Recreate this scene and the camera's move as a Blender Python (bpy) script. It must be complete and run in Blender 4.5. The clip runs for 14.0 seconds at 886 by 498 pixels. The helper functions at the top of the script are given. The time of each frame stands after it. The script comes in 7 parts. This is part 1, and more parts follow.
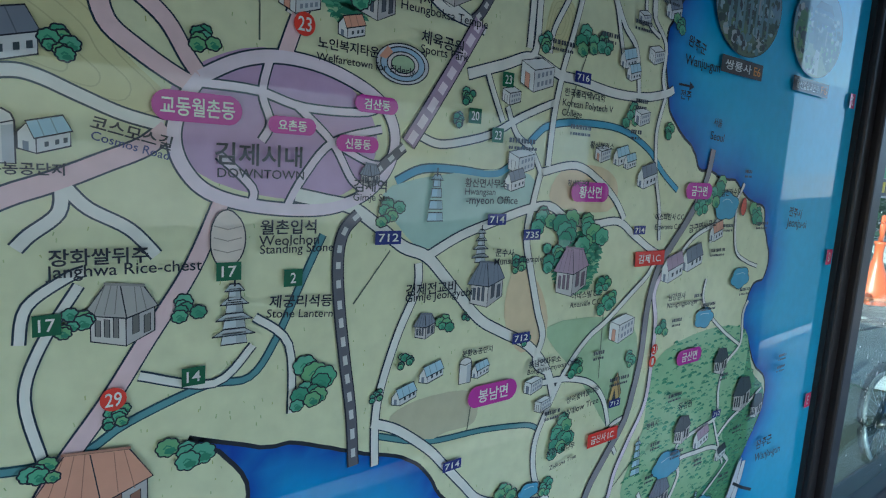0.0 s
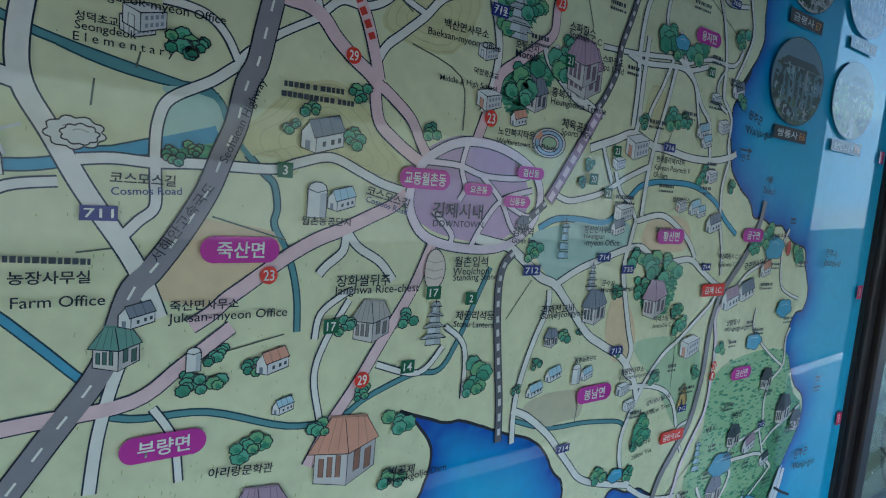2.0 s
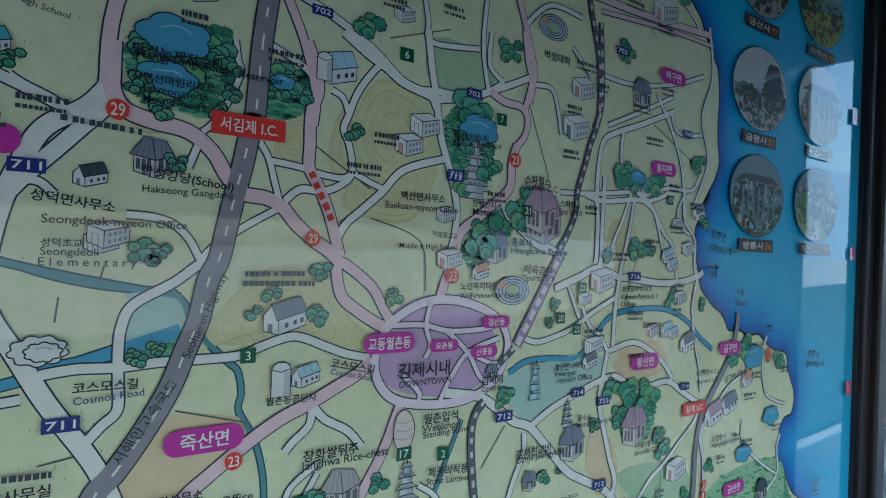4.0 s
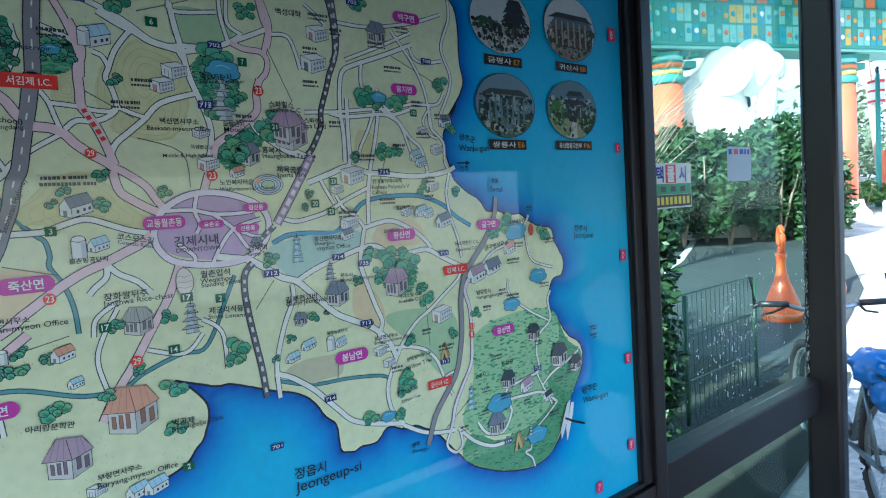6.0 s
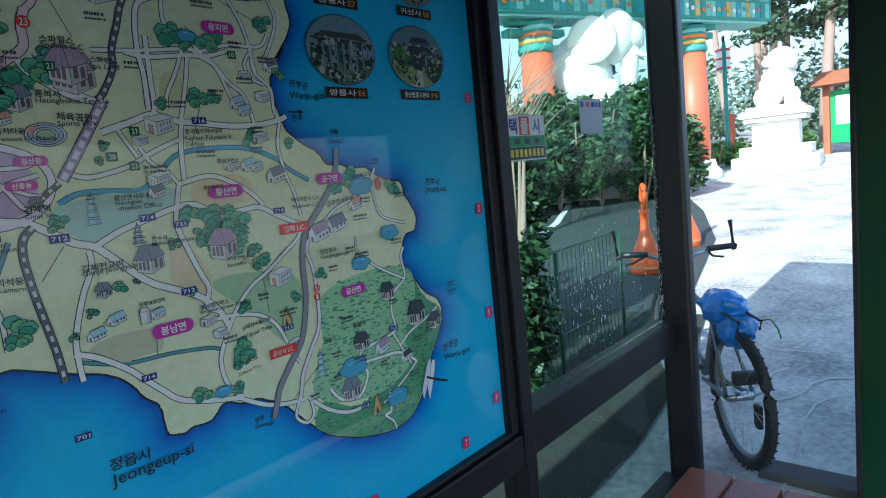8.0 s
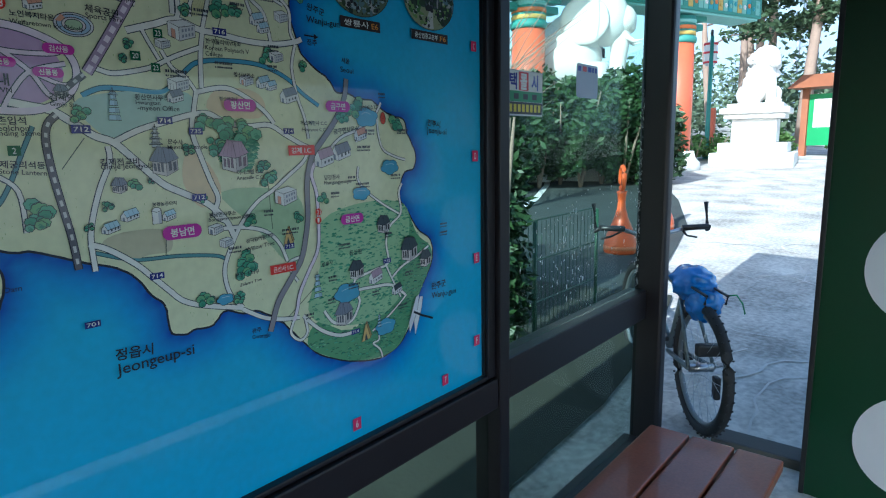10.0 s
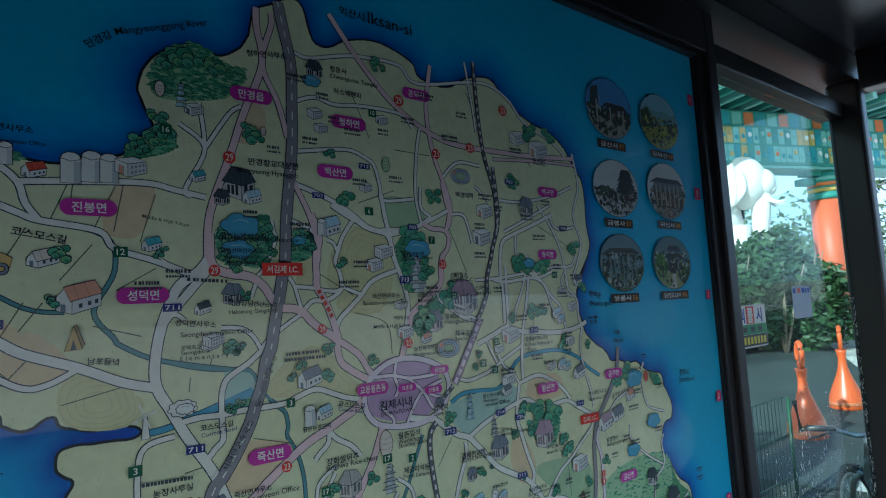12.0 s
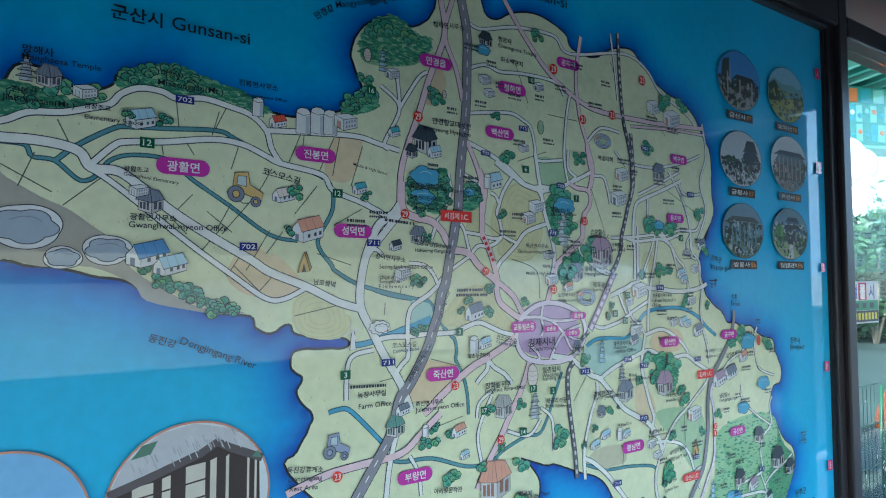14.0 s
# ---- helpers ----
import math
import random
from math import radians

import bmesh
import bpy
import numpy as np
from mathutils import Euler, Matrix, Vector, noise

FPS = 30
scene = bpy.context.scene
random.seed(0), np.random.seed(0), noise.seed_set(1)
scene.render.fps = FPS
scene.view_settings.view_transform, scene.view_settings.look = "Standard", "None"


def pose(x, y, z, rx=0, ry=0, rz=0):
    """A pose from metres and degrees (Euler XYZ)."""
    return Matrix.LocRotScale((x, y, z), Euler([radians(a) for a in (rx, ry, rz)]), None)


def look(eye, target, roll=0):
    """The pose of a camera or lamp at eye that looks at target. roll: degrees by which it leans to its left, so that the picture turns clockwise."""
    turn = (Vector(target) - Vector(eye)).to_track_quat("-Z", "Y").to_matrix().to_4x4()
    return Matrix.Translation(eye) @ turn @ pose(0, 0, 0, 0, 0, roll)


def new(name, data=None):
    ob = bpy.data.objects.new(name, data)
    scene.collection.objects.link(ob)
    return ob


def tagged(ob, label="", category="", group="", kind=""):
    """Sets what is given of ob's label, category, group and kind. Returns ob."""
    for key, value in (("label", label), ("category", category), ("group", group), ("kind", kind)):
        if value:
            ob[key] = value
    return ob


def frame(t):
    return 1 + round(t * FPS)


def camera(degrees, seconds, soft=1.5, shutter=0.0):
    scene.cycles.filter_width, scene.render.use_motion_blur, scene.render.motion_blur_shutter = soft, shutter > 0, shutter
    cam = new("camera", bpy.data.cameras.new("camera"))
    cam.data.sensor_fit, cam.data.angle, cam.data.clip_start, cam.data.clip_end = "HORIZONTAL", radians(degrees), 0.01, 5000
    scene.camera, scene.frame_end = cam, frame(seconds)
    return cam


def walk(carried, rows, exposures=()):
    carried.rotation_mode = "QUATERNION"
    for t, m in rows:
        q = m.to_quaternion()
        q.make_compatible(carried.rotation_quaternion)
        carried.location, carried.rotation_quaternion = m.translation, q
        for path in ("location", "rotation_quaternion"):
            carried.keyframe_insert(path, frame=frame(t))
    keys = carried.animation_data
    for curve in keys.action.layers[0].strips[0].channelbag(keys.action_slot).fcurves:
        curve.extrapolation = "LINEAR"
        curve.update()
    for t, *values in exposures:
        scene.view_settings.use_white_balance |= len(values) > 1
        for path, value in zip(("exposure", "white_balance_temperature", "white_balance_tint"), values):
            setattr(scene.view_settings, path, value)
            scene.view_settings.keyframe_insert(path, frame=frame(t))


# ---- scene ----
cam = camera(71.6, 14.0, soft=1.15)
PATH = [
    (0, (-1.386, -0.502, 1.635), (-0.162, 1.053, 1.348), 3.6),
    (0.5, (-1.53, -0.528, 1.707), (-0.296, 1.028, 1.475), 4.6),
    (1, (-1.592, -0.544, 1.699), (-0.363, 1.015, 1.458), 5.7),
    (1.5, (-1.6, -0.57, 1.676), (-0.372, 0.992, 1.451), 4.7),
    (2, (-1.622, -0.568, 1.664), (-0.438, 1.028, 1.437), 5.1),
    (2.5, (-1.625, -0.565, 1.701), (-0.435, 1.036, 1.552), 4.2),
    (3, (-1.601, -0.566, 1.758), (-0.379, 1.017, 1.712), 3.2),
    (3.2, (-1.594, -0.572, 1.777), (-0.363, 1.004, 1.778), 2.6),
    (5.3, (-1.619, -0.86, 1.705), (-0.558, 0.834, 1.676), 1.5),
    (5.5, (-1.577, -0.963, 1.693), (-0.472, 0.702, 1.622), 0.3),
    (6, (-1.509, -1.085, 1.658), (-0.279, 0.486, 1.524), -3.6),
    (6.5, (-1.463, -1.099, 1.611), (-0.063, 0.314, 1.403), -5.2),
    (7, (-1.399, -1.093, 1.598), (0.04, 0.273, 1.347), -5.6),
    (7.2, (-1.371, -1.099, 1.603), (0.09, 0.244, 1.353), -6.1),
    (9.3, (-1.433, -1.092, 1.582), (0.091, 0.179, 1.334), -3.8),
    (9.5, (-1.438, -1.102, 1.573), (0.096, 0.153, 1.308), -2.8),
    (10, (-1.475, -1.094, 1.526), (0.045, 0.162, 1.189), -1.0),
    (10.5, (-1.541, -1.04, 1.542), (-0.099, 0.309, 1.223), -0.9),
    (11, (-1.665, -1.001, 1.63), (-0.346, 0.495, 1.487), -2.2),
    (11.2, (-1.712, -0.988, 1.667), (-0.415, 0.535, 1.622), -2.9),
    (11.5, (-1.781, -0.986, 1.74), (-0.514, 0.561, 1.798), -3.0),
    (12, (-1.848, -0.968, 1.797), (-0.582, 0.569, 1.991), -3.2),
    (12.5, (-1.903, -0.971, 1.816), (-0.674, 0.577, 2.123), -2.2),
    (13, (-1.956, -0.974, 1.806), (-0.809, 0.636, 2.109), -1.6),
    (13.5, (-2.02, -0.966, 1.776), (-0.937, 0.703, 1.984), -2.0),
    (14, (-2.066, -0.973, 1.756), (-0.972, 0.698, 1.858), -0.0),
]
walk(cam, [(t, look(eye, target, roll)) for t, eye, target, roll in PATH],
     exposures=[(0, 1.55, 5300, 4), (3, 1.6, 5300, 4), (5.5, 2.15, 5300, 4), (6.3, 1.75, 5300, 4), (7, 1.4, 5300, 4), (9.3, 1.05, 5300, 4), (10.5, 0.95, 5300, 4), (11.5, 0.85, 5300, 4), (12.3, 1.3, 5300, 4), (13.0, 1.75, 5300, 4), (14, 2.35, 5300, 4)])

# ---------------------------------------------------------------- light
world = bpy.data.worlds.new("sky")
scene.world = world
world.use_nodes = True
wn = world.node_tree
sky = wn.nodes.new("ShaderNodeTexSky")
sky.sky_type, sky.sun_disc = "NISHITA", False
sky.sun_elevation, sky.sun_rotation = radians(31), radians(266)
sky.air_density, sky.dust_density = 1.2, 1.5
wn.nodes["Background"].inputs["Strength"].default_value = 0.14
wn.links.new(sky.outputs["Color"], wn.nodes["Background"].inputs["Color"])
sun = new("sun", bpy.data.lights.new("sun", "SUN"))
sun.data.energy, sun.data.angle, sun.data.color = 4.2, radians(0.5), (1.0, 0.95, 0.86)
sun.matrix_world = look((-10.0, -0.6, 6.0), (0, 0, 0))

# ---------------------------------------------------------------- helpers
def mat(name, base, rough=0.6, metal=0.0, vary=0.25, scale=8.0, fine=120.0, bump=0.15, coat=0.0, spec=0.5, second=None, contrast=1.0):
    m = bpy.data.materials.new(name)
    m.use_nodes = True
    nt = m.node_tree
    b = nt.nodes["Principled BSDF"]
    tc = nt.nodes.new("ShaderNodeTexCoord")
    n1, n2 = nt.nodes.new("ShaderNodeTexNoise"), nt.nodes.new("ShaderNodeTexNoise")
    n1.inputs["Scale"].default_value, n1.inputs["Detail"].default_value = scale, 6
    n2.inputs["Scale"].default_value, n2.inputs["Detail"].default_value = fine, 3
    for n in (n1, n2):
        nt.links.new(tc.outputs["Object"], n.inputs["Vector"])
    mix = nt.nodes.new("ShaderNodeMix")
    mix.data_type = "RGBA"
    lo = second or tuple(c * (1 - vary) for c in base)
    hi = tuple(min(1, c * (1 + vary * 0.6)) for c in base)
    mix.inputs[6].default_value, mix.inputs[7].default_value = (*lo, 1), (*hi, 1)
    add = nt.nodes.new("ShaderNodeMath")
    add.operation = "MULTIPLY_ADD"
    add.inputs[1].default_value = 0.4
    nt.links.new(n2.outputs["Fac"], add.inputs[0])
    sub = nt.nodes.new("ShaderNodeMath")
    sub.operation = "MULTIPLY"
    sub.inputs[1].default_value = 0.65
    nt.links.new(n1.outputs["Fac"], sub.inputs[0])
    nt.links.new(sub.outputs[0], add.inputs[2])
    spread = nt.nodes.new("ShaderNodeMapRange")
    spread.inputs[1].default_value, spread.inputs[2].default_value = 0.52 - 0.52 / contrast, 0.52 + 0.48 / contrast
    nt.links.new(add.outputs[0], spread.inputs[0])
    nt.links.new(spread.outputs[0], mix.inputs[0])
    nt.links.new(mix.outputs[2], b.inputs["Base Color"])
    b.inputs["Roughness"].default_value, b.inputs["Metallic"].default_value = rough, metal
    b.inputs["Coat Weight"].default_value = coat
    b.inputs["Specular IOR Level"].default_value = spec
    if bump:
        bp = nt.nodes.new("ShaderNodeBump")
        bp.inputs["Strength"].default_value, bp.inputs["Distance"].default_value = bump, 0.01
        nt.links.new(add.outputs[0], bp.inputs["Height"])
        nt.links.new(bp.outputs["Normal"], b.inputs["Normal"])
    return m


def part(name, bm, material, parent=None, label=""):
    me = bpy.data.meshes.new(name)
    bm.to_mesh(me)
    bm.free()
    me.materials.append(material)
    ob = new(name, me)
    ob.parent = parent
    if label:
        ob["label"] = label
    return ob


def thing(name, label, category, group="", kind="", at=(0, 0, 0), rz=0):
    ob = new(name)
    ob.empty_display_size = 0.1
    ob.matrix_world = pose(*at, 0, 0, rz)
    return tagged(ob, label, category, group, kind)


def box(bm, lo, hi, bevel=0.0, seg=2):
    r = bmesh.ops.create_cube(bm, size=1)
    vs = r["verts"]
    for v in vs:
        v.co = Vector([lo[i] + (v.co[i] + 0.5) * (hi[i] - lo[i]) for i in range(3)])
    if bevel:
        es = list({e for v in vs for e in v.link_edges})
        bmesh.ops.bevel(bm, geom=es, offset=bevel, segments=seg, affect="EDGES", profile=0.6)
    return bm


def boxed(lo, hi, bevel=0.0, seg=2):
    return box(bmesh.new(), lo, hi, bevel, seg)


def tube(bm, pts, radii, n=10, caps=True):
    """A tube through pts with a radius at each."""
    pts = [Vector(p) for p in pts]
    if not isinstance(radii, (list, tuple)):
        radii = [radii] * len(pts)
    rings = []
    for i, p in enumerate(pts):
        d = (pts[min(i + 1, len(pts) - 1)] - pts[max(i - 1, 0)]).normalized()
        up = Vector((0, 0, 1)) if abs(d.z) < 0.95 else Vector((1, 0, 0))
        u = d.cross(up).normalized()
        w = u.cross(d)
        rings.append([bm.verts.new(p + radii[i] * (math.cos(2 * math.pi * k / n) * u + math.sin(2 * math.pi * k / n) * w)) for k in range(n)])
    for a, b in zip(rings, rings[1:]):
        for k in range(n):
            f = bm.faces.new((a[k], a[(k + 1) % n], b[(k + 1) % n], b[k]))
            f.smooth = True
    if caps:
        bm.faces.new(rings[0][::-1])
        bm.faces.new(rings[-1])
    return bm


def lathe(bm, profile, centre=(0, 0, 0), n=24):
    rings = []
    c = Vector(centre)
    for r, z in profile:
        rings.append([bm.verts.new(c + Vector((r * math.cos(2 * math.pi * k / n), r * math.sin(2 * math.pi * k / n), z))) for k in range(n)])
    for a, b in zip(rings, rings[1:]):
        for k in range(n):
            f = bm.faces.new((a[k], a[(k + 1) % n], b[(k + 1) % n], b[k]))
            f.smooth = True
    bm.faces.new(rings[0][::-1])
    bm.faces.new(rings[-1])
    return bm


def blob(bm, c, r, squash=(1, 1, 1), sub=2, rough=0.15, freq=2.0, rot=0.0):
    res = bmesh.ops.create_icosphere(bm, subdivisions=sub, radius=1)
    c, ca, sa = Vector(c), math.cos(rot), math.sin(rot)
    for v in res["verts"]:
        d = v.co.normalized()
        k = 1 + rough * noise.noise(d * freq + c * 3)
        q = Vector((d.x * squash[0], d.y * squash[1], d.z * squash[2])) * r * k
        v.co = c + Vector((q.x * ca - q.z * sa, q.y, q.x * sa + q.z * ca))
    for f in bm.faces:
        f.smooth = True
    return bm


def slope(x, y):
    """The height of the outdoor ground, which rises away from the shelter."""
    s = 0.77 * x + 0.63 * y
    return 0.0 if s < 0 else 0.055 * min(s, 60) + 0.02 * max(0, min(s, 400) - 60)


# ---------------------------------------------------------------- materials
alu = mat("brown_aluminium", (0.022, 0.019, 0.023), 0.38, 0.3, 0.3, 3, 200, 0.05)
black_rubber = mat("black_gasket", (0.012, 0.012, 0.013), 0.5, 0, 0.3, 10, 100, 0.05)
ceil_mat = mat("grey_ceiling_panel", (0.04, 0.04, 0.044), 0.3, 0.1, 0.2, 2, 60, 0.04)
concrete = mat("worn_concrete", (0.52, 0.50, 0.45), 0.85, 0, 0.55, 1.6, 26, 0.5, contrast=3.2)
asphalt = mat("asphalt", (0.045, 0.055, 0.052), 0.75, 0, 0.35, 1.5, 60, 0.3, contrast=2.5)
floor_mat = mat("shelter_paving", (0.20, 0.19, 0.18), 0.8, 0, 0.35, 2, 60, 0.3, contrast=2.5)
stone_white = mat("white_granite", (0.74, 0.73, 0.70), 0.75, 0, 0.15, 1.2, 30, 0.3)
red_paint = mat("red_column_paint", (0.62, 0.13, 0.06), 0.5, 0, 0.25, 1.0, 20, 0.1)
teal_paint = mat("teal_temple_paint", (0.06, 0.26, 0.22), 0.6, 0, 0.3, 1.2, 15, 0.1)
orange_plastic = mat("orange_plastic", (0.62, 0.10, 0.02), 0.35, 0, 0.2, 6, 40, 0.05)
wood_slat = mat("stained_bench_wood", (0.33, 0.085, 0.035), 0.32, 0, 0.4, 5, 90, 0.12, coat=0.3, contrast=2.0)
bark = mat("pine_bark", (0.30, 0.22, 0.17), 0.9, 0, 0.45, 3, 25, 0.6)
leaf_dark = mat("pine_needles", (0.045, 0.085, 0.035), 0.7, 0, 0.5, 3, 30, 0.2)
leaf_green = mat("shrub_leaves", (0.032, 0.075, 0.022), 0.5, 0, 0.55, 4, 40, 0.2)
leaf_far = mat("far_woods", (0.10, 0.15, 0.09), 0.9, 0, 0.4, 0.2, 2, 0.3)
steel = mat("chromed_steel", (0.55, 0.56, 0.58), 0.28, 1.0, 0.2, 10, 100, 0.03)
rubber = mat("tyre_rubber", (0.02, 0.02, 0.021), 0.7, 0, 0.3, 10, 80, 0.2)
black_plastic = mat("black_plastic", (0.018, 0.018, 0.02), 0.4, 0, 0.3, 10, 80, 0.05)
blue_bag_mat = mat("blue_plastic_bag", (0.03, 0.20, 0.62), 0.25, 0, 0.35, 9, 60, 0.3, coat=0.3)
green_film = mat("dark_green_film", (0.006, 0.045, 0.016), 0.3, 0, 0.25, 3, 50, 0.03)
white_film = mat("white_film", (0.62, 0.62, 0.64), 0.45, 0, 0.06, 3, 50, 0.02)
white_paint = mat("white_paint", (0.78, 0.78, 0.77), 0.5, 0, 0.1, 3, 40, 0.05)
green_paint = mat("green_paint", (0.03, 0.28, 0.09), 0.4, 0, 0.25, 3, 40, 0.05)
brown_wood = mat("brown_timber", (0.30, 0.11, 0.05), 0.6, 0, 0.35, 3, 40, 0.2)
# aerial haze is mixed into this blue-grey base colour
hill_mat = mat("haze_tinted_hillside", (0.24, 0.33, 0.42), 1.0, 0, 0.15, 0.01, 0.1, 0.0)

glass = bpy.data.materials.new("window_glass")
glass.use_nodes = True
gn = glass.node_tree
gn.nodes.remove(gn.nodes["Principled BSDF"])
g_tr, g_gl, g_mix, g_fr, g_pw = (gn.nodes.new("ShaderNode" + k) for k in ("BsdfTransparent", "BsdfGlossy", "MixShader", "LayerWeight", "Math"))
g_tr.inputs["Color"].default_value = (0.80, 0.90, 0.86, 1)
g_gl.inputs["Roughness"].default_value = 0.01
g_fr.inputs["Blend"].default_value = 0.5
g_pw.operation, g_pw.inputs[1].default_value = "POWER", 6.5
gn.links.new(g_fr.outputs["Facing"], g_pw.inputs[0])
gn.links.new(g_pw.outputs[0], g_mix.inputs[0])
gn.links.new(g_tr.outputs[0], g_mix.inputs[1])
gn.links.new(g_gl.outputs[0], g_mix.inputs[2])
gn.links.new(g_mix.outputs[0], gn.nodes["Material Output"].inputs["Surface"])

# printed map: ink colour from the mesh, under a clear glossy sheet
ink = bpy.data.materials.new("printed_map_ink")
ink.use_nodes = True
kn = ink.node_tree
kb = kn.nodes["Principled BSDF"]
ka = kn.nodes.new("ShaderNodeVertexColor")
ka.layer_name = "ink"
kt, k1, k2 = kn.nodes.new("ShaderNodeTexCoord"), kn.nodes.new("ShaderNodeTexNoise"), kn.nodes.new("ShaderNodeTexNoise")
k1.inputs["Scale"].default_value, k2.inputs["Scale"].default_value = 3.0, 60.0
km = kn.nodes.new("ShaderNodeMix")
km.data_type, km.blend_type = "RGBA", "MULTIPLY"
km.inputs[0].default_value = 1.0
kr = kn.nodes.new("ShaderNodeMapRange")
kr.inputs[1].default_value, kr.inputs[2].default_value, kr.inputs[3].default_value, kr.inputs[4].default_value = 0.6, 1.4, 0.88, 1.05
ks = kn.nodes.new("ShaderNodeMath")
kn.links.new(kt.outputs["Object"], k1.inputs["Vector"])
kn.links.new(kt.outputs["Object"], k2.inputs["Vector"])
kn.links.new(k1.outputs["Fac"], ks.inputs[0])
kn.links.new(k2.outputs["Fac"], ks.inputs[1])
kn.links.new(ks.outputs[0], kr.inputs[0])
kn.links.new(ka.outputs["Color"], km.inputs[6])
kn.links.new(kr.outputs[0], km.inputs[7])
kn.links.new(km.outputs[2], kb.inputs["Base Color"])
kb.inputs["Roughness"].default_value = 0.5
kb.inputs["Specular IOR Level"].default_value = 0.2
kb.inputs["Coat Weight"].default_value = 0.85
kb.inputs["Coat Roughness"].default_value = 0.015
kb.inputs["Coat IOR"].default_value = 1.45

# ---------------------------------------------------------------- ground
bm = bmesh.new()
cuts = sorted({-400, -120, -40, -12, *[v * 1.5 for v in range(-4, 30)], 60, 90, 150, 260, 420})
grid = [[bm.verts.new((x, y, slope(x, y) - 0.004)) for y in cuts] for x in cuts]
for i in range(len(cuts) - 1):
    for j in range(len(cuts) - 1):
        bm.faces.new((grid[i][j], grid[i + 1][j], grid[i + 1][j + 1], grid[i][j + 1]))
tagged(part("ground", bm, concrete), "pale worn concrete forecourt, stained and cracked", "ground", kind="structure")


def strip(name, pts, width, lift, material, label, category, kind="structure"):
    """A flat band that lies on the sloping ground."""
    b = bmesh.new()
    prev = None
    for i, p in enumerate(pts):
        p = Vector((*p, 0))
        d = Vector((*pts[min(i + 1, len(pts) - 1)], 0)) - Vector((*pts[max(i - 1, 0)], 0))
        nrm = Vector((-d.y, d.x, 0)).normalized() * width / 2
        row = [b.verts.new((q.x, q.y, slope(q.x, q.y) + lift)) for q in (p + nrm, p, p - nrm)]
        if prev:
            for k in range(2):
                b.faces.new((prev[k], prev[k + 1], row[k + 1], row[k]))
        prev = row
    return tagged(part(name, b, material), label, category, kind=kind)


# near edge follows where the ground turns dark beyond the glass
strip("road", [(-32, 4.0), (-20, 4.0), (-10, 4.0), (-4, 4.0), (0, 4.05), (2, 4.15), (4, 4.5), (6, 4.95), (8, 5.75), (10, 6.75), (12, 7.9), (14, 9.4), (17, 12.0)], 7.0, 0.012, asphalt, "dark asphalt road behind the shelter", "road")
# dark band added out of view so less ground light bounces onto the map
strip("front_bounce_cut", [(-60, -7.2), (-20, -7.2), (-6, -7.2), (0, -7.2), (8, -7.2), (20, -7.2), (60, -7.2)], 10.2, 0.012, asphalt, "wide unseen asphalt band added in front of the shelter to cut bounced light", "road")
strip("road_line", [(-32, 3.0), (-10, 3.0), (-4, 3.0), (0, 3.05), (2, 3.15), (4, 3.5), (6, 3.95), (8, 4.6), (10, 5.5), (12, 6.6)], 0.12, 0.018, white_paint, "thin white painted line along the road", "road marking")
# added strip that makes the ground behind the glass dark
strip("dark_ground_strip", [(-12, 0.92), (-6, 0.92), (-2, 0.92), (0, 0.95), (1.5, 0.97), (2.6, 1.1), (3.6, 1.35)], 1.4, 0.02, mat("dark_ground_tone", (0.030, 0.034, 0.024), 0.95, 0, 0.5, 4, 40, 0.6), "dark ground strip added behind the shelter", "soil bed")
crack_mat = mat("pale_crack", (0.62, 0.60, 0.56), 0.9, 0, 0.2, 5, 40, 0.1)
for i in range(16):
    rc = random.Random(i + 90)
    x, y, a = rc.uniform(2.3, 6.5), rc.uniform(-1.0, 0.9), rc.uniform(0, 3.1)
    line = []
    for k in range(11):
        line.append((x, y))
        a += rc.uniform(-0.7, 0.7)
        x, y = x + 0.14 * math.cos(a), y + 0.14 * math.sin(a)
    strip("ground_crack", line, rc.uniform(0.010, 0.022), 0.004, crack_mat, "thin pale crack in the concrete", "crack")
bm = boxed((-6.6, -1.75, -0.05), (1.42, 0.16, 0.0), 0.01)
tagged(part("floor", bm, floor_mat), "grey paved shelter floor", "floor", kind="structure")
bm = boxed((1.52, -1.9, -0.02), (1.67, -0.30, 0.085), 0.015)
tagged(part("kerb", bm, mat("dark_kerb", (0.09, 0.09, 0.085), 0.85)), "dark weathered kerb stone at the shelter's end", "kerb", kind="structure")

# ---------------------------------------------------------------- shelter
MAP_L, MAP_R, MAP_B, MAP_T = -3.05, 0.02, 0.807, 2.56
shelter = thing("bus_shelter", "dark brown aluminium bus shelter with glass panels", "bus shelter", kind="structure")
part("mid_post", boxed((0.062, -0.05, 0.0), (0.118, 0.05, 2.72), 0.006), alu, shelter)
part("end_post", boxed((1.285, -0.12, 0.0), (1.365, 0.02, 2.72), 0.025, 4), alu, shelter)
part("left_post", boxed((-3.19, -0.05, 0.0), (-3.11, 0.05, 2.72), 0.006), alu, shelter)
part("map_rail", boxed((-3.11, -0.045, 0.69), (0.06, 0.045, 0.79), 0.006), alu, shelter)
part("window_rail", boxed((0.120, -0.045, 0.70), (1.283, 0.045, 0.838), 0.006), alu, shelter)
part("bottom_rail", boxed((-3.11, -0.04, 0.02), (0.06, 0.04, 0.10), 0.005), alu, shelter)
part("bottom_rail", boxed((0.120, -0.04, 0.02), (1.283, 0.04, 0.10), 0.005), alu, shelter)
part("top_rail", boxed((-3.11, -0.05, 2.575), (0.06, 0.05, 2.72), 0.006), alu, shelter)
part("top_rail", boxed((0.120, -0.05, 2.55), (1.283, 0.05, 2.62), 0.006), alu, shelter)
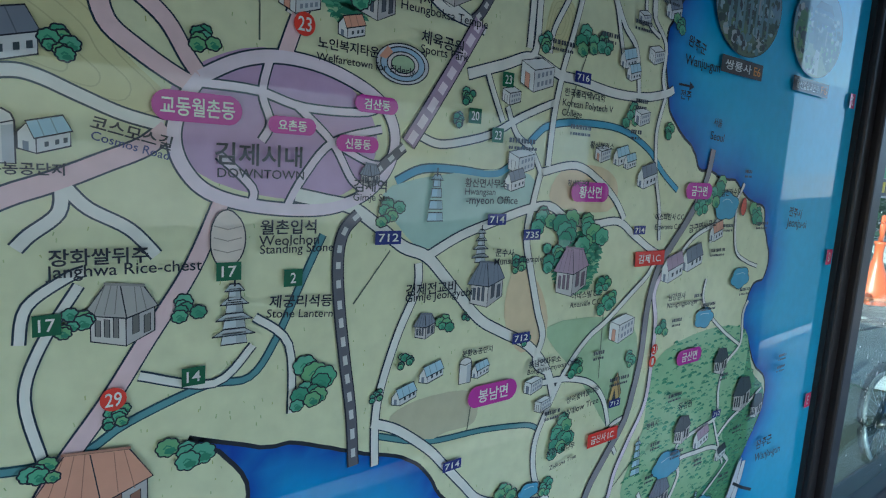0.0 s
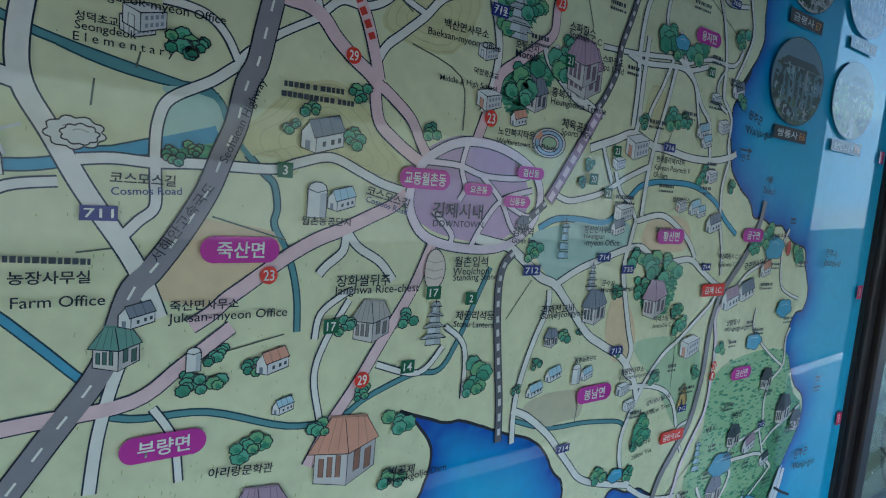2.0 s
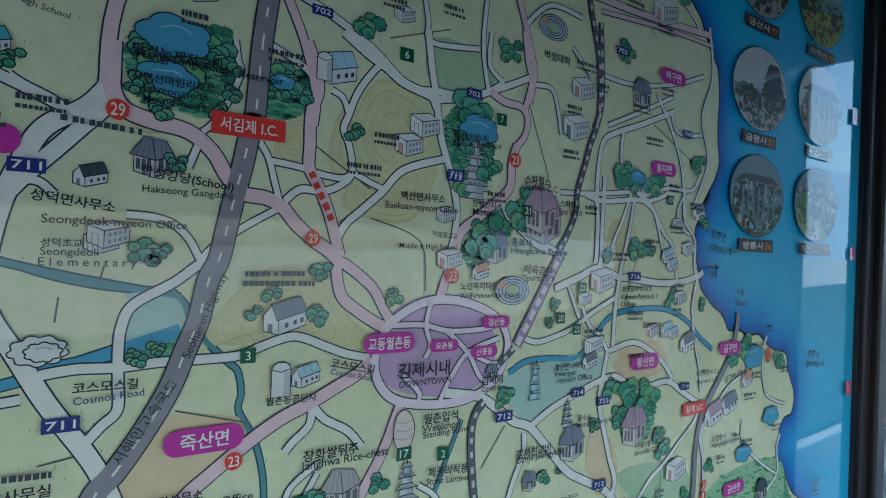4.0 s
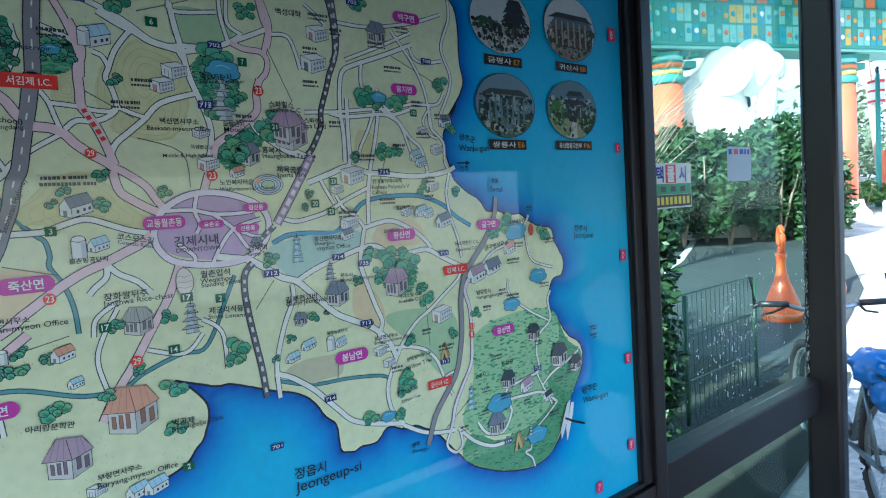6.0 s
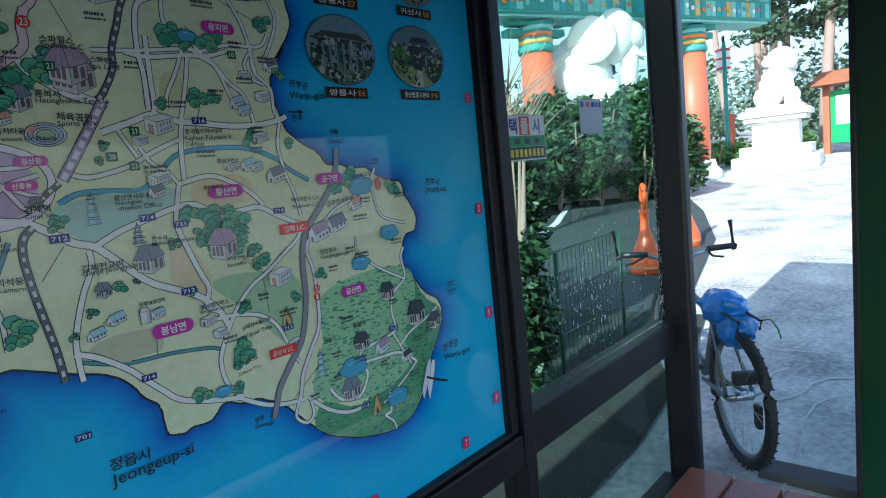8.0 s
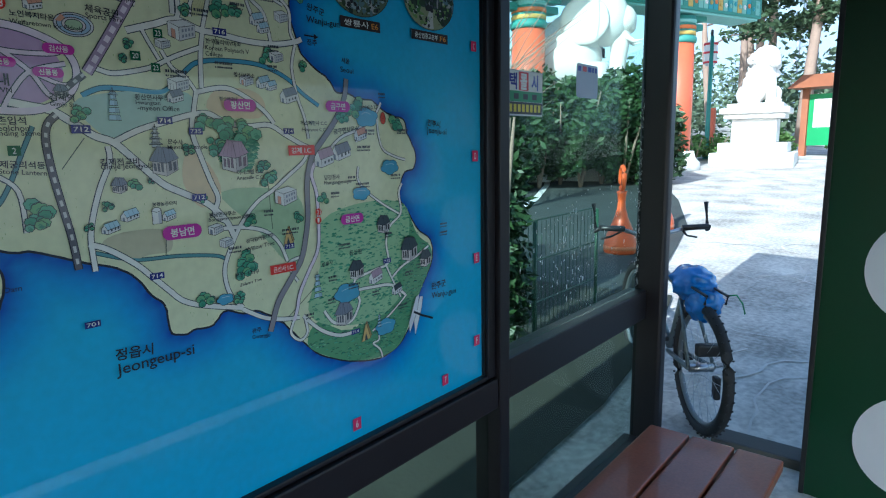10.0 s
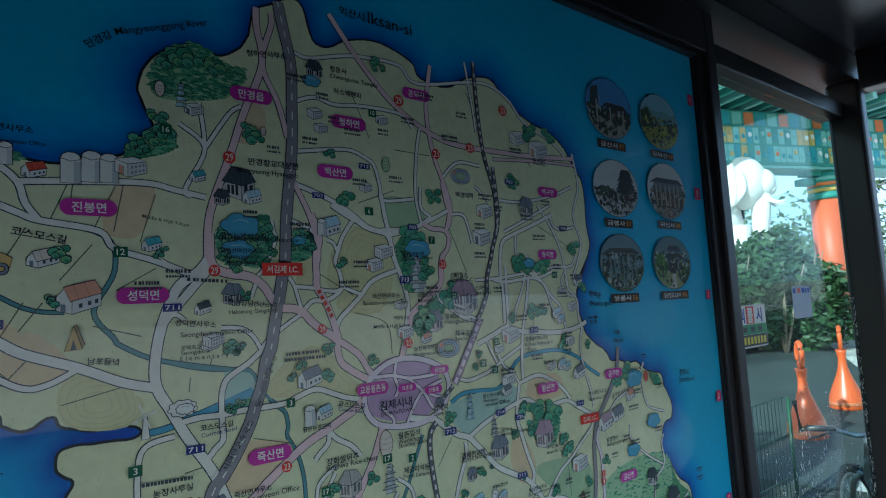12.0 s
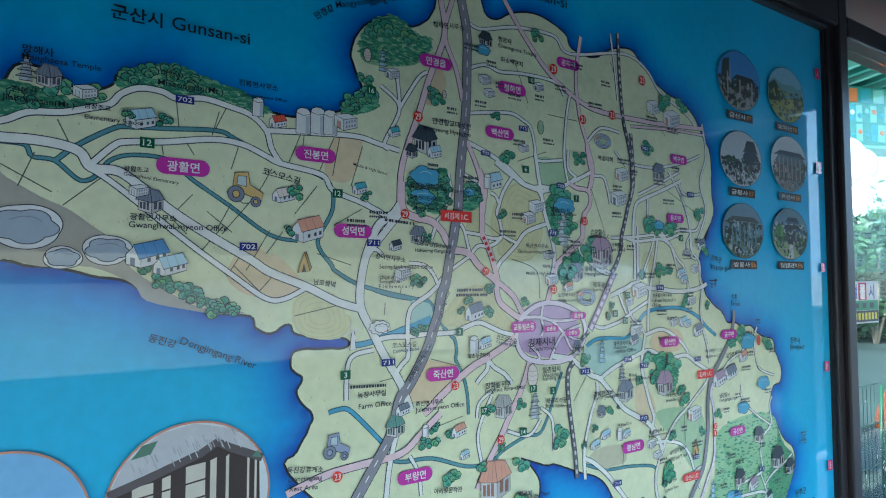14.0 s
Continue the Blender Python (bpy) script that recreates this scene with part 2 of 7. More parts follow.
part("eaves_beam", boxed((-6.6, -0.10, 2.722), (1.45, 0.10, 2.84), 0.01), alu, shelter)
# unseen deep beam, added to keep sky light off the map's top
part("front_shade_beam", boxed((-6.6, -1.74, 1.86), (1.45, -1.60, 2.84), 0.01), alu, shelter)
part("end_beam", boxed((1.28, -1.60, 2.66), (1.38, -0.12, 2.84), 0.01), alu, shelter)
for x in (-5.6, -4.3, -3.0, -1.62, 0.10):
    part("rafter", boxed((x - 0.04, -1.60, 2.745), (x + 0.04, -0.10, 2.84), 0.006), alu, shelter)
for x in (-6.5, -2.6, 1.325):
    part("front_post", boxed((x - 0.04, -1.71, 0.0), (x + 0.04, -1.63, 1.86), 0.01), alu, shelter)
# ceiling extended unseen to the left and front to block sun and sky
part("roof_panel", boxed((-6.7, -2.25, 2.842), (1.6, 0.25, 2.90), 0.01), ceil_mat, shelter, "grey ceiling panel with a dull sheen")
w = part("window_pane", boxed((0.120, -0.004, 0.840), (1.285, 0.004, 2.548)), glass, shelter, "slightly green clear glass")
w.visible_shadow = False
w = part("lower_pane", boxed((0.120, -0.004, 0.102), (1.283, 0.004, 0.698)), glass, shelter, "slightly green clear glass")
w.visible_shadow = False
w = part("lower_pane", boxed((-3.11, -0.004, 0.102), (0.06, 0.004, 0.688)), glass, shelter, "slightly green clear glass")
w.visible_shadow = False
dirt = bmesh.new()
rnd = random.Random(61)
for _ in range(420):
    k = rnd.random()
    if k < 0.45:
        x, z = 1.275 - abs(rnd.gauss(0, 0.025)), rnd.uniform(0.86, 1.75)
    elif k < 0.8:
        x, z = rnd.gauss(0.62, 0.13), rnd.gauss(1.12, 0.10)
    else:
        x, z = rnd.uniform(0.15, 1.25), rnd.uniform(0.86, 1.35)
    if not (0.13 < x < 1.28 and 0.85 < z < 2.4):
        continue
    r, stretch = rnd.uniform(0.0010, 0.0034), rnd.choice((1, 1, 1.6, 4.0))
    dirt.faces.new([dirt.verts.new((x + r * math.cos(a), -0.0052, z + r * stretch * math.sin(a))) for a in (0, 1.05, 2.1, 3.14, 4.2, 5.24)])
part("dirt_specks", dirt, mat("dried_splashes", (0.70, 0.72, 0.70), 0.7, 0, 0.1, 5, 50, 0), shelter, "dried white splashes on the glass")["kind"] = "stuff"
# unseen opaque end wall, added to stop low sun reaching the map
part("left_sun_block", boxed((-6.62, -1.62, 0.0), (-6.58, 0.1, 2.72), 0.004), alu, shelter)
# unseen wall added to close the back beyond the map
part("back_closing_wall", boxed((-6.58, -0.01, 0.0), (-3.19, 0.02, 2.72), 0.004), alu, shelter)

# end panel: dark green film with white dots
panel = thing("end_panel", "dark green end panel printed with large white dots", "panel", at=(1.35, -0.73, 0.0))
part("sheet", boxed((-0.008, -0.88, 0.0), (0.008, 0.0, 2.65), 0.004), green_film, panel)
part("edge_strip", boxed((-0.014, -0.004, 0.0), (0.014, 0.016, 2.65), 0.004), black_rubber, panel)
for y, z in ((-0.345, 1.03), (-0.36, 0.34), (-0.36, 1.72), (-0.70, 1.37), (-0.70, 0.70), (-0.70, 2.04)):
    b = bmesh.new()
    r = 0.205
    vs = [b.verts.new((-0.0115, min(0, y + r * math.cos(a * math.pi / 20)) if y + r < 0.2 else 0, z + r * 1.03 * math.sin(a * math.pi / 20))) for a in range(40)]
    vs = [v for v in vs if v.co.y > -0.88]
    b.faces.new(vs[::-1])
    part("white_dot", b, white_film, panel, "white printed dot")

# bench
bench = thing("bench", "glossy red-brown slatted wooden bench below the map", "bench", at=(-0.12, -0.515, 0.0))
for i in range(3):
    y = -0.157 + 0.157 * i
    part("slat", boxed((-0.87, y - 0.074, 0.405), (0.87, y + 0.074, 0.443), 0.008, 3), wood_slat, bench)
for x in (-0.65, 0.65):
    part("leg", boxed((x - 0.03, -0.2, 0.0), (x + 0.03, 0.2, 0.404), 0.006), alu, bench)

# ---------------------------------------------------------------- the printed map
from mathutils.geometry import tessellate_polygon

board = thing("information_map", "large illustrated tourist map behind a clear glossy sheet", "map")
b = boxed((MAP_L, -0.011, MAP_B), (MAP_R, 0.012, MAP_T))
part("backing", b, black_rubber, board)
WHITE, PINK, LILAC, GREY = (0.80, 0.80, 0.76), (0.78, 0.58, 0.62), (0.80, 0.70, 0.80), (0.27, 0.26, 0.30)
RAIL, STATION, LINE = (0.13, 0.13, 0.16), (0.40, 0.30, 0.44), (0.02, 0.07, 0.10)
LAND, TAN, OCHRE, MUD, MUDDY = (0.72, 0.75, 0.50), (0.72, 0.59, 0.38), (0.66, 0.65, 0.37), (0.42, 0.40, 0.34), (0.56, 0.54, 0.38)
PURPLE, PALEBLUE, SAGE, WOOD, WOODPALE = (0.52, 0.36, 0.58), (0.44, 0.62, 0.56), (0.42, 0.58, 0.36), (0.13, 0.34, 0.17), (0.34, 0.56, 0.32)
SLATE, CLAY, BLUEPALE, GREENROOF, THATCH = (0.20, 0.23, 0.30), (0.66, 0.34, 0.24), (0.42, 0.62, 0.74), (0.15, 0.32, 0.28), (0.42, 0.41, 0.40)
MAUVE, DARK, CREAM, REDC, OCHRED, TEALR, BLUED = (0.42, 0.30, 0.40), (0.05, 0.07, 0.09), (0.72, 0.64, 0.58), (0.66, 0.10, 0.06), (0.60, 0.42, 0.16), (0.10, 0.42, 0.50), (0.13, 0.30, 0.58)
WATER, LEAF, LEAF2, INK = (0.10, 0.36, 0.56), (0.12, 0.40, 0.24), (0.05, 0.24, 0.15), (0.015, 0.02, 0.035)
LEVEL = {"sea": 0, "land": 1, "field": 2, "river": 3.2, "road": 4.6, "rail": 6.6, "icon": 8, "plate": 12.5, "text": 14}
turn_of = {}
SHORE = []


def depth(kind, step=0.000006):
    """Each print lies a hair above the one before it."""
    turn_of[kind] = turn_of.get(kind, -1) + 1
    return -0.0125 - LEVEL[kind] * 0.0004 - turn_of[kind] * step


class Print:
    """A flat print on the map: faces in millimetres, each with its own ink."""

    def __init__(self, y):
        self.bm = bmesh.new()
        self.col = self.bm.loops.layers.float_color.new("ink")
        self.y = y

    def face(self, pts, colour, lift=0.0):
        if len(pts) < 3:
            return
        vs = [self.bm.verts.new((x / 1000, self.y - lift, z / 1000)) for x, z in pts]
        for tri in ([range(len(vs))] if len(vs) < 5 else tessellate_polygon([[Vector((x, z, 0)) for x, z in pts]])):
            try:
                f = self.bm.faces.new([vs[i] for i in tri])
            except ValueError:
                continue
            for lp in f.loops:
                lp[self.col] = (*colour, 1)

    def stroke(self, pts, w, colour, lift=0.0, closed=False):
        n = len(pts)
        left, right = [], []
        for i in range(n):
            a, c = (pts[i - 1], pts[(i + 1) % n]) if closed else (pts[max(i - 1, 0)], pts[min(i + 1, n - 1)])
            dx, dz = c[0] - a[0], c[1] - a[1]
            d = math.hypot(dx, dz) or 1
            ox, oz = -dz / d * w / 2, dx / d * w / 2
            x, z = pts[i]
            left.append(self.bm.verts.new(((x + ox) / 1000, self.y - lift, (z + oz) / 1000)))
            right.append(self.bm.verts.new(((x - ox) / 1000, self.y - lift, (z - oz) / 1000)))
        for i in range(n if closed else n - 1):
            j = (i + 1) % n
            f = self.bm.faces.new((left[i], left[j], right[j], right[i]))
            for lp in f.loops:
                lp[self.col] = (*colour, 1)

    def shape(self, pts, colour, lift=0.0, line=1.15, edge=INK):
        self.face(pts, colour, lift)
        if line:
            self.stroke(list(pts), line, edge, lift + 0.00001, True)

    def done(self, name, label=""):
        bmesh.ops.recalc_face_normals(self.bm, faces=self.bm.faces)
        for f in self.bm.faces:
            if f.normal.y > 0:
                f.normal_flip()
        return part(name, self.bm, ink, board, label)


def smooth_line(pts, closed=False, n=5):
    """A soft curve through the points."""
    res, m = [], len(pts)
    for i in range(m if closed else m - 1):
        q = [pts[(i + k) % m] if closed else pts[min(max(i + k, 0), m - 1)] for k in (-1, 0, 1, 2)]
        for s in range(n):
            t = s / n
            res.append(tuple(0.5 * (2 * q[1][a] + (q[2][a] - q[0][a]) * t + (2 * q[0][a] - 5 * q[1][a] + 4 * q[2][a] - q[3][a]) * t * t + (3 * q[1][a] - q[0][a] - 3 * q[2][a] + q[3][a]) * t ** 3) for a in (0, 1)))
    return res if closed else res + [pts[-1]]


def coast(pts):
    pts = [(-3040, 1960), (-2500, 1950)] + pts + [(-2500, 1740), (-3040, 1720)]
    line = smooth_line(pts, True, 4)
    line = [(x + 2.2 * noise.noise((x * 0.06, z * 0.06, 0)), z + 2.2 * noise.noise((x * 0.06, z * 0.06, 9))) for x, z in line]
    # sea: the blue deepens towards the shore
    nx, nz = 190, 110
    xs, zs = np.linspace(MAP_L * 1000, MAP_R * 1000, nx), np.linspace(MAP_B * 1000, MAP_T * 1000, nz)
    ring = np.array(line)
    a, c = ring, np.roll(ring, -1, axis=0)
    gx, gz = np.meshgrid(xs, zs, indexing="ij")
    best = np.full(gx.shape, 1e9)
    for (ax, az), (cx, cz) in zip(a, c):
        dx, dz = cx - ax, cz - az
        t = np.clip(((gx - ax) * dx + (gz - az) * dz) / (dx * dx + dz * dz + 1e-9), 0, 1)
        best = np.minimum(best, np.hypot(gx - ax - t * dx, gz - az - t * dz))
    k = np.clip(best / 95.0, 0, 1) ** 0.75
    deep, mid, pale = np.array((0.004, 0.045, 0.42)), np.array((0.03, 0.30, 0.70)), np.array((0.055, 0.45, 0.76))
    rgb = np.where(k[..., None] < 0.5, deep + (mid - deep) * (k[..., None] * 2), mid + (pale - mid) * (k[..., None] * 2 - 1))
    y = depth("sea")
    m = bmesh.new()
    col = m.loops.layers.float_color.new("ink")
    v = [[m.verts.new((xs[i] / 1000, y, zs[j] / 1000)) for j in range(nz)] for i in range(nx)]
    for i in range(nx - 1):
        for j in range(nz - 1):
            f = m.faces.new((v[i][j], v[i + 1][j], v[i + 1][j + 1], v[i][j + 1]))
            for lp, (p, q) in zip(f.loops, ((i, j), (i + 1, j), (i + 1, j + 1), (i, j + 1))):
                lp[col] = (*rgb[p, q], 1)
    part("printed_sea", m, ink, board, "printed blue sea, darker along the shore")
    SHORE.extend(zip(pts, pts[1:] + pts[:1]))
    p = Print(depth("land"))
    p.face(line, LAND)
    p.stroke(line, 4.0, INK, 0.0001, True)
    p.done("printed_land", "printed pale yellow-green land")


def field(pts, colour):
    p = Print(depth("field"))
    line = smooth_line(pts, True, 4)
    p.face(line, colour)
    if colour == OCHRE:
        cx, cz = sum(q[0] for q in pts) / len(pts), sum(q[1] for q in pts) / len(pts)
        for s in (0.35, 0.55, 0.75, 0.93):
            p.stroke([(cx + (x - cx) * s, cz + (z - cz) * s) for x, z in line], 1.0, tuple(v * 0.82 for v in colour), 0.000003, True)
    if colour in (WOOD, WOODPALE):
        rnd = random.Random(len(pts))
        x0, x1 = min(q[0] for q in pts), max(q[0] for q in pts)
        z0, z1 = min(q[1] for q in pts), max(q[1] for q in pts)
        k = 0
        while k < (1500 if colour == WOOD else 900):
            x, z = rnd.uniform(x0, x1), rnd.uniform(z0, z1)
            inside = False
            for (ax, az), (cx, cz) in zip(line, line[1:] + line[:1]):
                if (az > z) != (cz > z) and x < (cx - ax) * (z - az) / (cz - az) + ax:
                    inside = not inside
            k += 1
            if inside:
                r = rnd.uniform(3, 7)
                d = rnd.choice((LEAF, LEAF2, (0.20, 0.46, 0.26), (0.08, 0.30, 0.16)))
                arc = [(x + r * math.cos(a), z + r * 0.7 * math.sin(a)) for a in (0.1, 0.7, 1.3, 1.9, 2.5, 3.0)]
                if colour == WOOD or rnd.random() < 0.8:
                    p.face(arc, d, 0.000004 + k * 4e-8)
                p.stroke(arc, 0.9, INK if colour == WOOD else LEAF2, 0.00003)
    p.done("printed_wood" if colour in (WOOD, WOODPALE) else "printed_field")


def band(kind, name, pts, w, colour, line):
    pts = smooth_line(pts, False, 5)
    LEVEL[kind + "_line"] = LEVEL[kind] - 1.2
    p = Print(depth(kind + "_line", 0.000003))
    p.stroke(pts, w + 2.8, line)
    p.done(name + "_edge")
    p = Print(depth(kind, 0.000004))
    p.stroke(pts, w, colour)
    p.done(name)


def river(pts, w):
    band("river", "printed_river", pts, w, WATER if w > 5 else (0.12, 0.30, 0.34), LINE)


def road(pts, w, colour):
    if colour in (GREY, RAIL, STATION):
        band("rail", "printed_motorway" if colour == GREY else "printed_railway", pts, w, colour, INK)
    else:
        band("road", "printed_road", pts, w, colour, (0.02, 0.04, 0.07))


def boundary(pts):
    p = Print(depth("field") - 0.0003)
    p.stroke(smooth_line(pts, False, 4), 1.5, (0.10, 0.13, 0.10))
    p.done("printed_boundary")


def tiny(x, z, w):
    """Two rows of fine print too small to read."""
    rnd = random.Random(x * 7 + z)
    p = Print(depth("text", 0.000003))
    for k, h in ((0, 5.0), (-7, 3.2)):
        u = x - w / 2
        while u < x + w / 2:
            g = rnd.uniform(2.0, 4.2)
            p.face([(u, z + k), (u + g, z + k), (u + g, z + k + h), (u, z + k + h)], (0.05, 0.06, 0.08))
            u += g + (0.9 if rnd.random() < 0.75 else 2.4)
    p.done("fine_print")


def speckle():
    """Fine green ticks of grass scattered over the land."""
    rnd = random.Random(77)
    p = Print(-0.0125 - 1.6 * 0.0004)
    for _ in range(5200):
        x, z = rnd.uniform(-2140, -330), rnd.uniform(1010, 2300)
        if noise.noise((x * 0.012, z * 0.012, 4)) < -0.05:
            continue
        inside = False
        for (ax, az), (cx, cz) in SHORE:
            if (az > z) != (cz > z) and x < (cx - ax) * (z - az) / (cz - az) + ax:
                inside = not inside
        if inside:
            h = rnd.uniform(1.5, 4.0)
            p.stroke([(x, z), (x + rnd.uniform(-1, 1), z + h)], 0.8, rnd.choice(((0.36, 0.48, 0.22), (0.44, 0.50, 0.20), (0.50, 0.58, 0.30))))
    ob = p.done("printed_grass", "fine printed green grass ticks")
    ob["kind"] = "stuff"


def dashes(pts, w, length, gap, colour):
    line = smooth_line(pts, False, 12)
    y = depth("rail") - 0.0006
    run, on, seg = 0.0, True, [line[0]]
    for a, c in zip(line, line[1:]):
        d = math.hypot(c[0] - a[0], c[1] - a[1])
        run += d
        if on:
            seg.append(c)
        if run > (length if on else gap):
            if on and len(seg) > 1:
                p = Print(y)
                p.stroke([seg[0], seg[-1]], w, colour)
                p.done("printed_dash")
            on, run, seg = not on, 0.0, [c]


def wavy(x, z, rx, rz, bumps, amp, rnd, n=40):
    ph = rnd.uniform(0, 6)
    return [(x + rx * (1 + amp * abs(math.sin(bumps * a / 2 + ph)) - amp / 2) * math.cos(a), z + rz * (1 + amp * abs(math.sin(bumps * a / 2 + ph)) - amp / 2) * math.sin(a)) for a in [2 * math.pi * k / n for k in range(n)]]


def icon(kind, x, z, s, colour=None):
    """A small drawing, s wide, about (x, z)."""
    rnd = random.Random(x * 31 + z)
    turn_of["icon"] = (turn_of.get("icon", -1) + 1) % 14
    p = Print(-0.0125 - LEVEL["icon"] * 0.0004 - turn_of["icon"] * 0.00012)
    q = lambda pts: [(x + u * s, z + v * s) for u, v in pts]
    dark = lambda c, f=0.6: tuple(v * f for v in c)
    pale = (0.74, 0.75, 0.74)
    if kind == "tree":
        for i in range(rnd.choice((5, 6, 7))):
            cx, cz, r = x + rnd.uniform(-0.34, 0.34) * s, z + (0.26 - 0.085 * i) * s, s * rnd.uniform(0.15, 0.25)
            p.shape(wavy(cx, cz, r, r * 0.85, rnd.choice((6, 7, 8)), 0.16, rnd), rnd.choice((LEAF, (0.07, 0.30, 0.18), (0.13, 0.40, 0.27), (0.18, 0.42, 0.20))), i * 0.00002)
            p.stroke([(cx - r * 0.4, cz - r * 0.1), (cx - r * 0.1, cz + r * 0.2), (cx + r * 0.3, cz)], 1.2, LEAF2, i * 0.00002 + 0.000012)
            p.face(wavy(cx + r * 0.2, cz - r * 0.35, r * 0.5, r * 0.3, 5, 0.3, rnd, 16), LEAF2, i * 0.00002 + 0.000006)
    elif kind in ("house", "shed", "hut"):
        c = colour or SLATE
        if kind == "hut":
            p.shape(q([(-0.35, -0.6), (0.05, 0.6), (0.4, -0.5)]), c)
            p.shape(q([(0.05, 0.6), (0.4, -0.5), (0.5, -0.3), (0.15, 0.65)]), dark(c), 0.00002)
            p.shape(q([(-0.08, -0.55), (0.02, -0.05), (0.14, -0.52)]), DARK, 0.00003)
        else:
            h = 0.3 if kind == "house" else 0.2
            p.shape(q([(-0.5, -0.35), (-0.15, -0.45), (-0.15, h - 0.4), (-0.32, h - 0.1), (-0.5, h - 0.3)]), pale)
            p.shape(q([(-0.15, -0.45), (0.5, -0.25), (0.5, h - 0.2), (-0.15, h - 0.4)]), (0.66, 0.68, 0.70), 0.00002)
            p.shape(q([(-0.19, h - 0.43), (0.54, h - 0.22), (0.36, h + 0.12), (-0.34, h - 0.06)]), c, 0.00004)
            p.stroke(q([(0.0, h - 0.36), (-0.12, h - 0.02)]), 0.8, dark(c), 0.00006)
            p.stroke(q([(0.25, h - 0.29), (0.12, h + 0.05)]), 0.8, dark(c), 0.00006)
            for u in (0.0, 0.2, 0.36):
                p.face(q([(u, -0.3 + u * 0.3), (u + 0.08, -0.28 + u * 0.3), (u + 0.08, -0.17 + u * 0.3), (u, -0.19 + u * 0.3)]), DARK, 0.00004)
            p.face(q([(-0.4, -0.37), (-0.29, -0.4), (-0.29, -0.2), (-0.4, -0.18)]), (0.2, 0.24, 0.3), 0.00003)
    elif kind in ("hall", "stn"):
        c = colour or SLATE
        p.shape(q([(-0.42, -0.42), (0.05, -0.55), (0.05, -0.05), (-0.42, 0.0)]), (0.62, 0.60, 0.58))
        p.shape(q([(0.05, -0.55), (0.45, -0.35), (0.45, 0.05), (0.05, -0.05)]), (0.46, 0.45, 0.46), 0.00002)
        for u in (-0.36, -0.24, -0.12):
            p.shape(q([(u, -0.42 - u * 0.2), (u + 0.07, -0.44 - u * 0.2), (u + 0.07, -0.12), (u, -0.1)]), dark(c, 0.5), 0.00003, 0.6)
        for u in (0.14, 0.3):
            p.shape(q([(u, -0.38), (u + 0.09, -0.34), (u + 0.09, -0.06), (u, -0.1)]), dark(c, 0.4), 0.00004, 0.6)
        p.shape(q([(-0.52, -0.02), (0.06, -0.12), (0.5, 0.04), (0.3, 0.36), (-0.22, 0.42)]), c, 0.00005)
        p.stroke(q([(0.06, -0.12), (-0.02, 0.38)]), 0.9, INK, 0.00007)
        for u in (-0.38, -0.24, -0.1):
            p.stroke(q([(u, -0.04), (u * 0.6, 0.4)]), 0.6, dark(c, 0.5), 0.00007)
        for u in (0.2, 0.34):
            p.stroke(q([(u, -0.04), (u * 0.6 + 0.05, 0.36)]), 0.6, dark(c, 0.5), 0.00007)
        p.stroke(q([(-0.24, 0.43), (0.31, 0.37)]), 2.0, dark(c, 0.7), 0.00008)
    elif kind == "school":
        p.shape(q([(-0.5, -0.2), (-0.1, -0.36), (-0.1, 0.1), (-0.5, 0.25)]), pale)
        p.shape(q([(-0.1, -0.36), (0.5, -0.16), (0.5, 0.24), (-0.1, 0.1)]), (0.60, 0.62, 0.64), 0.00002)
        p.shape(q([(-0.5, 0.25), (-0.1, 0.1), (0.5, 0.24), (0.1, 0.38)]), (0.70, 0.72, 0.72), 0.00003)
        for i in range(4):
            u = 0.0 + 0.12 * i
            for v in (0.0, 0.18):
                p.face(q([(u, -0.24 + v + u * 0.3), (u + 0.07, -0.22 + v + u * 0.3), (u + 0.07, -0.12 + v + u * 0.3), (u, -0.14 + v + u * 0.3)]), (0.25, 0.28, 0.34), 0.00004)
        p.shape(q([(-0.38, -0.24), (-0.24, -0.29), (-0.24, 0.0), (-0.38, 0.05)]), rnd.choice((CLAY, pale, SLATE)), 0.00004, 0.6)
    elif kind == "silo":
        p.shape(q([(-0.4, -0.7), (0.4, -0.7)] + [(0.4 * math.cos(a), 0.4 + 0.3 * math.sin(a)) for a in (0, 0.6, 1.2, 1.9, 2.5, 3.14)]), pale)
        p.stroke(q([(-0.4, 0.4), (0, 0.28), (0.4, 0.4)]), 0.9, INK, 0.00003)
        p.face(q([(0.12, -0.68), (0.38, -0.68), (0.38, 0.3), (0.12, 0.25)]), (0.50, 0.54, 0.58), 0.00002)
    elif kind in ("pagoda", "lantern", "tower"):
        for i, (v, w) in enumerate(((-0.7, 0.42), (-0.35, 0.36), (0.0, 0.28), (0.3, 0.2))):
            c = (0.56, 0.62, 0.66) if kind != "tower" else BLUEPALE
            p.shape(q([(-w * 0.7, v), (w * 0.7, v), (w * 0.6, v + 0.25), (-w * 0.6, v + 0.25)]), c, i * 0.00002)
            p.face(q([(w * 0.1, v + 0.02), (w * 0.65, v + 0.02), (w * 0.55, v + 0.24), (w * 0.1, v + 0.24)]), dark(c, 0.75), i * 0.00002 + 0.000005)
            if kind != "tower" or i == 3:
                p.shape(q([(-w * 1.15, v + 0.2), (w * 1.15, v + 0.2), (w * 0.5, v + 0.36), (-w * 0.5, v + 0.36)]), dark(c, 0.8), i * 0.00002 + 0.00001)
        p.stroke(q([(0, 0.6), (0, 0.85)]), 1.5, INK, 0.00009)
    elif kind == "stone":
        c = colour or CREAM
        p.shape(wavy(x, z, s * 0.45, s * 0.75, 3, 0.06, rnd, 24), c)
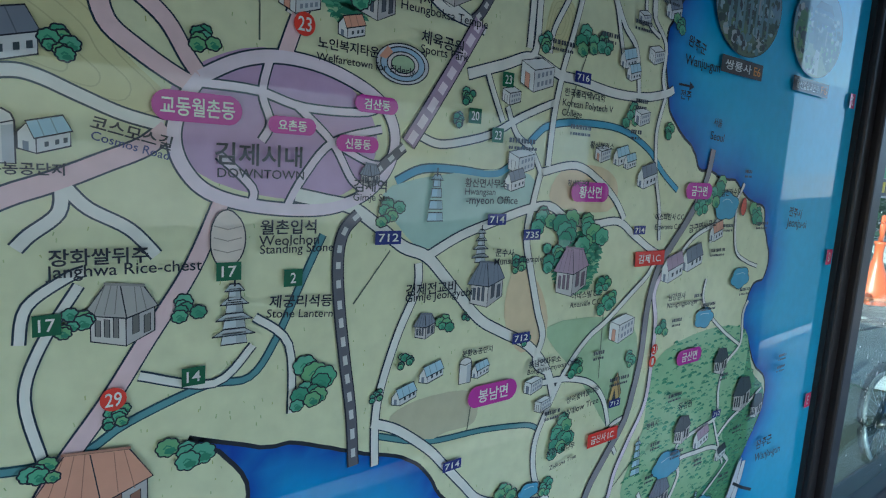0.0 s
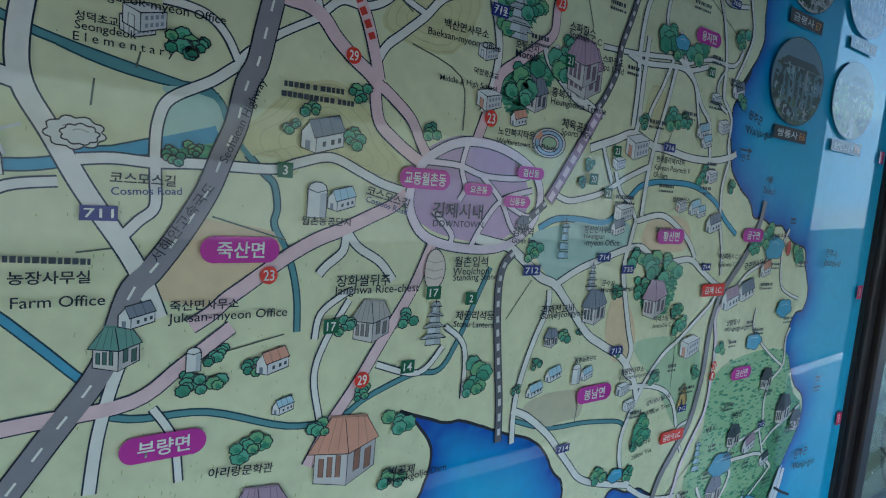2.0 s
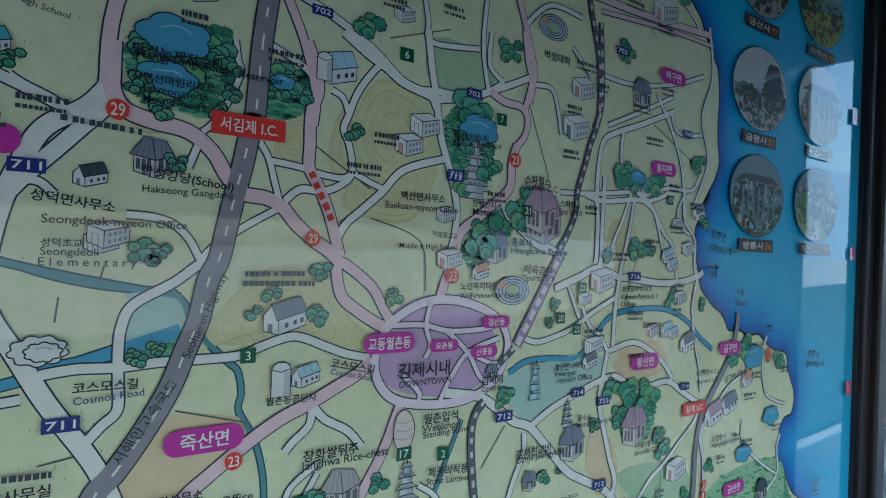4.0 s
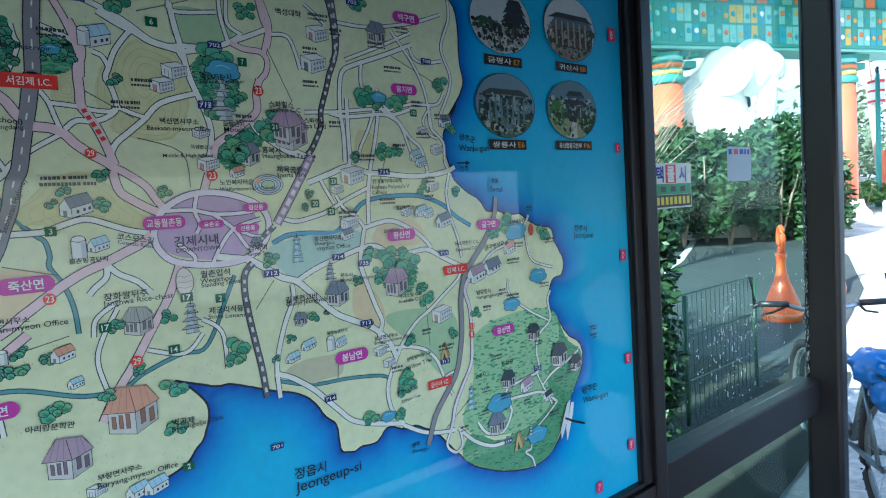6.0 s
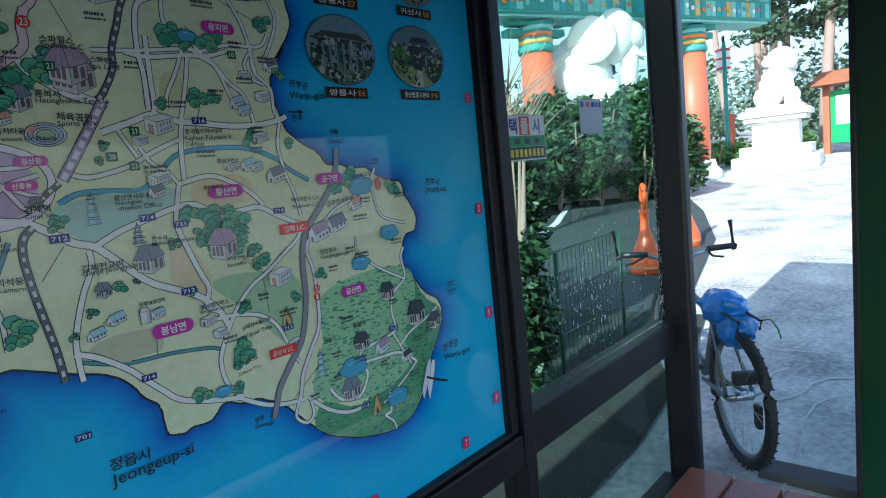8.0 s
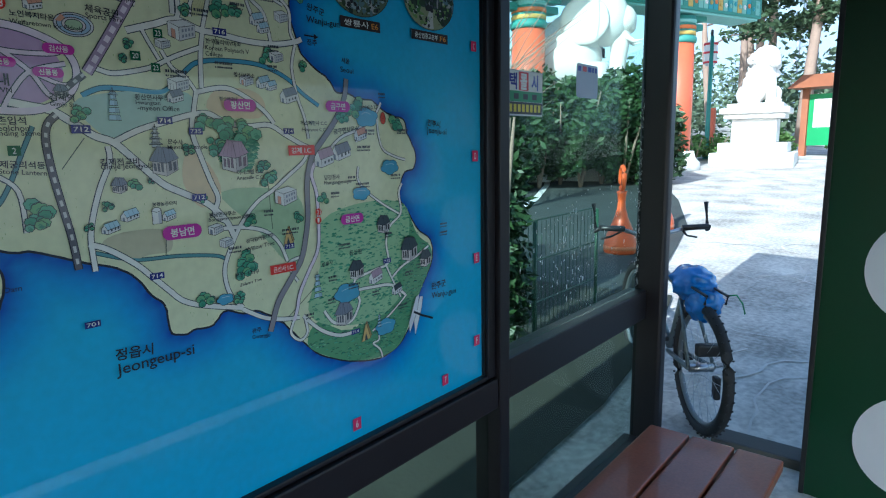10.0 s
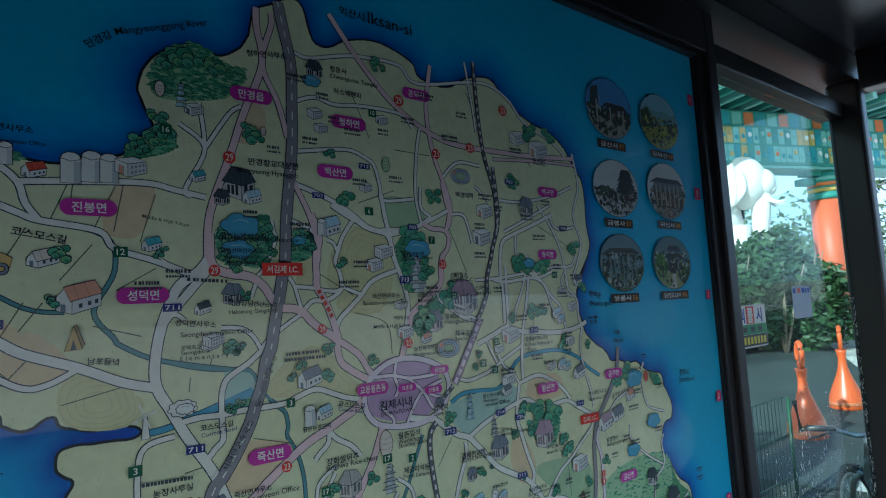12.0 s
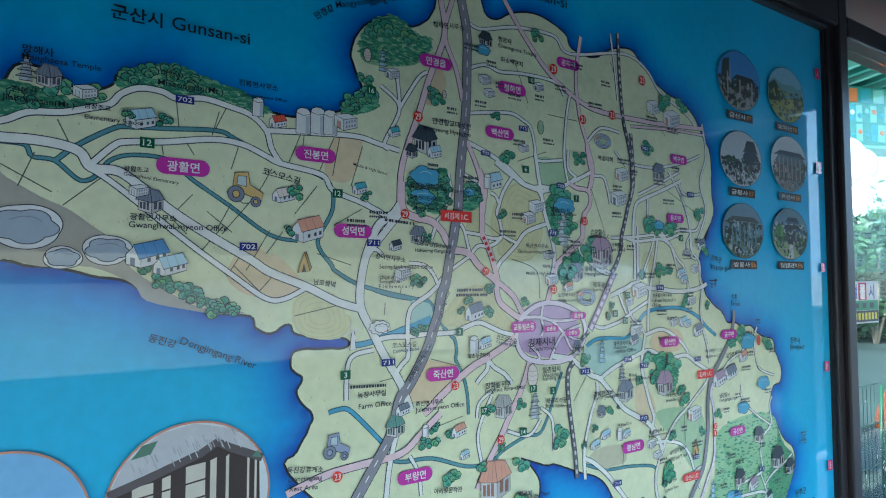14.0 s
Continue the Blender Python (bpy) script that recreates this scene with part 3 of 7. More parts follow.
        for v in (-0.35, -0.05, 0.25):
            p.stroke(q([(-0.36, v + 0.1), (0, v), (0.36, v + 0.08)]), 0.9, dark(c, 0.5), 0.00003)
    elif kind in ("pond", "cloud", "rock"):
        c = {"pond": WATER, "cloud": (0.74, 0.76, 0.74), "rock": (0.36, 0.42, 0.50)}[kind]
        if kind == "rock":
            p.shape(wavy(x, z, s * 0.5, s * 0.34, 3, 0.1, rnd), (0.7, 0.72, 0.72))
        k = 0.42 if kind == "rock" else 0.5
        p.shape(wavy(x, z, s * k, s * k * 0.6, 9 if kind == "cloud" else 5, 0.2, rnd), c, 0.00003)
        p.stroke(wavy(x, z, s * 0.3, s * 0.14, 4, 0.2, rnd)[4:16], 1.0, dark(c, 0.6) if kind != "pond" else (0.45, 0.65, 0.75), 0.00005)
    elif kind == "mill":
        p.shape(q([(-0.2, -0.9), (0.25, -0.9), (0.12, 0.3), (-0.08, 0.3)]), pale)
        for a in (0.4, 1.97, 3.54, 5.1):
            p.stroke(q([(0, 0.3), (0.7 * math.cos(a), 0.3 + 0.7 * math.sin(a))]), 2.4, pale, 0.00003)
    elif kind == "tractor":
        c = OCHRED if x < -1750 else (0.30, 0.34, 0.48)
        p.shape(q([(-0.1, -0.15), (0.45, -0.35), (0.5, -0.1), (0.1, 0.12), (0.05, 0.5), (-0.35, 0.45), (-0.4, 0.05)]), c)
        p.shape(q([(-0.28, 0.1), (0.0, 0.05), (0.0, 0.36), (-0.25, 0.36)]), (0.5, 0.6, 0.62), 0.00002)
        for u, v, r in ((-0.3, -0.18, 0.24), (0.28, -0.38, 0.15)):
            p.shape(wavy(x + u * s, z + v * s, r * s, r * s, 2, 0, rnd, 20), SLATE, 0.00003)
            p.shape(wavy(x + u * s, z + v * s, r * s * 0.45, r * s * 0.45, 2, 0, rnd, 14), c, 0.00005)
    elif kind == "oval":
        for k, c in ((0.5, (0.62, 0.64, 0.68)), (0.42, (0.36, 0.50, 0.66)), (0.30, (0.64, 0.60, 0.62)), (0.22, (0.40, 0.55, 0.36))):
            p.shape(wavy(x, z, s * k, s * k * 0.62, 2, 0, rnd, 28), c, (0.5 - k) * 0.0002)
        p.face(q([(-0.45, 0.06), (-0.3, 0.24), (-0.2, 0.16), (-0.32, 0.04)]), CLAY, 0.00007)
    p.done("printed_" + {"stn": "station", "oval": "stadium", "mill": "windmill", "hut": "gate"}.get(kind, kind))


def glyphs(body, name, colour, parent, place, width=None, height=None, angle=0.0, bold=0.0):
    """Letters as a flat mesh in ink; place is the middle of the line."""
    cu = bpy.data.curves.new("letters", "FONT")
    cu.body, cu.size, cu.resolution_u, cu.offset = body, 1.0, 3, bold
    cu.align_x = "LEFT"
    tmp = bpy.data.objects.new("letters", cu)
    me = bpy.data.meshes.new_from_object(tmp)
    bpy.data.objects.remove(tmp)
    bpy.data.curves.remove(cu)
    co = np.zeros(len(me.vertices) * 3)
    me.vertices.foreach_get("co", co)
    co = co.reshape(-1, 3)
    lo, hi = co.min(0), co.max(0)
    sx = width / (hi[0] - lo[0]) if width else height / (hi[1] - lo[1])
    sz = height / (hi[1] - lo[1]) if height else sx * 0.93
    u, v = (co[:, 0] - (lo[0] + hi[0]) / 2) * sx, (co[:, 1] - (lo[1] + hi[1]) / 2) * sz
    ca, sa = math.cos(angle), math.sin(angle)
    co = np.stack([place[0] + u * ca - v * sa, np.full(len(u), place[1]), place[2] + u * sa + v * ca], 1)
    me.vertices.foreach_set("co", co.ravel())
    at = me.color_attributes.new("ink", "FLOAT_COLOR", "POINT")
    at.data.foreach_set("color", np.tile(np.array((*colour, 1.0)), len(me.vertices)))
    me.materials.clear()
    me.materials.append(ink)
    me.name = name
    ob = new(name, me)
    ob.parent = parent
    return ob


def plate(kind, x, z, w, text):
    p = Print(depth("plate", 0.000004))
    y = p.y - 0.0004
    if kind == "oval":
        h, c = max(12, w * 0.34), (0.50, 0.03, 0.36)
        r = h / 2
        pts = [(x + (w / 2 - r) * (1 if math.cos(a) > 0 else -1) + r * math.cos(a), z + r * math.sin(a)) for a in [(k + 0.5) * math.pi / 10 for k in range(20)]]
        p.face(pts, c)
        ob = p.done("name_plate")
        glyphs(text, "lettering", WHITE, ob, (x / 1000, y, z / 1000), width=w * min(0.82, 0.2 * len(text)) / 1000, height=h * 0.62 / 1000, bold=0.015)
        return
    if kind == "circle":
        p.face([(x + w / 2 * math.cos(k * math.pi / 10), z + w / 2 * math.sin(k * math.pi / 10)) for k in range(20)], (0.72, 0.05, 0.03))
        h, c, f = w, None, 0.62
    else:
        h = w * {"blue": 0.45, "green": 0.95, "red": 0.30, "row": 1.15}[kind]
        if kind in ("green", "blue"):
            h = min(h, 15)
        c = {"blue": (0.02, 0.03, 0.22), "green": (0.01, 0.12, 0.05), "red": (0.72, 0.04, 0.03), "row": (0.70, 0.03, 0.14)}[kind]
        p.face([(x - w / 2, z - h / 2), (x + w / 2, z - h / 2), (x + w / 2, z + h / 2), (x - w / 2, z + h / 2)], c)
        f = 0.78 if kind in ("blue", "red") else 0.6
    ob = p.done("route_shield" if kind != "row" else "grid_mark")
    glyphs(text, "lettering", WHITE, ob, (x / 1000, y, z / 1000), width=w * f * (0.5 if len(text) == 1 else 1) / 1000, height=h * 0.6 / 1000, bold=0.01)


def caption(x0, z0, x1, z1, text):
    ang = math.atan2(z1 - z0, x1 - x0)
    ang = 0.0 if abs(ang) < 0.05 else ang
    w = math.hypot(x1 - x0, z1 - z0)
    x, z = (x0 + x1) / 2, (z0 + z1) / 2
    if "#" in text:
        # a name that is not spelt out
        p = Print(depth("text", 0.000003))
        u, rnd = 0.0, random.Random(x0)
        while u < 0.97:
            g = min(rnd.uniform(3.0, 5.2) / w, 1 - u)
            a, c, za = x0 + (x1 - x0) * u, x0 + (x1 - x0) * (u + g), z0 + (z1 - z0) * u
            p.face([(a, za - 2.4), (c, za - 2.4), (c, za + 2.6), (a, za + 2.6)], (0.05, 0.06, 0.08))
            u += g + (1.1 if rnd.random() < 0.8 else 3.5) / w
        p.done("lettering")
        return
    glyphs(text, "lettering", INK if not text.startswith("Cosmos") else (0.03, 0.05, 0.2), board, (x / 1000, depth("text", 0.000003), z / 1000), width=w / 1000, angle=ang, bold=0.016 if ord(text[0]) > 2000 else 0.006)


def slanted(x0, z0, x1, z1, text):
    glyphs(text, "lettering", INK, board, ((x0 + x1) / 2000, depth("text", 0.000003), (z0 + z1) / 2000), width=math.hypot(x1 - x0, z1 - z0) / 1000, height=0.010, angle=math.atan2(z1 - z0, x1 - x0))


def clip_oval(pts, x, z, rx, rz):
    """Keep a shape inside an oval."""
    r = []
    for u, v in pts:
        d = math.hypot(u, v)
        k = 1 if d < 0.99 else 0.99 / d
        r.append((x + rx * u * k, z + rz * v * k))
    return r


def scenery(p, x, z, rx, rz, kind):
    """A little picture in an oval: sky, hills, a building and the ground."""
    rnd = random.Random(kind)
    sky_c = [(0.08, 0.26, 0.60), (0.22, 0.42, 0.55), (0.50, 0.53, 0.56), (0.56, 0.58, 0.60), (0.16, 0.24, 0.30), (0.12, 0.20, 0.24), (0.62, 0.66, 0.68), (0.22, 0.46, 0.76)][kind]
    low_c = [(0.28, 0.27, 0.25), (0.26, 0.30, 0.06), (0.46, 0.47, 0.47), (0.22, 0.20, 0.18), (0.10, 0.14, 0.08), (0.26, 0.30, 0.16), (0.30, 0.22, 0.16), (0.22, 0.42, 0.66)][kind]
    p.shape([(x + rx * math.cos(k * math.pi / 24), z + rz * math.sin(k * math.pi / 24)) for k in range(48)], sky_c, 0, 1.6 if kind < 6 else 3, INK if kind < 6 else (0.55, 0.25, 0.18))
    arc = lambda lo, hi: [(math.cos(a), math.sin(a)) for a in np.linspace(lo, hi, 18)]
    hz = (-0.35, -0.1, -0.3, -0.55, -0.35, -0.3, -0.6, -0.75)[kind]
    g = math.asin(hz)
    p.face(clip_oval(arc(math.pi - g, 2 * math.pi + g), x, z, rx, rz), low_c, 0.00002)
    hill = [(-0.94, hz)] + [(u, hz + 0.25 + 0.22 * noise.noise((u * 2.5, kind * 3.1, 0)) + (0.25 if kind in (1, 7) else 0)) for u in np.linspace(-0.9, 0.9, 16)] + [(0.94, hz)]
    if kind != 6:
        p.face(clip_oval(hill, x, z, rx, rz), (0.035, 0.07, 0.05) if kind != 1 else (0.14, 0.30, 0.30), 0.00003)
    def roof(cx, cz, w, h, c=(0.03, 0.035, 0.045), wall=(0.07, 0.05, 0.045), up=0.3):
        p.face(clip_oval([(cx - w * 0.8, cz - h), (cx + w * 0.8, cz - h), (cx + w * 0.8, cz), (cx - w * 0.8, cz)], x, z, rx, rz), wall, 0.00005)
        for i in range(5):
            u = cx - w * 0.7 + i * w * 0.33
            p.face(clip_oval([(u, cz - h), (u + w * 0.09, cz - h), (u + w * 0.09, cz - 0.02), (u, cz - 0.02)], x, z, rx, rz), (0.34, 0.32, 0.30) if i % 2 else (0.02, 0.02, 0.02), 0.00006)
        p.face(clip_oval([(cx - w, cz - 0.05), (cx, cz - 0.02), (cx + w, cz - 0.05), (cx + w * 0.62, cz + up), (cx - w * 0.62, cz + up)], x, z, rx, rz), c, 0.00007)
        p.stroke(clip_oval([(cx - w, cz - 0.05), (cx, cz - 0.02), (cx + w, cz - 0.05)], x, z, rx, rz), 1.6, (0.26, 0.27, 0.28), 0.00008)
    if kind == 0:
        roof(0.3, -0.1, 0.6, 0.3, up=0.22)
        p.face(clip_oval([(-0.9, -0.3), (-0.5, -0.3), (-0.45, 0.7), (-0.75, 0.6)], x, z, rx, rz), (0.03, 0.05, 0.05), 0.00009)
        p.stroke(clip_oval([(-0.4, -0.7), (-0.4, 0.5)], x, z, rx, rz), 3, (0.3, 0.3, 0.32), 0.0001)
    elif kind == 1:
        p.face(clip_oval([(-0.95, 0.25), (-0.6, 0.45), (-0.3, 0.1), (-0.35, -0.3), (-0.95, -0.3)], x, z, rx, rz), (0.02, 0.05, 0.02), 0.00009)
        p.face(clip_oval([(0.3, -0.3), (0.9, 0.1), (0.97, -0.2), (0.7, -0.4)], x, z, rx, rz), (0.03, 0.06, 0.02), 0.00009)
    elif kind == 2:
        roof(0.45, -0.15, 0.5, 0.25, up=0.14)
        roof(0.45, 0.15, 0.42, 0.2, up=0.14)
        roof(0.45, 0.42, 0.32, 0.16, up=0.16)
    elif kind == 3:
        roof(0.1, 0.0, 0.95, 0.6, (0.10, 0.12, 0.14), (0.10, 0.04, 0.025), up=0.45)
    elif kind == 4:
        roof(0.0, 0.35, 0.85, 0.5, (0.05, 0.06, 0.06), (0.04, 0.06, 0.06), up=0.16)
        for u in (-0.55, -0.25, 0.05, 0.35, 0.62):
            p.face(clip_oval([(u - 0.07, -0.45), (u + 0.07, -0.45), (u + 0.05, 0.1), (u, 0.22), (u - 0.05, 0.1)], x, z, rx, rz), (0.20, 0.28, 0.30), 0.0001)
        for i in range(9):
            u = rnd.uniform(-0.7, 0.7)
            p.face(clip_oval(wavy(u, -0.62 + rnd.uniform(-0.15, 0.15), 0.14, 0.12, 5, 0.3, rnd, 12), x, z, rx, rz), rnd.choice(((0.02, 0.03, 0.02), (0.10, 0.16, 0.06), (0.40, 0.40, 0.38))), 0.00011 + i * 1e-6)
    elif kind == 5:
        roof(0.15, 0.1, 0.5, 0.35, (0.05, 0.08, 0.14), (0.06, 0.07, 0.09), up=0.22)
        roof(0.15, 0.42, 0.38, 0.16, (0.05, 0.08, 0.14), (0.06, 0.07, 0.09), up=0.2)
        p.face(clip_oval([(-0.2, -0.95), (0.15, -0.95), (0.12, -0.3), (0.0, -0.3)], x, z, rx, rz), (0.5, 0.5, 0.46), 0.0001)
        p.face(clip_oval(wavy(0.6, -0.45, 0.3, 0.35, 6, 0.2, rnd, 20), x, z, rx, rz), (0.02, 0.05, 0.02), 0.00011)
        p.face(clip_oval(wavy(-0.6, -0.1, 0.3, 0.45, 6, 0.2, rnd, 20), x, z, rx, rz), (0.06, 0.16, 0.04), 0.00011)
    elif kind == 6:
        p.face(clip_oval([(-0.98, -0.5), (0.98, -0.5), (0.97, 0.55), (0.3, 0.7), (-0.96, 0.3)], x, z, rx, rz), (0.045, 0.028, 0.024), 0.00005)
        for u0, u1, v1 in ((-0.70, -0.46, 0.30), (-0.36, -0.26, 0.36), (-0.08, 0.16, 0.46), (0.22, 0.30, 0.5), (0.42, 0.46, 0.52), (0.70, 0.73, 0.46), (0.80, 0.83, 0.44)):
            p.face(clip_oval([(u0, -0.4), (u1, -0.4), (u1, v1), (u0, v1 - 0.03)], x, z, rx, rz), (0.60, 0.55, 0.47), 0.00006)
        for v in (-0.1, 0.12):
            p.stroke(clip_oval([(-0.7, v), (0.16, v + 0.12)], x, z, rx, rz), 2.5, (0.05, 0.03, 0.03), 0.00007)
        p.face(clip_oval([(-0.97, 0.24), (-0.5, 0.40), (0.1, 0.62), (0.30, 0.74), (0.5, 0.62), (0.97, 0.46), (0.82, 0.66), (0.5, 0.87), (0.0, 0.985), (-0.4, 0.90), (-0.8, 0.58)], x, z, rx, rz), (0.50, 0.50, 0.54), 0.00008)
        p.stroke(clip_oval([(-0.97, 0.22), (-0.5, 0.37), (0.1, 0.58), (0.30, 0.70), (0.5, 0.59), (0.97, 0.43)], x, z, rx, rz), 12, (0.10, 0.08, 0.085), 0.00009)
        for i in range(60):
            u = rnd.uniform(-0.75, 0.8)
            v = 0.62 + 0.25 * u - (0.35 * max(0, u - 0.3)) + rnd.uniform(0.0, 0.25)
            p.stroke(clip_oval([(u, v), (u + 0.04, v - 0.10)], x, z, rx, rz), 1.2, rnd.choice(((0.55, 0.55, 0.57), (0.36, 0.36, 0.38))), 0.0001)
        p.face(clip_oval([(0.76, 0.44), (0.9, 0.4), (0.84, 0.52)], x, z, rx, rz), (0.10, 0.22, 0.16), 0.00011)
        p.face(clip_oval([(-0.72, 0.62), (-0.5, 0.66), (-0.42, 0.82), (-0.6, 0.78)], x, z, rx, rz), (0.10, 0.2, 0.14), 0.00011)


def mottle(p, x, z, rx, rz, kind):
    """Leaf, shade and highlight flecks that break up a small photograph."""
    rnd = random.Random(kind + 40)
    dark = ((0.015, 0.03, 0.02), (0.03, 0.055, 0.03), (0.02, 0.02, 0.025))
    light = [((0.20, 0.20, 0.19), (0.34, 0.34, 0.33)), ((0.20, 0.26, 0.05), (0.36, 0.36, 0.08)), ((0.30, 0.31, 0.31), (0.16, 0.16, 0.16)), ((0.24, 0.12, 0.07), (0.36, 0.30, 0.24)), ((0.30, 0.38, 0.40), (0.12, 0.20, 0.22)), ((0.16, 0.28, 0.08), (0.40, 0.40, 0.36))][kind]
    top = (0.0, 0.15, 0.0, 0.05, 0.35, 0.4)[kind]
    for i in range(240):
        u, v = rnd.uniform(-0.93, 0.93), rnd.uniform(-0.95, top)
        if u * u + v * v > 0.86:
            continue
        r = rnd.uniform(0.02, 0.075)
        c = rnd.choice(dark) if rnd.random() < (0.74 if v > -0.45 else 0.55) else rnd.choice(light)
        p.face(clip_oval(wavy(u, v, r, r * rnd.uniform(0.5, 1.6), 5, 0.4, rnd, 7), x, z, rx, rz), c, 0.00012 + i * 2e-7)
    rows = {0: 3, 3: 6, 4: 7}.get(kind, 0)
    for i in range(rows):
        u = -0.55 + 1.15 * i / max(1, rows - 1)
        p.face(clip_oval([(u - 0.03, -0.55), (u + 0.04, -0.55), (u + 0.035, 0.22), (u - 0.025, 0.22)], x, z, rx, rz), light[1], 0.00019)
    if kind in (0, 2, 3, 5):
        for cz, w in {0: ((0.0, 0.62),), 2: ((-0.05, 0.50), (0.25, 0.40), (0.50, 0.28)), 3: ((0.25, 0.92),), 5: ((0.15, 0.55), (0.45, 0.4))}[kind]:
            cx = {0: 0.25, 2: 0.45, 3: 0.05, 5: 0.12}[kind]
            p.face(clip_oval([(cx - w, cz), (cx - w * 0.5, cz + 0.06), (cx, cz + 0.03), (cx + w * 0.5, cz + 0.06), (cx + w, cz), (cx + w * 0.6, cz + 0.2), (cx - w * 0.6, cz + 0.2)], x, z, rx, rz), (0.025, 0.03, 0.04), 0.0002)


def photo(x, z, rx, rz, kind, text):
    p = Print(depth("plate", 0.000004))
    scenery(p, x, z, rx, rz, kind)
    if kind < 6:
        mottle(p, x, z, rx, rz, kind)
    ob = p.done("printed_photograph", "round photograph of a temple building" if kind != 7 else "round photograph of a wooded shore")
    if text:
        q = Print(depth("plate", 0.000004))
        w, zc = (62 if len(text) < 8 else 72), z - rz - 17
        q.face([(x - w, zc - 12), (x + w, zc - 12), (x + w, zc + 12), (x - w, zc + 12)], (0.03, 0.02, 0.02))
        ob = q.done("photo_caption")
        name, ref = text.split()
        glyphs(name, "lettering", WHITE, ob, ((x - w * 0.2) / 1000, q.y - 0.0003, zc / 1000), width=w * 1.25 / 1000, height=0.014, bold=0.01)
        glyphs(ref, "lettering", (0.75, 0.30, 0.04), ob, ((x + w * 0.72) / 1000, q.y - 0.0003, zc / 1000), width=w * 0.35 / 1000, height=0.013, bold=0.01)



# coast, from the west round by north, east and south
coast_a = [(-2148, 1955), (-2116, 2007), (-2096, 2039), (-2058, 2033), (-2035, 2018), (-2012, 2018), (-1988, 2031), (-1978, 2049), (-1916, 2069), (-1892, 2055), (-1835, 2041), (-1800, 2031), (-1773, 2025), (-1727, 2022), (-1703, 2030), (-1658, 2039), (-1627, 2062), (-1606, 2087), (-1617, 2115), (-1628, 2143), (-1623, 2169), (-1604, 2201), (-1554, 2232), (-1505, 2224), (-1463, 2257), (-1447, 2314), (-1419, 2334), (-1379, 2357), (-1355, 2347), (-1338, 2292), (-1307, 2284), (-1261, 2310), (-1192, 2320), (-1119, 2298), (-1097, 2268), (-1026, 2262), (-973, 2292)]
coast_b = [(-900, 2306), (-846, 2264), (-780, 2226), (-708, 2210), (-657, 2177), (-628, 2136), (-592, 2088), (-589, 1985), (-585, 1927), (-636, 1856), (-607, 1887), (-635, 1844), (-649, 1817), (-646, 1781), (-635, 1748), (-624, 1720), (-590, 1691), (-554, 1671), (-533, 1644), (-501, 1644), (-468, 1633), (-424, 1631), (-389, 1610), (-352, 1596), (-313, 1588), (-305, 1559), (-287, 1530), (-272, 1500), (-282, 1464), (-314, 1457), (-333, 1426), (-336, 1390)]
coast_c = [(-302, 1349), (-273, 1307), (-220, 1268), (-213, 1220), (-227, 1191), (-266, 1138), (-291, 1098), (-306, 1056), (-353, 1009), (-426, 991), (-527, 1012), (-615, 1053), (-658, 1094), (-691, 1130), (-717, 1157), (-767, 1190), (-805, 1195), (-846, 1208), (-872, 1187), (-906, 1187), (-933, 1183), (-957, 1198), (-962, 1247), (-984, 1269), (-1008, 1305), (-1037, 1327), (-1083, 1343), (-1121, 1359), (-1163, 1374)]
coast_d = [(-1190, 1377), (-1250, 1400), (-1226, 1381), (-1202, 1347), (-1207, 1303), (-1228, 1273), (-1254, 1251), (-1308, 1233), (-1354, 1225), (-1392, 1224), (-1423, 1198), (-1463, 1170), (-1520, 1184), (-1568, 1257), (-1590, 1301), (-1730, 1450), (-1716, 1483), (-1698, 1516), (-1691, 1536), (-1712, 1563), (-1717, 1581), (-1708, 1599), (-1727, 1614), (-1724, 1640), (-1699, 1645), (-1645, 1642), (-1626, 1651), (-1645, 1661), (-1685, 1661), (-1723, 1672), (-1732, 1686), (-1760, 1673), (-1786, 1683), (-1795, 1701)]
coast_e = [(-1846, 1707), (-1874, 1716), (-1909, 1729), (-1946, 1742), (-1964, 1754), (-2009, 1762), (-2048, 1773), (-2085, 1776), (-2109, 1783), (-2144, 1796)]
coast(coast_a + coast_b + coast_c + coast_d + coast_e)

# fields and woods
field([(-2123, 1897), (-2106, 1888), (-2069, 1866), (-2037, 1851), (-2011, 1832), (-1983, 1810), (-1958, 1771), (-1910, 1739), (-1864, 1715), (-1802, 1707), (-1840, 1705), (-1880, 1712), (-1939, 1727), (-1958, 1751), (-2009, 1774), (-2066, 1774), (-2102, 1784), (-2120, 1787)], MUD)
field([(-1658, 1996), (-1605, 1998), (-1626, 1927), (-1673, 1932)], TAN)
field([(-1797, 1815), (-1752, 1771), (-1787, 1731), (-1830, 1762)], TAN)
field([(-1761, 1798), (-1705, 1744), (-1742, 1726), (-1783, 1731)], TAN)
field([(-1454, 2167), (-1429, 2128), (-1454, 2086), (-1485, 2092)], TAN)
field([(-1493, 1617), (-1466, 1610), (-1397, 1593), (-1445, 1537), (-1491, 1536), (-1508, 1551)], TAN)
field([(-1279, 1854), (-1188, 1870), (-1220, 1798), (-1308, 1808)], OCHRE)
field([(-1714, 1726), (-1625, 1696), (-1645, 1659), (-1714, 1671)], OCHRE)
field([(-1720, 1730), (-1655, 1735), (-1630, 1677), (-1675, 1660), (-1722, 1678)], OCHRE)
field([(-1432, 1702), (-1383, 1744), (-1354, 1727), (-1329, 1698), (-1395, 1671), (-1435, 1673)], OCHRE)
field([(-867, 1821), (-831, 1811), (-847, 1765), (-878, 1767)], OCHRE)
field([(-1307, 1921), (-1218, 1939), (-1234, 1868), (-1322, 1841)], OCHRE)
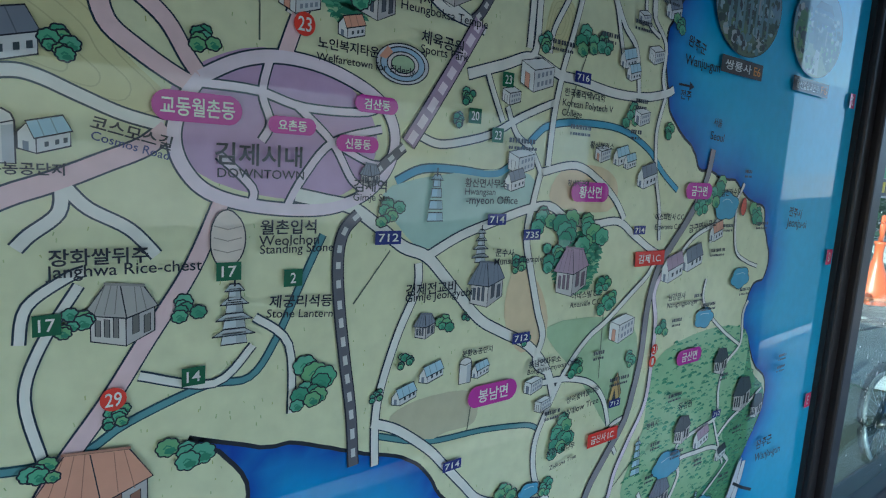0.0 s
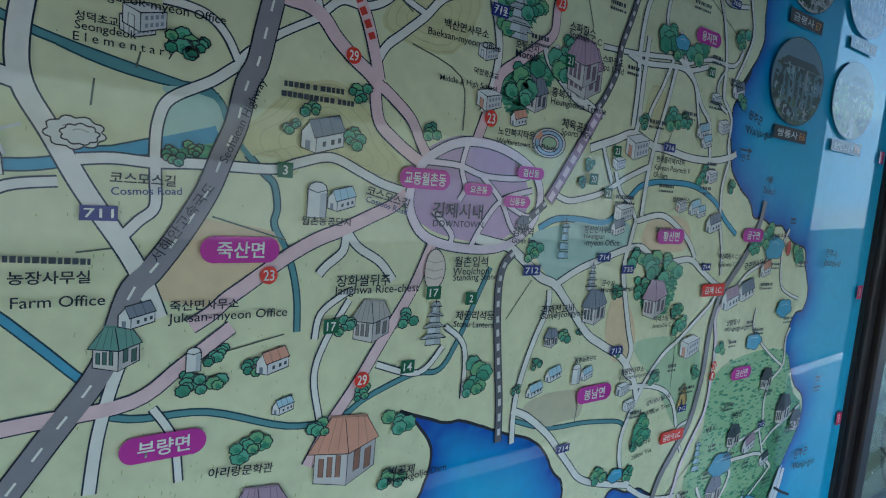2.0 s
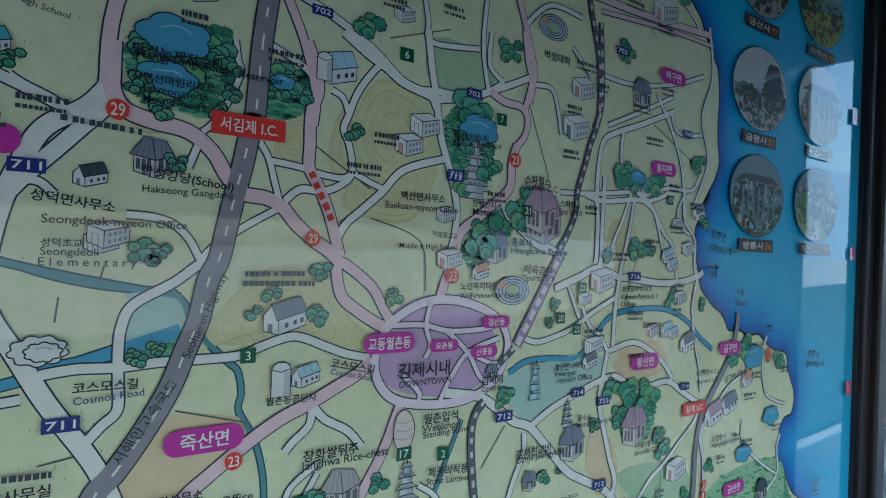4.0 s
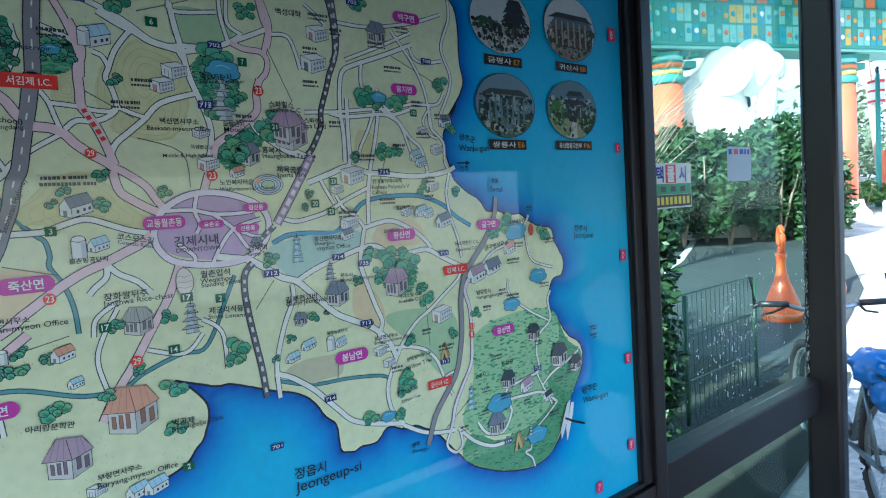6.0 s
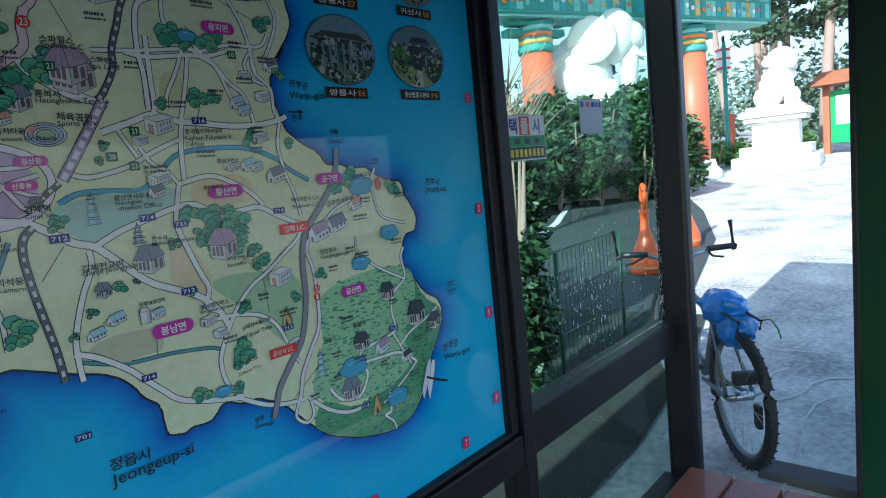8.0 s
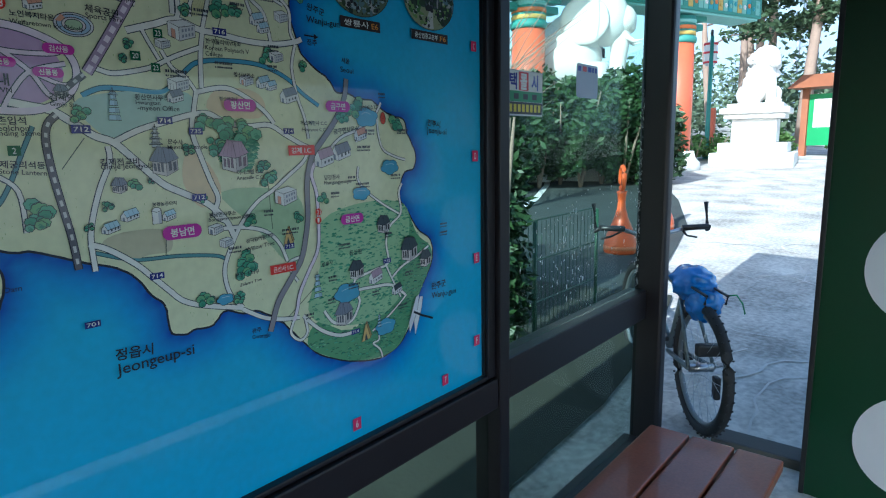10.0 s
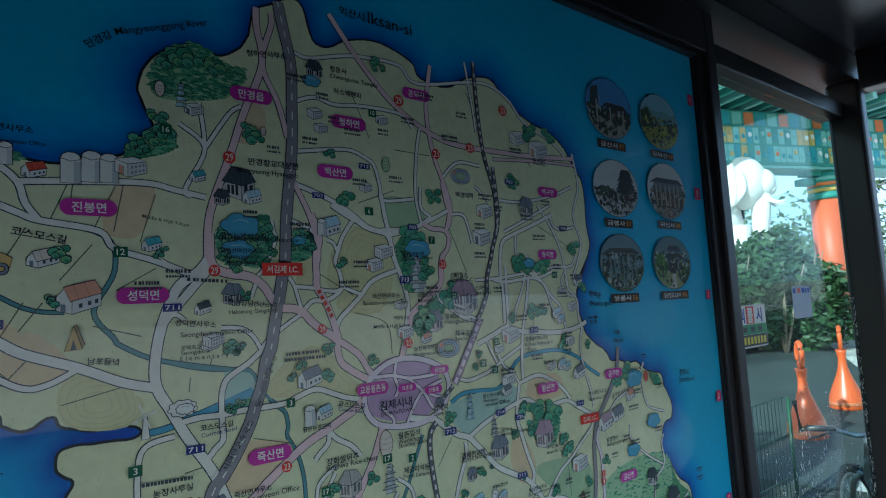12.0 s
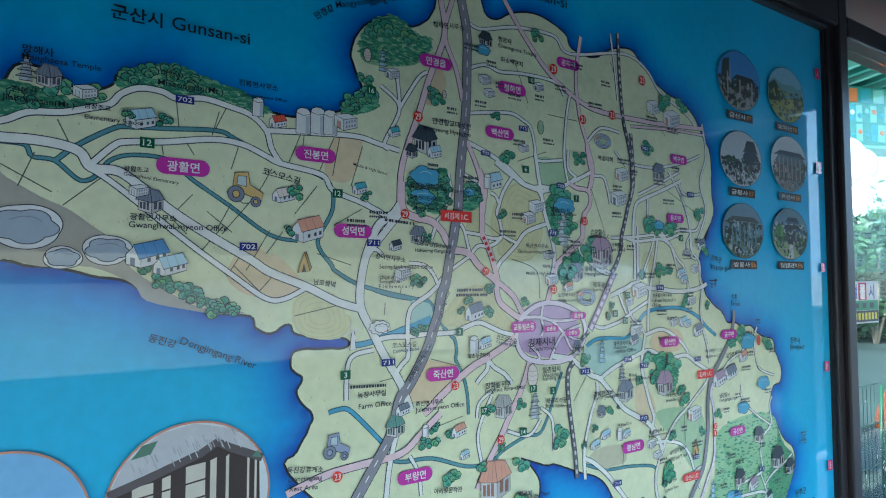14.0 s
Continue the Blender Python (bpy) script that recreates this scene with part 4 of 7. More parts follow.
field([(-829, 1633), (-758, 1638), (-723, 1616), (-739, 1583), (-844, 1592)], TAN)
field([(-896, 1518), (-855, 1498), (-833, 1442), (-875, 1416), (-907, 1463)], TAN)
field([(-1022, 1387), (-947, 1382), (-941, 1345), (-981, 1342), (-1014, 1339), (-1058, 1370)], MUDDY)
field([(-1067, 1608), (-904, 1629), (-877, 1593), (-1007, 1546), (-1056, 1568)], PALEBLUE)
field([(-1197, 2015), (-1119, 2009), (-1106, 1974), (-1165, 1949), (-1206, 1969)], SAGE)
field([(-1511, 1702), (-1473, 1712), (-1464, 1685), (-1506, 1674)], PALEBLUE)
field([(-833, 1442), (-674, 1433), (-638, 1367), (-663, 1260), (-762, 1364)], SAGE)
field([(-321, 1374), (-275, 1293), (-222, 1252), (-221, 1205), (-266, 1138), (-305, 1071), (-353, 1009), (-426, 994), (-526, 1014), (-615, 1056), (-650, 1092), (-615, 1133), (-519, 1090), (-341, 1141), (-376, 1209), (-349, 1291)], WOOD)
field([(-1517, 1919), (-1510, 1899), (-1499, 1883), (-1473, 1882), (-1451, 1879), (-1428, 1899), (-1421, 1925), (-1428, 1948), (-1440, 1964), (-1506, 1944)], WOODPALE)
field([(-1503, 1918), (-1492, 1901), (-1465, 1902), (-1440, 1910), (-1432, 1929), (-1444, 1941), (-1476, 1935)], PALEBLUE)
field([(-1176, 1918), (-1165, 1933), (-1140, 1942), (-1116, 1939), (-1105, 1914), (-1104, 1881), (-1113, 1849), (-1145, 1842), (-1168, 1859), (-1176, 1889)], WOOD)
field([(-1393, 1921), (-1361, 1939), (-1351, 1923), (-1359, 1897), (-1386, 1889), (-1395, 1906)], WOODPALE)
field([(-1515, 1882), (-1504, 1859), (-1473, 1863), (-1459, 1854), (-1445, 1851), (-1473, 1868), (-1499, 1874)], OCHRE)
field([(-1395, 1653), (-1383, 1673), (-1353, 1678), (-1322, 1664), (-1277, 1652), (-1267, 1669), (-1292, 1693), (-1306, 1716), (-1342, 1743), (-1368, 1747), (-1399, 1731), (-1419, 1710), (-1447, 1690), (-1441, 1668), (-1417, 1674)], OCHRE)
field([(-1290, 1928), (-1261, 1955), (-1213, 1942), (-1197, 1930), (-1185, 1882), (-1234, 1859), (-1261, 1835), (-1289, 1854), (-1299, 1892)], OCHRE)
field([(-1375, 1884), (-1350, 1899), (-1347, 1849), (-1384, 1851)], OCHRE)
field([(-1150, 1783), (-1099, 1820), (-1065, 1806), (-1095, 1759), (-1129, 1744)], WOODPALE)
field([(-799, 1552), (-768, 1556), (-746, 1532), (-764, 1483), (-812, 1483), (-832, 1517)], WOODPALE)
field([(-1594, 2205), (-1547, 2233), (-1494, 2212), (-1463, 2203), (-1487, 2160), (-1546, 2140), (-1602, 2138), (-1611, 2166)], WOODPALE)
field([(-1610, 2081), (-1585, 2096), (-1577, 2062), (-1633, 2038), (-1643, 2051)], WOOD)
field([(-1982, 2042), (-1954, 2060), (-1910, 2072), (-1875, 2062), (-1812, 2047), (-1768, 2023), (-1795, 2019), (-1837, 2030), (-1909, 2028), (-1954, 2035), (-1978, 2023)], WOODPALE)
field([(-2121, 2006), (-2091, 2011), (-2061, 2005), (-2035, 1998), (-1995, 2006), (-2022, 1992), (-2054, 1983), (-2084, 1979), (-2119, 1966)], WOODPALE)
field([(-1505, 1666), (-1478, 1674), (-1465, 1676), (-1468, 1660), (-1507, 1659)], WOODPALE)
field([(-1509, 1719), (-1471, 1719), (-1461, 1707), (-1457, 1688), (-1487, 1677), (-1511, 1671), (-1510, 1692), (-1503, 1707)], PALEBLUE)
field([(-593, 1360), (-455, 1392), (-321, 1374), (-308, 1283), (-357, 1204), (-341, 1141), (-445, 1096), (-585, 1117), (-643, 1167), (-603, 1259)], WOODPALE)
field([(-1268, 1658), (-1249, 1691), (-1196, 1714), (-1135, 1704), (-1093, 1670), (-1088, 1632), (-1119, 1599), (-1181, 1595), (-1245, 1614)], PURPLE)

# rivers
river([(-1583, 1740), (-1562, 1733), (-1537, 1727), (-1509, 1723), (-1480, 1722), (-1469, 1719)], 4)
river([(-1471, 1719), (-1462, 1710), (-1456, 1695), (-1442, 1675), (-1421, 1654), (-1411, 1644), (-1407, 1623), (-1409, 1607), (-1397, 1585), (-1388, 1563), (-1382, 1535), (-1380, 1502)], 5)
river([(-1571, 1659), (-1546, 1662), (-1515, 1668), (-1487, 1676), (-1460, 1683)], 8)
river([(-1063, 1612), (-1033, 1625), (-990, 1626), (-945, 1623), (-919, 1631), (-880, 1668), (-858, 1681), (-813, 1688), (-730, 1687), (-666, 1666), (-627, 1637), (-585, 1613)], 7)
river([(-1069, 1358), (-1005, 1337), (-928, 1332), (-858, 1322), (-836, 1313)], 5)
river([(-2054, 1915), (-2029, 1939), (-1986, 1968), (-1963, 1973), (-1915, 1977), (-1847, 1983), (-1819, 1973), (-1761, 1947), (-1672, 1925), (-1659, 1876), (-1685, 1820), (-1661, 1783), (-1650, 1770), (-1595, 1744), (-1465, 1716)], 5)
river([(-2119, 1934), (-2107, 1934), (-2087, 1932), (-2079, 1918), (-2054, 1915), (-2024, 1891), (-2002, 1903), (-1990, 1922), (-1962, 1933), (-1914, 1931), (-1883, 1906), (-1829, 1871), (-1765, 1828), (-1719, 1820)], 4)
river([(-1465, 1688), (-1520, 1670), (-1586, 1650), (-1617, 1646)], 8)
river([(-1663, 1538), (-1649, 1541), (-1627, 1539), (-1593, 1507), (-1564, 1477), (-1543, 1461)], 6)
river([(-1573, 1455), (-1527, 1437), (-1462, 1433), (-1384, 1406), (-1329, 1405), (-1295, 1423), (-1238, 1442), (-1201, 1443), (-1178, 1474), (-1158, 1518), (-1137, 1563)], 5)

# roads
road([(-1527, 1886), (-1531, 1876), (-1549, 1855), (-1566, 1835), (-1586, 1812), (-1598, 1796)], 12, WHITE)
road([(-1598, 1890), (-1588, 1884), (-1567, 1875), (-1549, 1862)], 7, WHITE)
road([(-1425, 1958), (-1422, 1939), (-1419, 1928), (-1430, 1898), (-1443, 1876), (-1452, 1867)], 5, WHITE)
road([(-1398, 1864), (-1389, 1850), (-1383, 1830), (-1377, 1810)], 6, WHITE)
road([(-1387, 1848), (-1356, 1845), (-1332, 1840), (-1307, 1839), (-1298, 1847)], 6, WHITE)
road([(-1371, 1810), (-1355, 1823), (-1331, 1823), (-1310, 1832), (-1298, 1847), (-1303, 1875), (-1310, 1890), (-1305, 1905), (-1294, 1933), (-1275, 1960), (-1262, 1972)], 7, WHITE)
road([(-1315, 1769), (-1304, 1790), (-1286, 1806), (-1260, 1829), (-1233, 1856), (-1177, 1875)], 8, WHITE)
road([(-1298, 1847), (-1278, 1838), (-1257, 1831)], 6, WHITE)
road([(-1395, 1962), (-1379, 1956), (-1356, 1946), (-1340, 1931)], 6, WHITE)
road([(-1325, 1929), (-1312, 1923), (-1305, 1908)], 6, WHITE)
road([(-1313, 1992), (-1283, 1975), (-1262, 1966), (-1240, 1954), (-1210, 1947), (-1190, 1943)], 10, WHITE)
road([(-1207, 2020), (-1200, 1978), (-1192, 1943), (-1189, 1925), (-1182, 1895), (-1168, 1859), (-1157, 1821), (-1158, 1789), (-1165, 1762), (-1172, 1743)], 9, WHITE)
road([(-1586, 1810), (-1575, 1809), (-1565, 1800)], 6, WHITE)
road([(-1452, 1864), (-1458, 1847), (-1463, 1833)], 6, WHITE)
road([(-1449, 1748), (-1441, 1759), (-1412, 1781), (-1379, 1801)], 6, WHITE)
road([(-1512, 1787), (-1491, 1786), (-1474, 1781), (-1460, 1768), (-1450, 1750)], 6, WHITE)
road([(-1428, 1755), (-1449, 1746), (-1471, 1729), (-1503, 1710), (-1512, 1692), (-1514, 1669), (-1513, 1642), (-1513, 1619), (-1525, 1607), (-1539, 1591)], 8, WHITE)
road([(-1570, 1654), (-1545, 1657), (-1515, 1656), (-1482, 1658), (-1450, 1658), (-1411, 1659), (-1391, 1666), (-1364, 1674), (-1347, 1673), (-1322, 1663), (-1296, 1653), (-1269, 1647)], 8, WHITE)
road([(-1334, 1602), (-1336, 1583), (-1353, 1568), (-1361, 1559)], 8, WHITE)
road([(-1331, 1600), (-1318, 1586), (-1292, 1571), (-1274, 1551)], 8, WHITE)
road([(-1361, 1493), (-1356, 1519), (-1333, 1537), (-1321, 1542)], 6, WHITE)
road([(-1112, 2040), (-1113, 1999), (-1089, 1982)], 6, WHITE)
road([(-1089, 1982), (-1111, 1967), (-1145, 1953), (-1192, 1942)], 8, WHITE)
road([(-722, 2006), (-802, 1974), (-868, 1950), (-893, 1935), (-902, 1901), (-904, 1854), (-900, 1815), (-901, 1759)], 8, WHITE)
road([(-1040, 1989), (-1004, 1990), (-990, 1963), (-982, 1931)], 6, WHITE)
road([(-965, 2054), (-946, 2040), (-926, 2022)], 5, WHITE)
road([(-730, 2005), (-719, 1980), (-693, 1971), (-643, 1979)], 6, WHITE)
road([(-849, 1958), (-851, 1909), (-820, 1879), (-796, 1857), (-765, 1838), (-745, 1791), (-734, 1765)], 6, WHITE)
road([(-980, 1853), (-910, 1857), (-819, 1867), (-797, 1863)], 6, WHITE)
road([(-797, 1863), (-731, 1881), (-666, 1883), (-643, 1909)], 6, WHITE)
road([(-820, 1879), (-842, 1827), (-865, 1785), (-869, 1759)], 6, WHITE)
road([(-682, 1877), (-703, 1848), (-692, 1821), (-666, 1809)], 5, WHITE)
road([(-1086, 1835), (-1075, 1815), (-1049, 1796), (-1017, 1777), (-984, 1770)], 8, WHITE)
road([(-1164, 1598), (-1137, 1593), (-1109, 1587), (-1080, 1569), (-1051, 1549), (-1022, 1538), (-994, 1512), (-948, 1467), (-910, 1446), (-864, 1423), (-828, 1387), (-812, 1351)], 11, WHITE)
road([(-1022, 1538), (-980, 1558), (-931, 1573), (-879, 1587), (-846, 1589), (-814, 1574), (-767, 1567), (-716, 1570), (-678, 1551), (-638, 1531), (-617, 1523)], 9, WHITE)
road([(-879, 1587), (-882, 1552), (-871, 1515), (-854, 1466), (-841, 1432), (-850, 1401), (-825, 1384)], 9, WHITE)
road([(-879, 1580), (-869, 1623), (-861, 1629), (-807, 1638), (-761, 1621), (-726, 1598), (-703, 1573)], 8, WHITE)
road([(-984, 1721), (-936, 1737), (-896, 1750), (-851, 1738), (-819, 1736), (-750, 1729), (-686, 1731), (-638, 1741), (-623, 1748)], 10, WHITE)
road([(-1038, 1656), (-1014, 1650), (-978, 1656), (-944, 1666), (-903, 1687), (-849, 1709)], 7, WHITE)
road([(-960, 1731), (-949, 1709), (-932, 1679)], 6, WHITE)
road([(-888, 1884), (-889, 1855), (-890, 1808), (-890, 1765), (-896, 1750)], 8, WHITE)
road([(-817, 1856), (-828, 1805), (-846, 1742)], 7, WHITE)
road([(-928, 1854), (-890, 1848), (-817, 1856), (-783, 1856), (-735, 1870)], 7, WHITE)
road([(-817, 1906), (-794, 1865), (-768, 1843), (-741, 1810), (-713, 1786), (-699, 1732)], 7, WHITE)
road([(-686, 1865), (-683, 1832), (-652, 1802), (-650, 1758), (-638, 1738)], 6, WHITE)
road([(-640, 1735), (-650, 1701), (-651, 1678), (-642, 1631), (-625, 1584), (-618, 1542)], 6, WHITE)
road([(-845, 1744), (-854, 1693), (-857, 1635)], 8, WHITE)
road([(-927, 1695), (-910, 1667), (-887, 1653), (-869, 1629)], 6, WHITE)
road([(-1067, 1837), (-1044, 1807), (-1015, 1785), (-965, 1765)], 7, WHITE)
road([(-1032, 1532), (-1032, 1506), (-1052, 1462), (-1069, 1410), (-1074, 1375), (-1072, 1328)], 8, WHITE)
road([(-1078, 1374), (-1047, 1360), (-1006, 1329), (-981, 1303), (-953, 1273), (-927, 1247), (-885, 1229), (-805, 1207)], 9, WHITE)
road([(-617, 1523), (-634, 1495), (-673, 1468), (-717, 1438), (-751, 1420), (-779, 1396), (-800, 1371)], 7, WHITE)
road([(-652, 1289), (-689, 1278), (-667, 1236)], 6, WHITE)
road([(-836, 1372), (-788, 1369), (-739, 1354), (-708, 1325), (-691, 1285)], 7, WHITE)
road([(-800, 1371), (-823, 1331), (-839, 1290), (-832, 1243), (-805, 1207)], 8, WHITE)
road([(-806, 1204), (-757, 1175), (-711, 1161), (-668, 1155)], 8, WHITE)
road([(-658, 1156), (-611, 1112), (-556, 1085), (-500, 1082)], 8, WHITE)
road([(-599, 1154), (-570, 1119), (-519, 1111), (-489, 1151), (-495, 1180), (-440, 1180), (-378, 1173), (-327, 1138)], 7, WHITE)
road([(-495, 1178), (-501, 1209), (-436, 1222), (-387, 1233), (-392, 1284), (-378, 1324), (-336, 1354), (-341, 1405), (-329, 1429)], 6, WHITE)
road([(-476, 1477), (-479, 1448), (-455, 1419), (-402, 1384), (-342, 1353)], 5, WHITE)
road([(-479, 1534), (-468, 1566), (-440, 1578), (-411, 1603), (-395, 1627)], 6, WHITE)
road([(-411, 1597), (-406, 1550), (-391, 1515), (-353, 1498), (-314, 1488)], 5, WHITE)
road([(-573, 1505), (-529, 1543), (-468, 1563)], 6, WHITE)
road([(-376, 1191), (-337, 1215), (-282, 1233), (-231, 1254)], 6, WHITE)
road([(-397, 1231), (-376, 1191), (-344, 1135)], 5, WHITE)
road([(-323, 1137), (-356, 1115), (-409, 1086), (-450, 1069)], 5, WHITE)
road([(-430, 1070), (-429, 1041), (-449, 1037), (-426, 1015), (-418, 991)], 5, WHITE)
road([(-683, 1153), (-693, 1125), (-669, 1103), (-649, 1117), (-654, 1151)], 6, WHITE)
road([(-974, 2328), (-958, 2228), (-952, 2174)], 5, WHITE)
road([(-1376, 2259), (-1348, 2254), (-1278, 2274), (-1228, 2282), (-1150, 2283), (-1104, 2254), (-931, 2290), (-850, 2269), (-795, 2219), (-702, 2185), (-653, 2152)], 6, WHITE)
road([(-1377, 2170), (-1338, 2184), (-1299, 2177), (-1239, 2184), (-1152, 2183), (-1124, 2158)], 6, WHITE)
road([(-1377, 2081), (-1280, 2096), (-1240, 2086), (-1219, 2072), (-1208, 2032), (-1202, 2007), (-1131, 2015)], 6, WHITE)
road([(-1384, 2024), (-1329, 2006), (-1280, 1983), (-1231, 1951), (-1188, 1952), (-1143, 1955), (-1085, 1978), (-1038, 2000)], 8, WHITE)
road([(-1203, 1950), (-1188, 1925)], 8, WHITE)
road([(-1105, 2165), (-1117, 2112), (-1125, 2024), (-1114, 1966)], 6, WHITE)
road([(-1054, 2065), (-1011, 2101), (-948, 2100)], 6, WHITE)
road([(-910, 2030), (-830, 2029), (-723, 2050), (-639, 2080)], 6, WHITE)
road([(-885, 1959), (-802, 1994), (-724, 2030)], 6, WHITE)
road([(-771, 2027), (-725, 1971), (-695, 1912), (-681, 1832)], 6, WHITE)
road([(-629, 2165), (-614, 2083), (-642, 2008), (-620, 1937), (-659, 1855)], 6, WHITE)
road([(-1570, 2101), (-1532, 2067), (-1562, 2001), (-1554, 1989)], 6, WHITE)
road([(-1532, 2067), (-1493, 2128), (-1473, 2144)], 6, WHITE)
road([(-1540, 2139), (-1534, 2099), (-1532, 2067)], 6, WHITE)
road([(-2125, 1957), (-2108, 1963), (-2084, 1976), (-2048, 1981), (-2018, 1991), (-1992, 2001), (-1978, 2018), (-1955, 2030), (-1926, 2030), (-1905, 2023), (-1869, 2029), (-1831, 2023), (-1797, 2014), (-1773, 1993), (-1764, 1965), (-1749, 1943)], 8, WHITE)
road([(-2124, 1939), (-2107, 1939), (-2080, 1940), (-2047, 1937), (-2025, 1929), (-2012, 1910), (-1980, 1908), (-1952, 1890), (-1907, 1855), (-1849, 1819), (-1794, 1788), (-1764, 1769), (-1702, 1745), (-1649, 1720), (-1601, 1706)], 12, WHITE)
road([(-2012, 1908), (-1979, 1886), (-1888, 1813), (-1822, 1764), (-1770, 1728), (-1739, 1727), (-1702, 1745)], 7, WHITE)
road([(-2012, 1915), (-1985, 1944), (-1967, 1951), (-1919, 1957), (-1852, 1969), (-1808, 1966), (-1772, 1952), (-1749, 1943), (-1679, 1931), (-1659, 1907), (-1604, 1889), (-1545, 1864)], 8, WHITE)
road([(-1773, 1993), (-1719, 1998), (-1620, 2004), (-1577, 1997), (-1532, 1989)], 8, WHITE)
road([(-1530, 1893), (-1545, 1874), (-1573, 1853), (-1588, 1823), (-1601, 1784), (-1608, 1738), (-1605, 1706), (-1587, 1673), (-1565, 1632), (-1534, 1584), (-1520, 1557), (-1507, 1524)], 14, WHITE)
road([(-1632, 1555), (-1632, 1585), (-1628, 1618), (-1614, 1631), (-1582, 1636)], 7, WHITE)
road([(-1350, 1408), (-1359, 1454), (-1349, 1490), (-1325, 1532)], 6, WHITE)
road([(-1287, 1459), (-1231, 1443), (-1199, 1471)], 6, WHITE)
road([(-1198, 1495), (-1167, 1467), (-1163, 1403)], 6, WHITE)
road([(-1535, 1489), (-1543, 1461), (-1551, 1423), (-1556, 1376)], 9, WHITE)
road([(-1509, 1444), (-1491, 1413), (-1485, 1371)], 6, WHITE)
road([(-1527, 1934), (-1527, 1908), (-1526, 1891), (-1517, 1877), (-1495, 1870), (-1464, 1865), (-1442, 1849), (-1429, 1829), (-1414, 1814), (-1390, 1811), (-1373, 1803), (-1359, 1788), (-1340, 1773), (-1321, 1761), (-1305, 1747)], 13, PINK)
road([(-1313, 1747), (-1306, 1716), (-1286, 1699), (-1261, 1684), (-1244, 1677)], 12, PINK)
road([(-1305, 1750), (-1288, 1739), (-1267, 1722), (-1252, 1698), (-1243, 1686)], 11, PINK)
road([(-1354, 1973), (-1344, 1949), (-1340, 1926), (-1347, 1900), (-1347, 1867), (-1347, 1846), (-1338, 1831), (-1327, 1810), (-1317, 1783), (-1309, 1756)], 12, PINK)
road([(-1266, 1645), (-1282, 1631), (-1307, 1619), (-1337, 1605), (-1365, 1594), (-1392, 1579), (-1414, 1564), (-1436, 1548), (-1450, 1538), (-1463, 1526), (-1480, 1515)], 13, PINK)
road([(-1111, 1967), (-1087, 1958), (-1058, 1956), (-1046, 1942), (-1050, 1920), (-1063, 1904), (-1071, 1882)], 9, PINK)
road([(-1056, 2055), (-1048, 2015), (-1041, 1992), (-1051, 1955)], 9, PINK)
road([(-1063, 1907), (-1071, 1882), (-1073, 1850), (-1100, 1827), (-1125, 1808), (-1150, 1789), (-1157, 1763), (-1167, 1740), (-1177, 1711)], 12, PINK)
road([(-1443, 2322), (-1443, 2289), (-1435, 2223), (-1469, 2133), (-1493, 2059), (-1526, 1965), (-1531, 1895)], 11, PINK)
road([(-1417, 2318), (-1417, 2296), (-1435, 2225), (-1408, 2160), (-1393, 2102)], 9, PINK)
road([(-1384, 2026), (-1358, 1974), (-1343, 1923), (-1344, 1889)], 9, PINK)
road([(-1304, 2348), (-1278, 2315), (-1239, 2268), (-1174, 2205), (-1105, 2165), (-1035, 2142), (-947, 2138), (-798, 2141), (-624, 2152)], 10, PINK)
road([(-908, 2120), (-752, 2132), (-625, 2135)], 6, PINK)
road([(-1071, 2300), (-1087, 2204), (-1076, 2118), (-1054, 2059), (-1037, 2007), (-1044, 1964)], 9, PINK)
road([(-1733, 1419), (-1667, 1438), (-1599, 1445), (-1526, 1452), (-1486, 1480), (-1444, 1512)], 12, PINK)
road([(-1226, 1593), (-1249, 1539), (-1281, 1487), (-1309, 1441), (-1339, 1398), (-1360, 1359)], 12, PINK)
road([(-1243, 1685), (-1257, 1663), (-1262, 1639), (-1255, 1617), (-1237, 1599), (-1204, 1589), (-1160, 1585), (-1125, 1588), (-1093, 1602), (-1072, 1627), (-1068, 1658), (-1087, 1685), (-1133, 1704), (-1177, 1709), (-1212, 1702), (-1243, 1685)], 10, LILAC)
road([(-1189, 1707), (-1195, 1679), (-1188, 1656), (-1195, 1641)], 6, LILAC)
road([(-1242, 1681), (-1199, 1680), (-1158, 1671), (-1097, 1673), (-1081, 1686)], 6, LILAC)
road([(-1167, 1673), (-1132, 1644), (-1111, 1612), (-1093, 1602)], 6, LILAC)
road([(-1082, 1659), (-1131, 1644), (-1158, 1613), (-1173, 1586)], 6, LILAC)
road([(-1229, 1628), (-1202, 1603), (-1204, 1589)], 6, LILAC)
road([(-1131, 1644), (-1094, 1628), (-1072, 1628)], 5, LILAC)
road([(-593, 1503), (-615, 1468), (-604, 1424), (-602, 1361), (-608, 1299), (-636, 1254), (-663, 1210), (-673, 1175), (-683, 1151)], 8, LILAC)

# motorways and railway
road([(-1404, 2343), (-1396, 2301), (-1383, 2237), (-1383, 2170), (-1386, 2081), (-1399, 1969), (-1404, 1891), (-1407, 1883), (-1413, 1847), (-1421, 1810), (-1427, 1780), (-1433, 1750), (-1442, 1730), (-1449, 1695), (-1460, 1666), (-1470, 1638), (-1484, 1611), (-1500, 1585), (-1515, 1564), (-1530, 1545), (-1548, 1486), (-1586, 1429), (-1622, 1376)], 19, GREY)
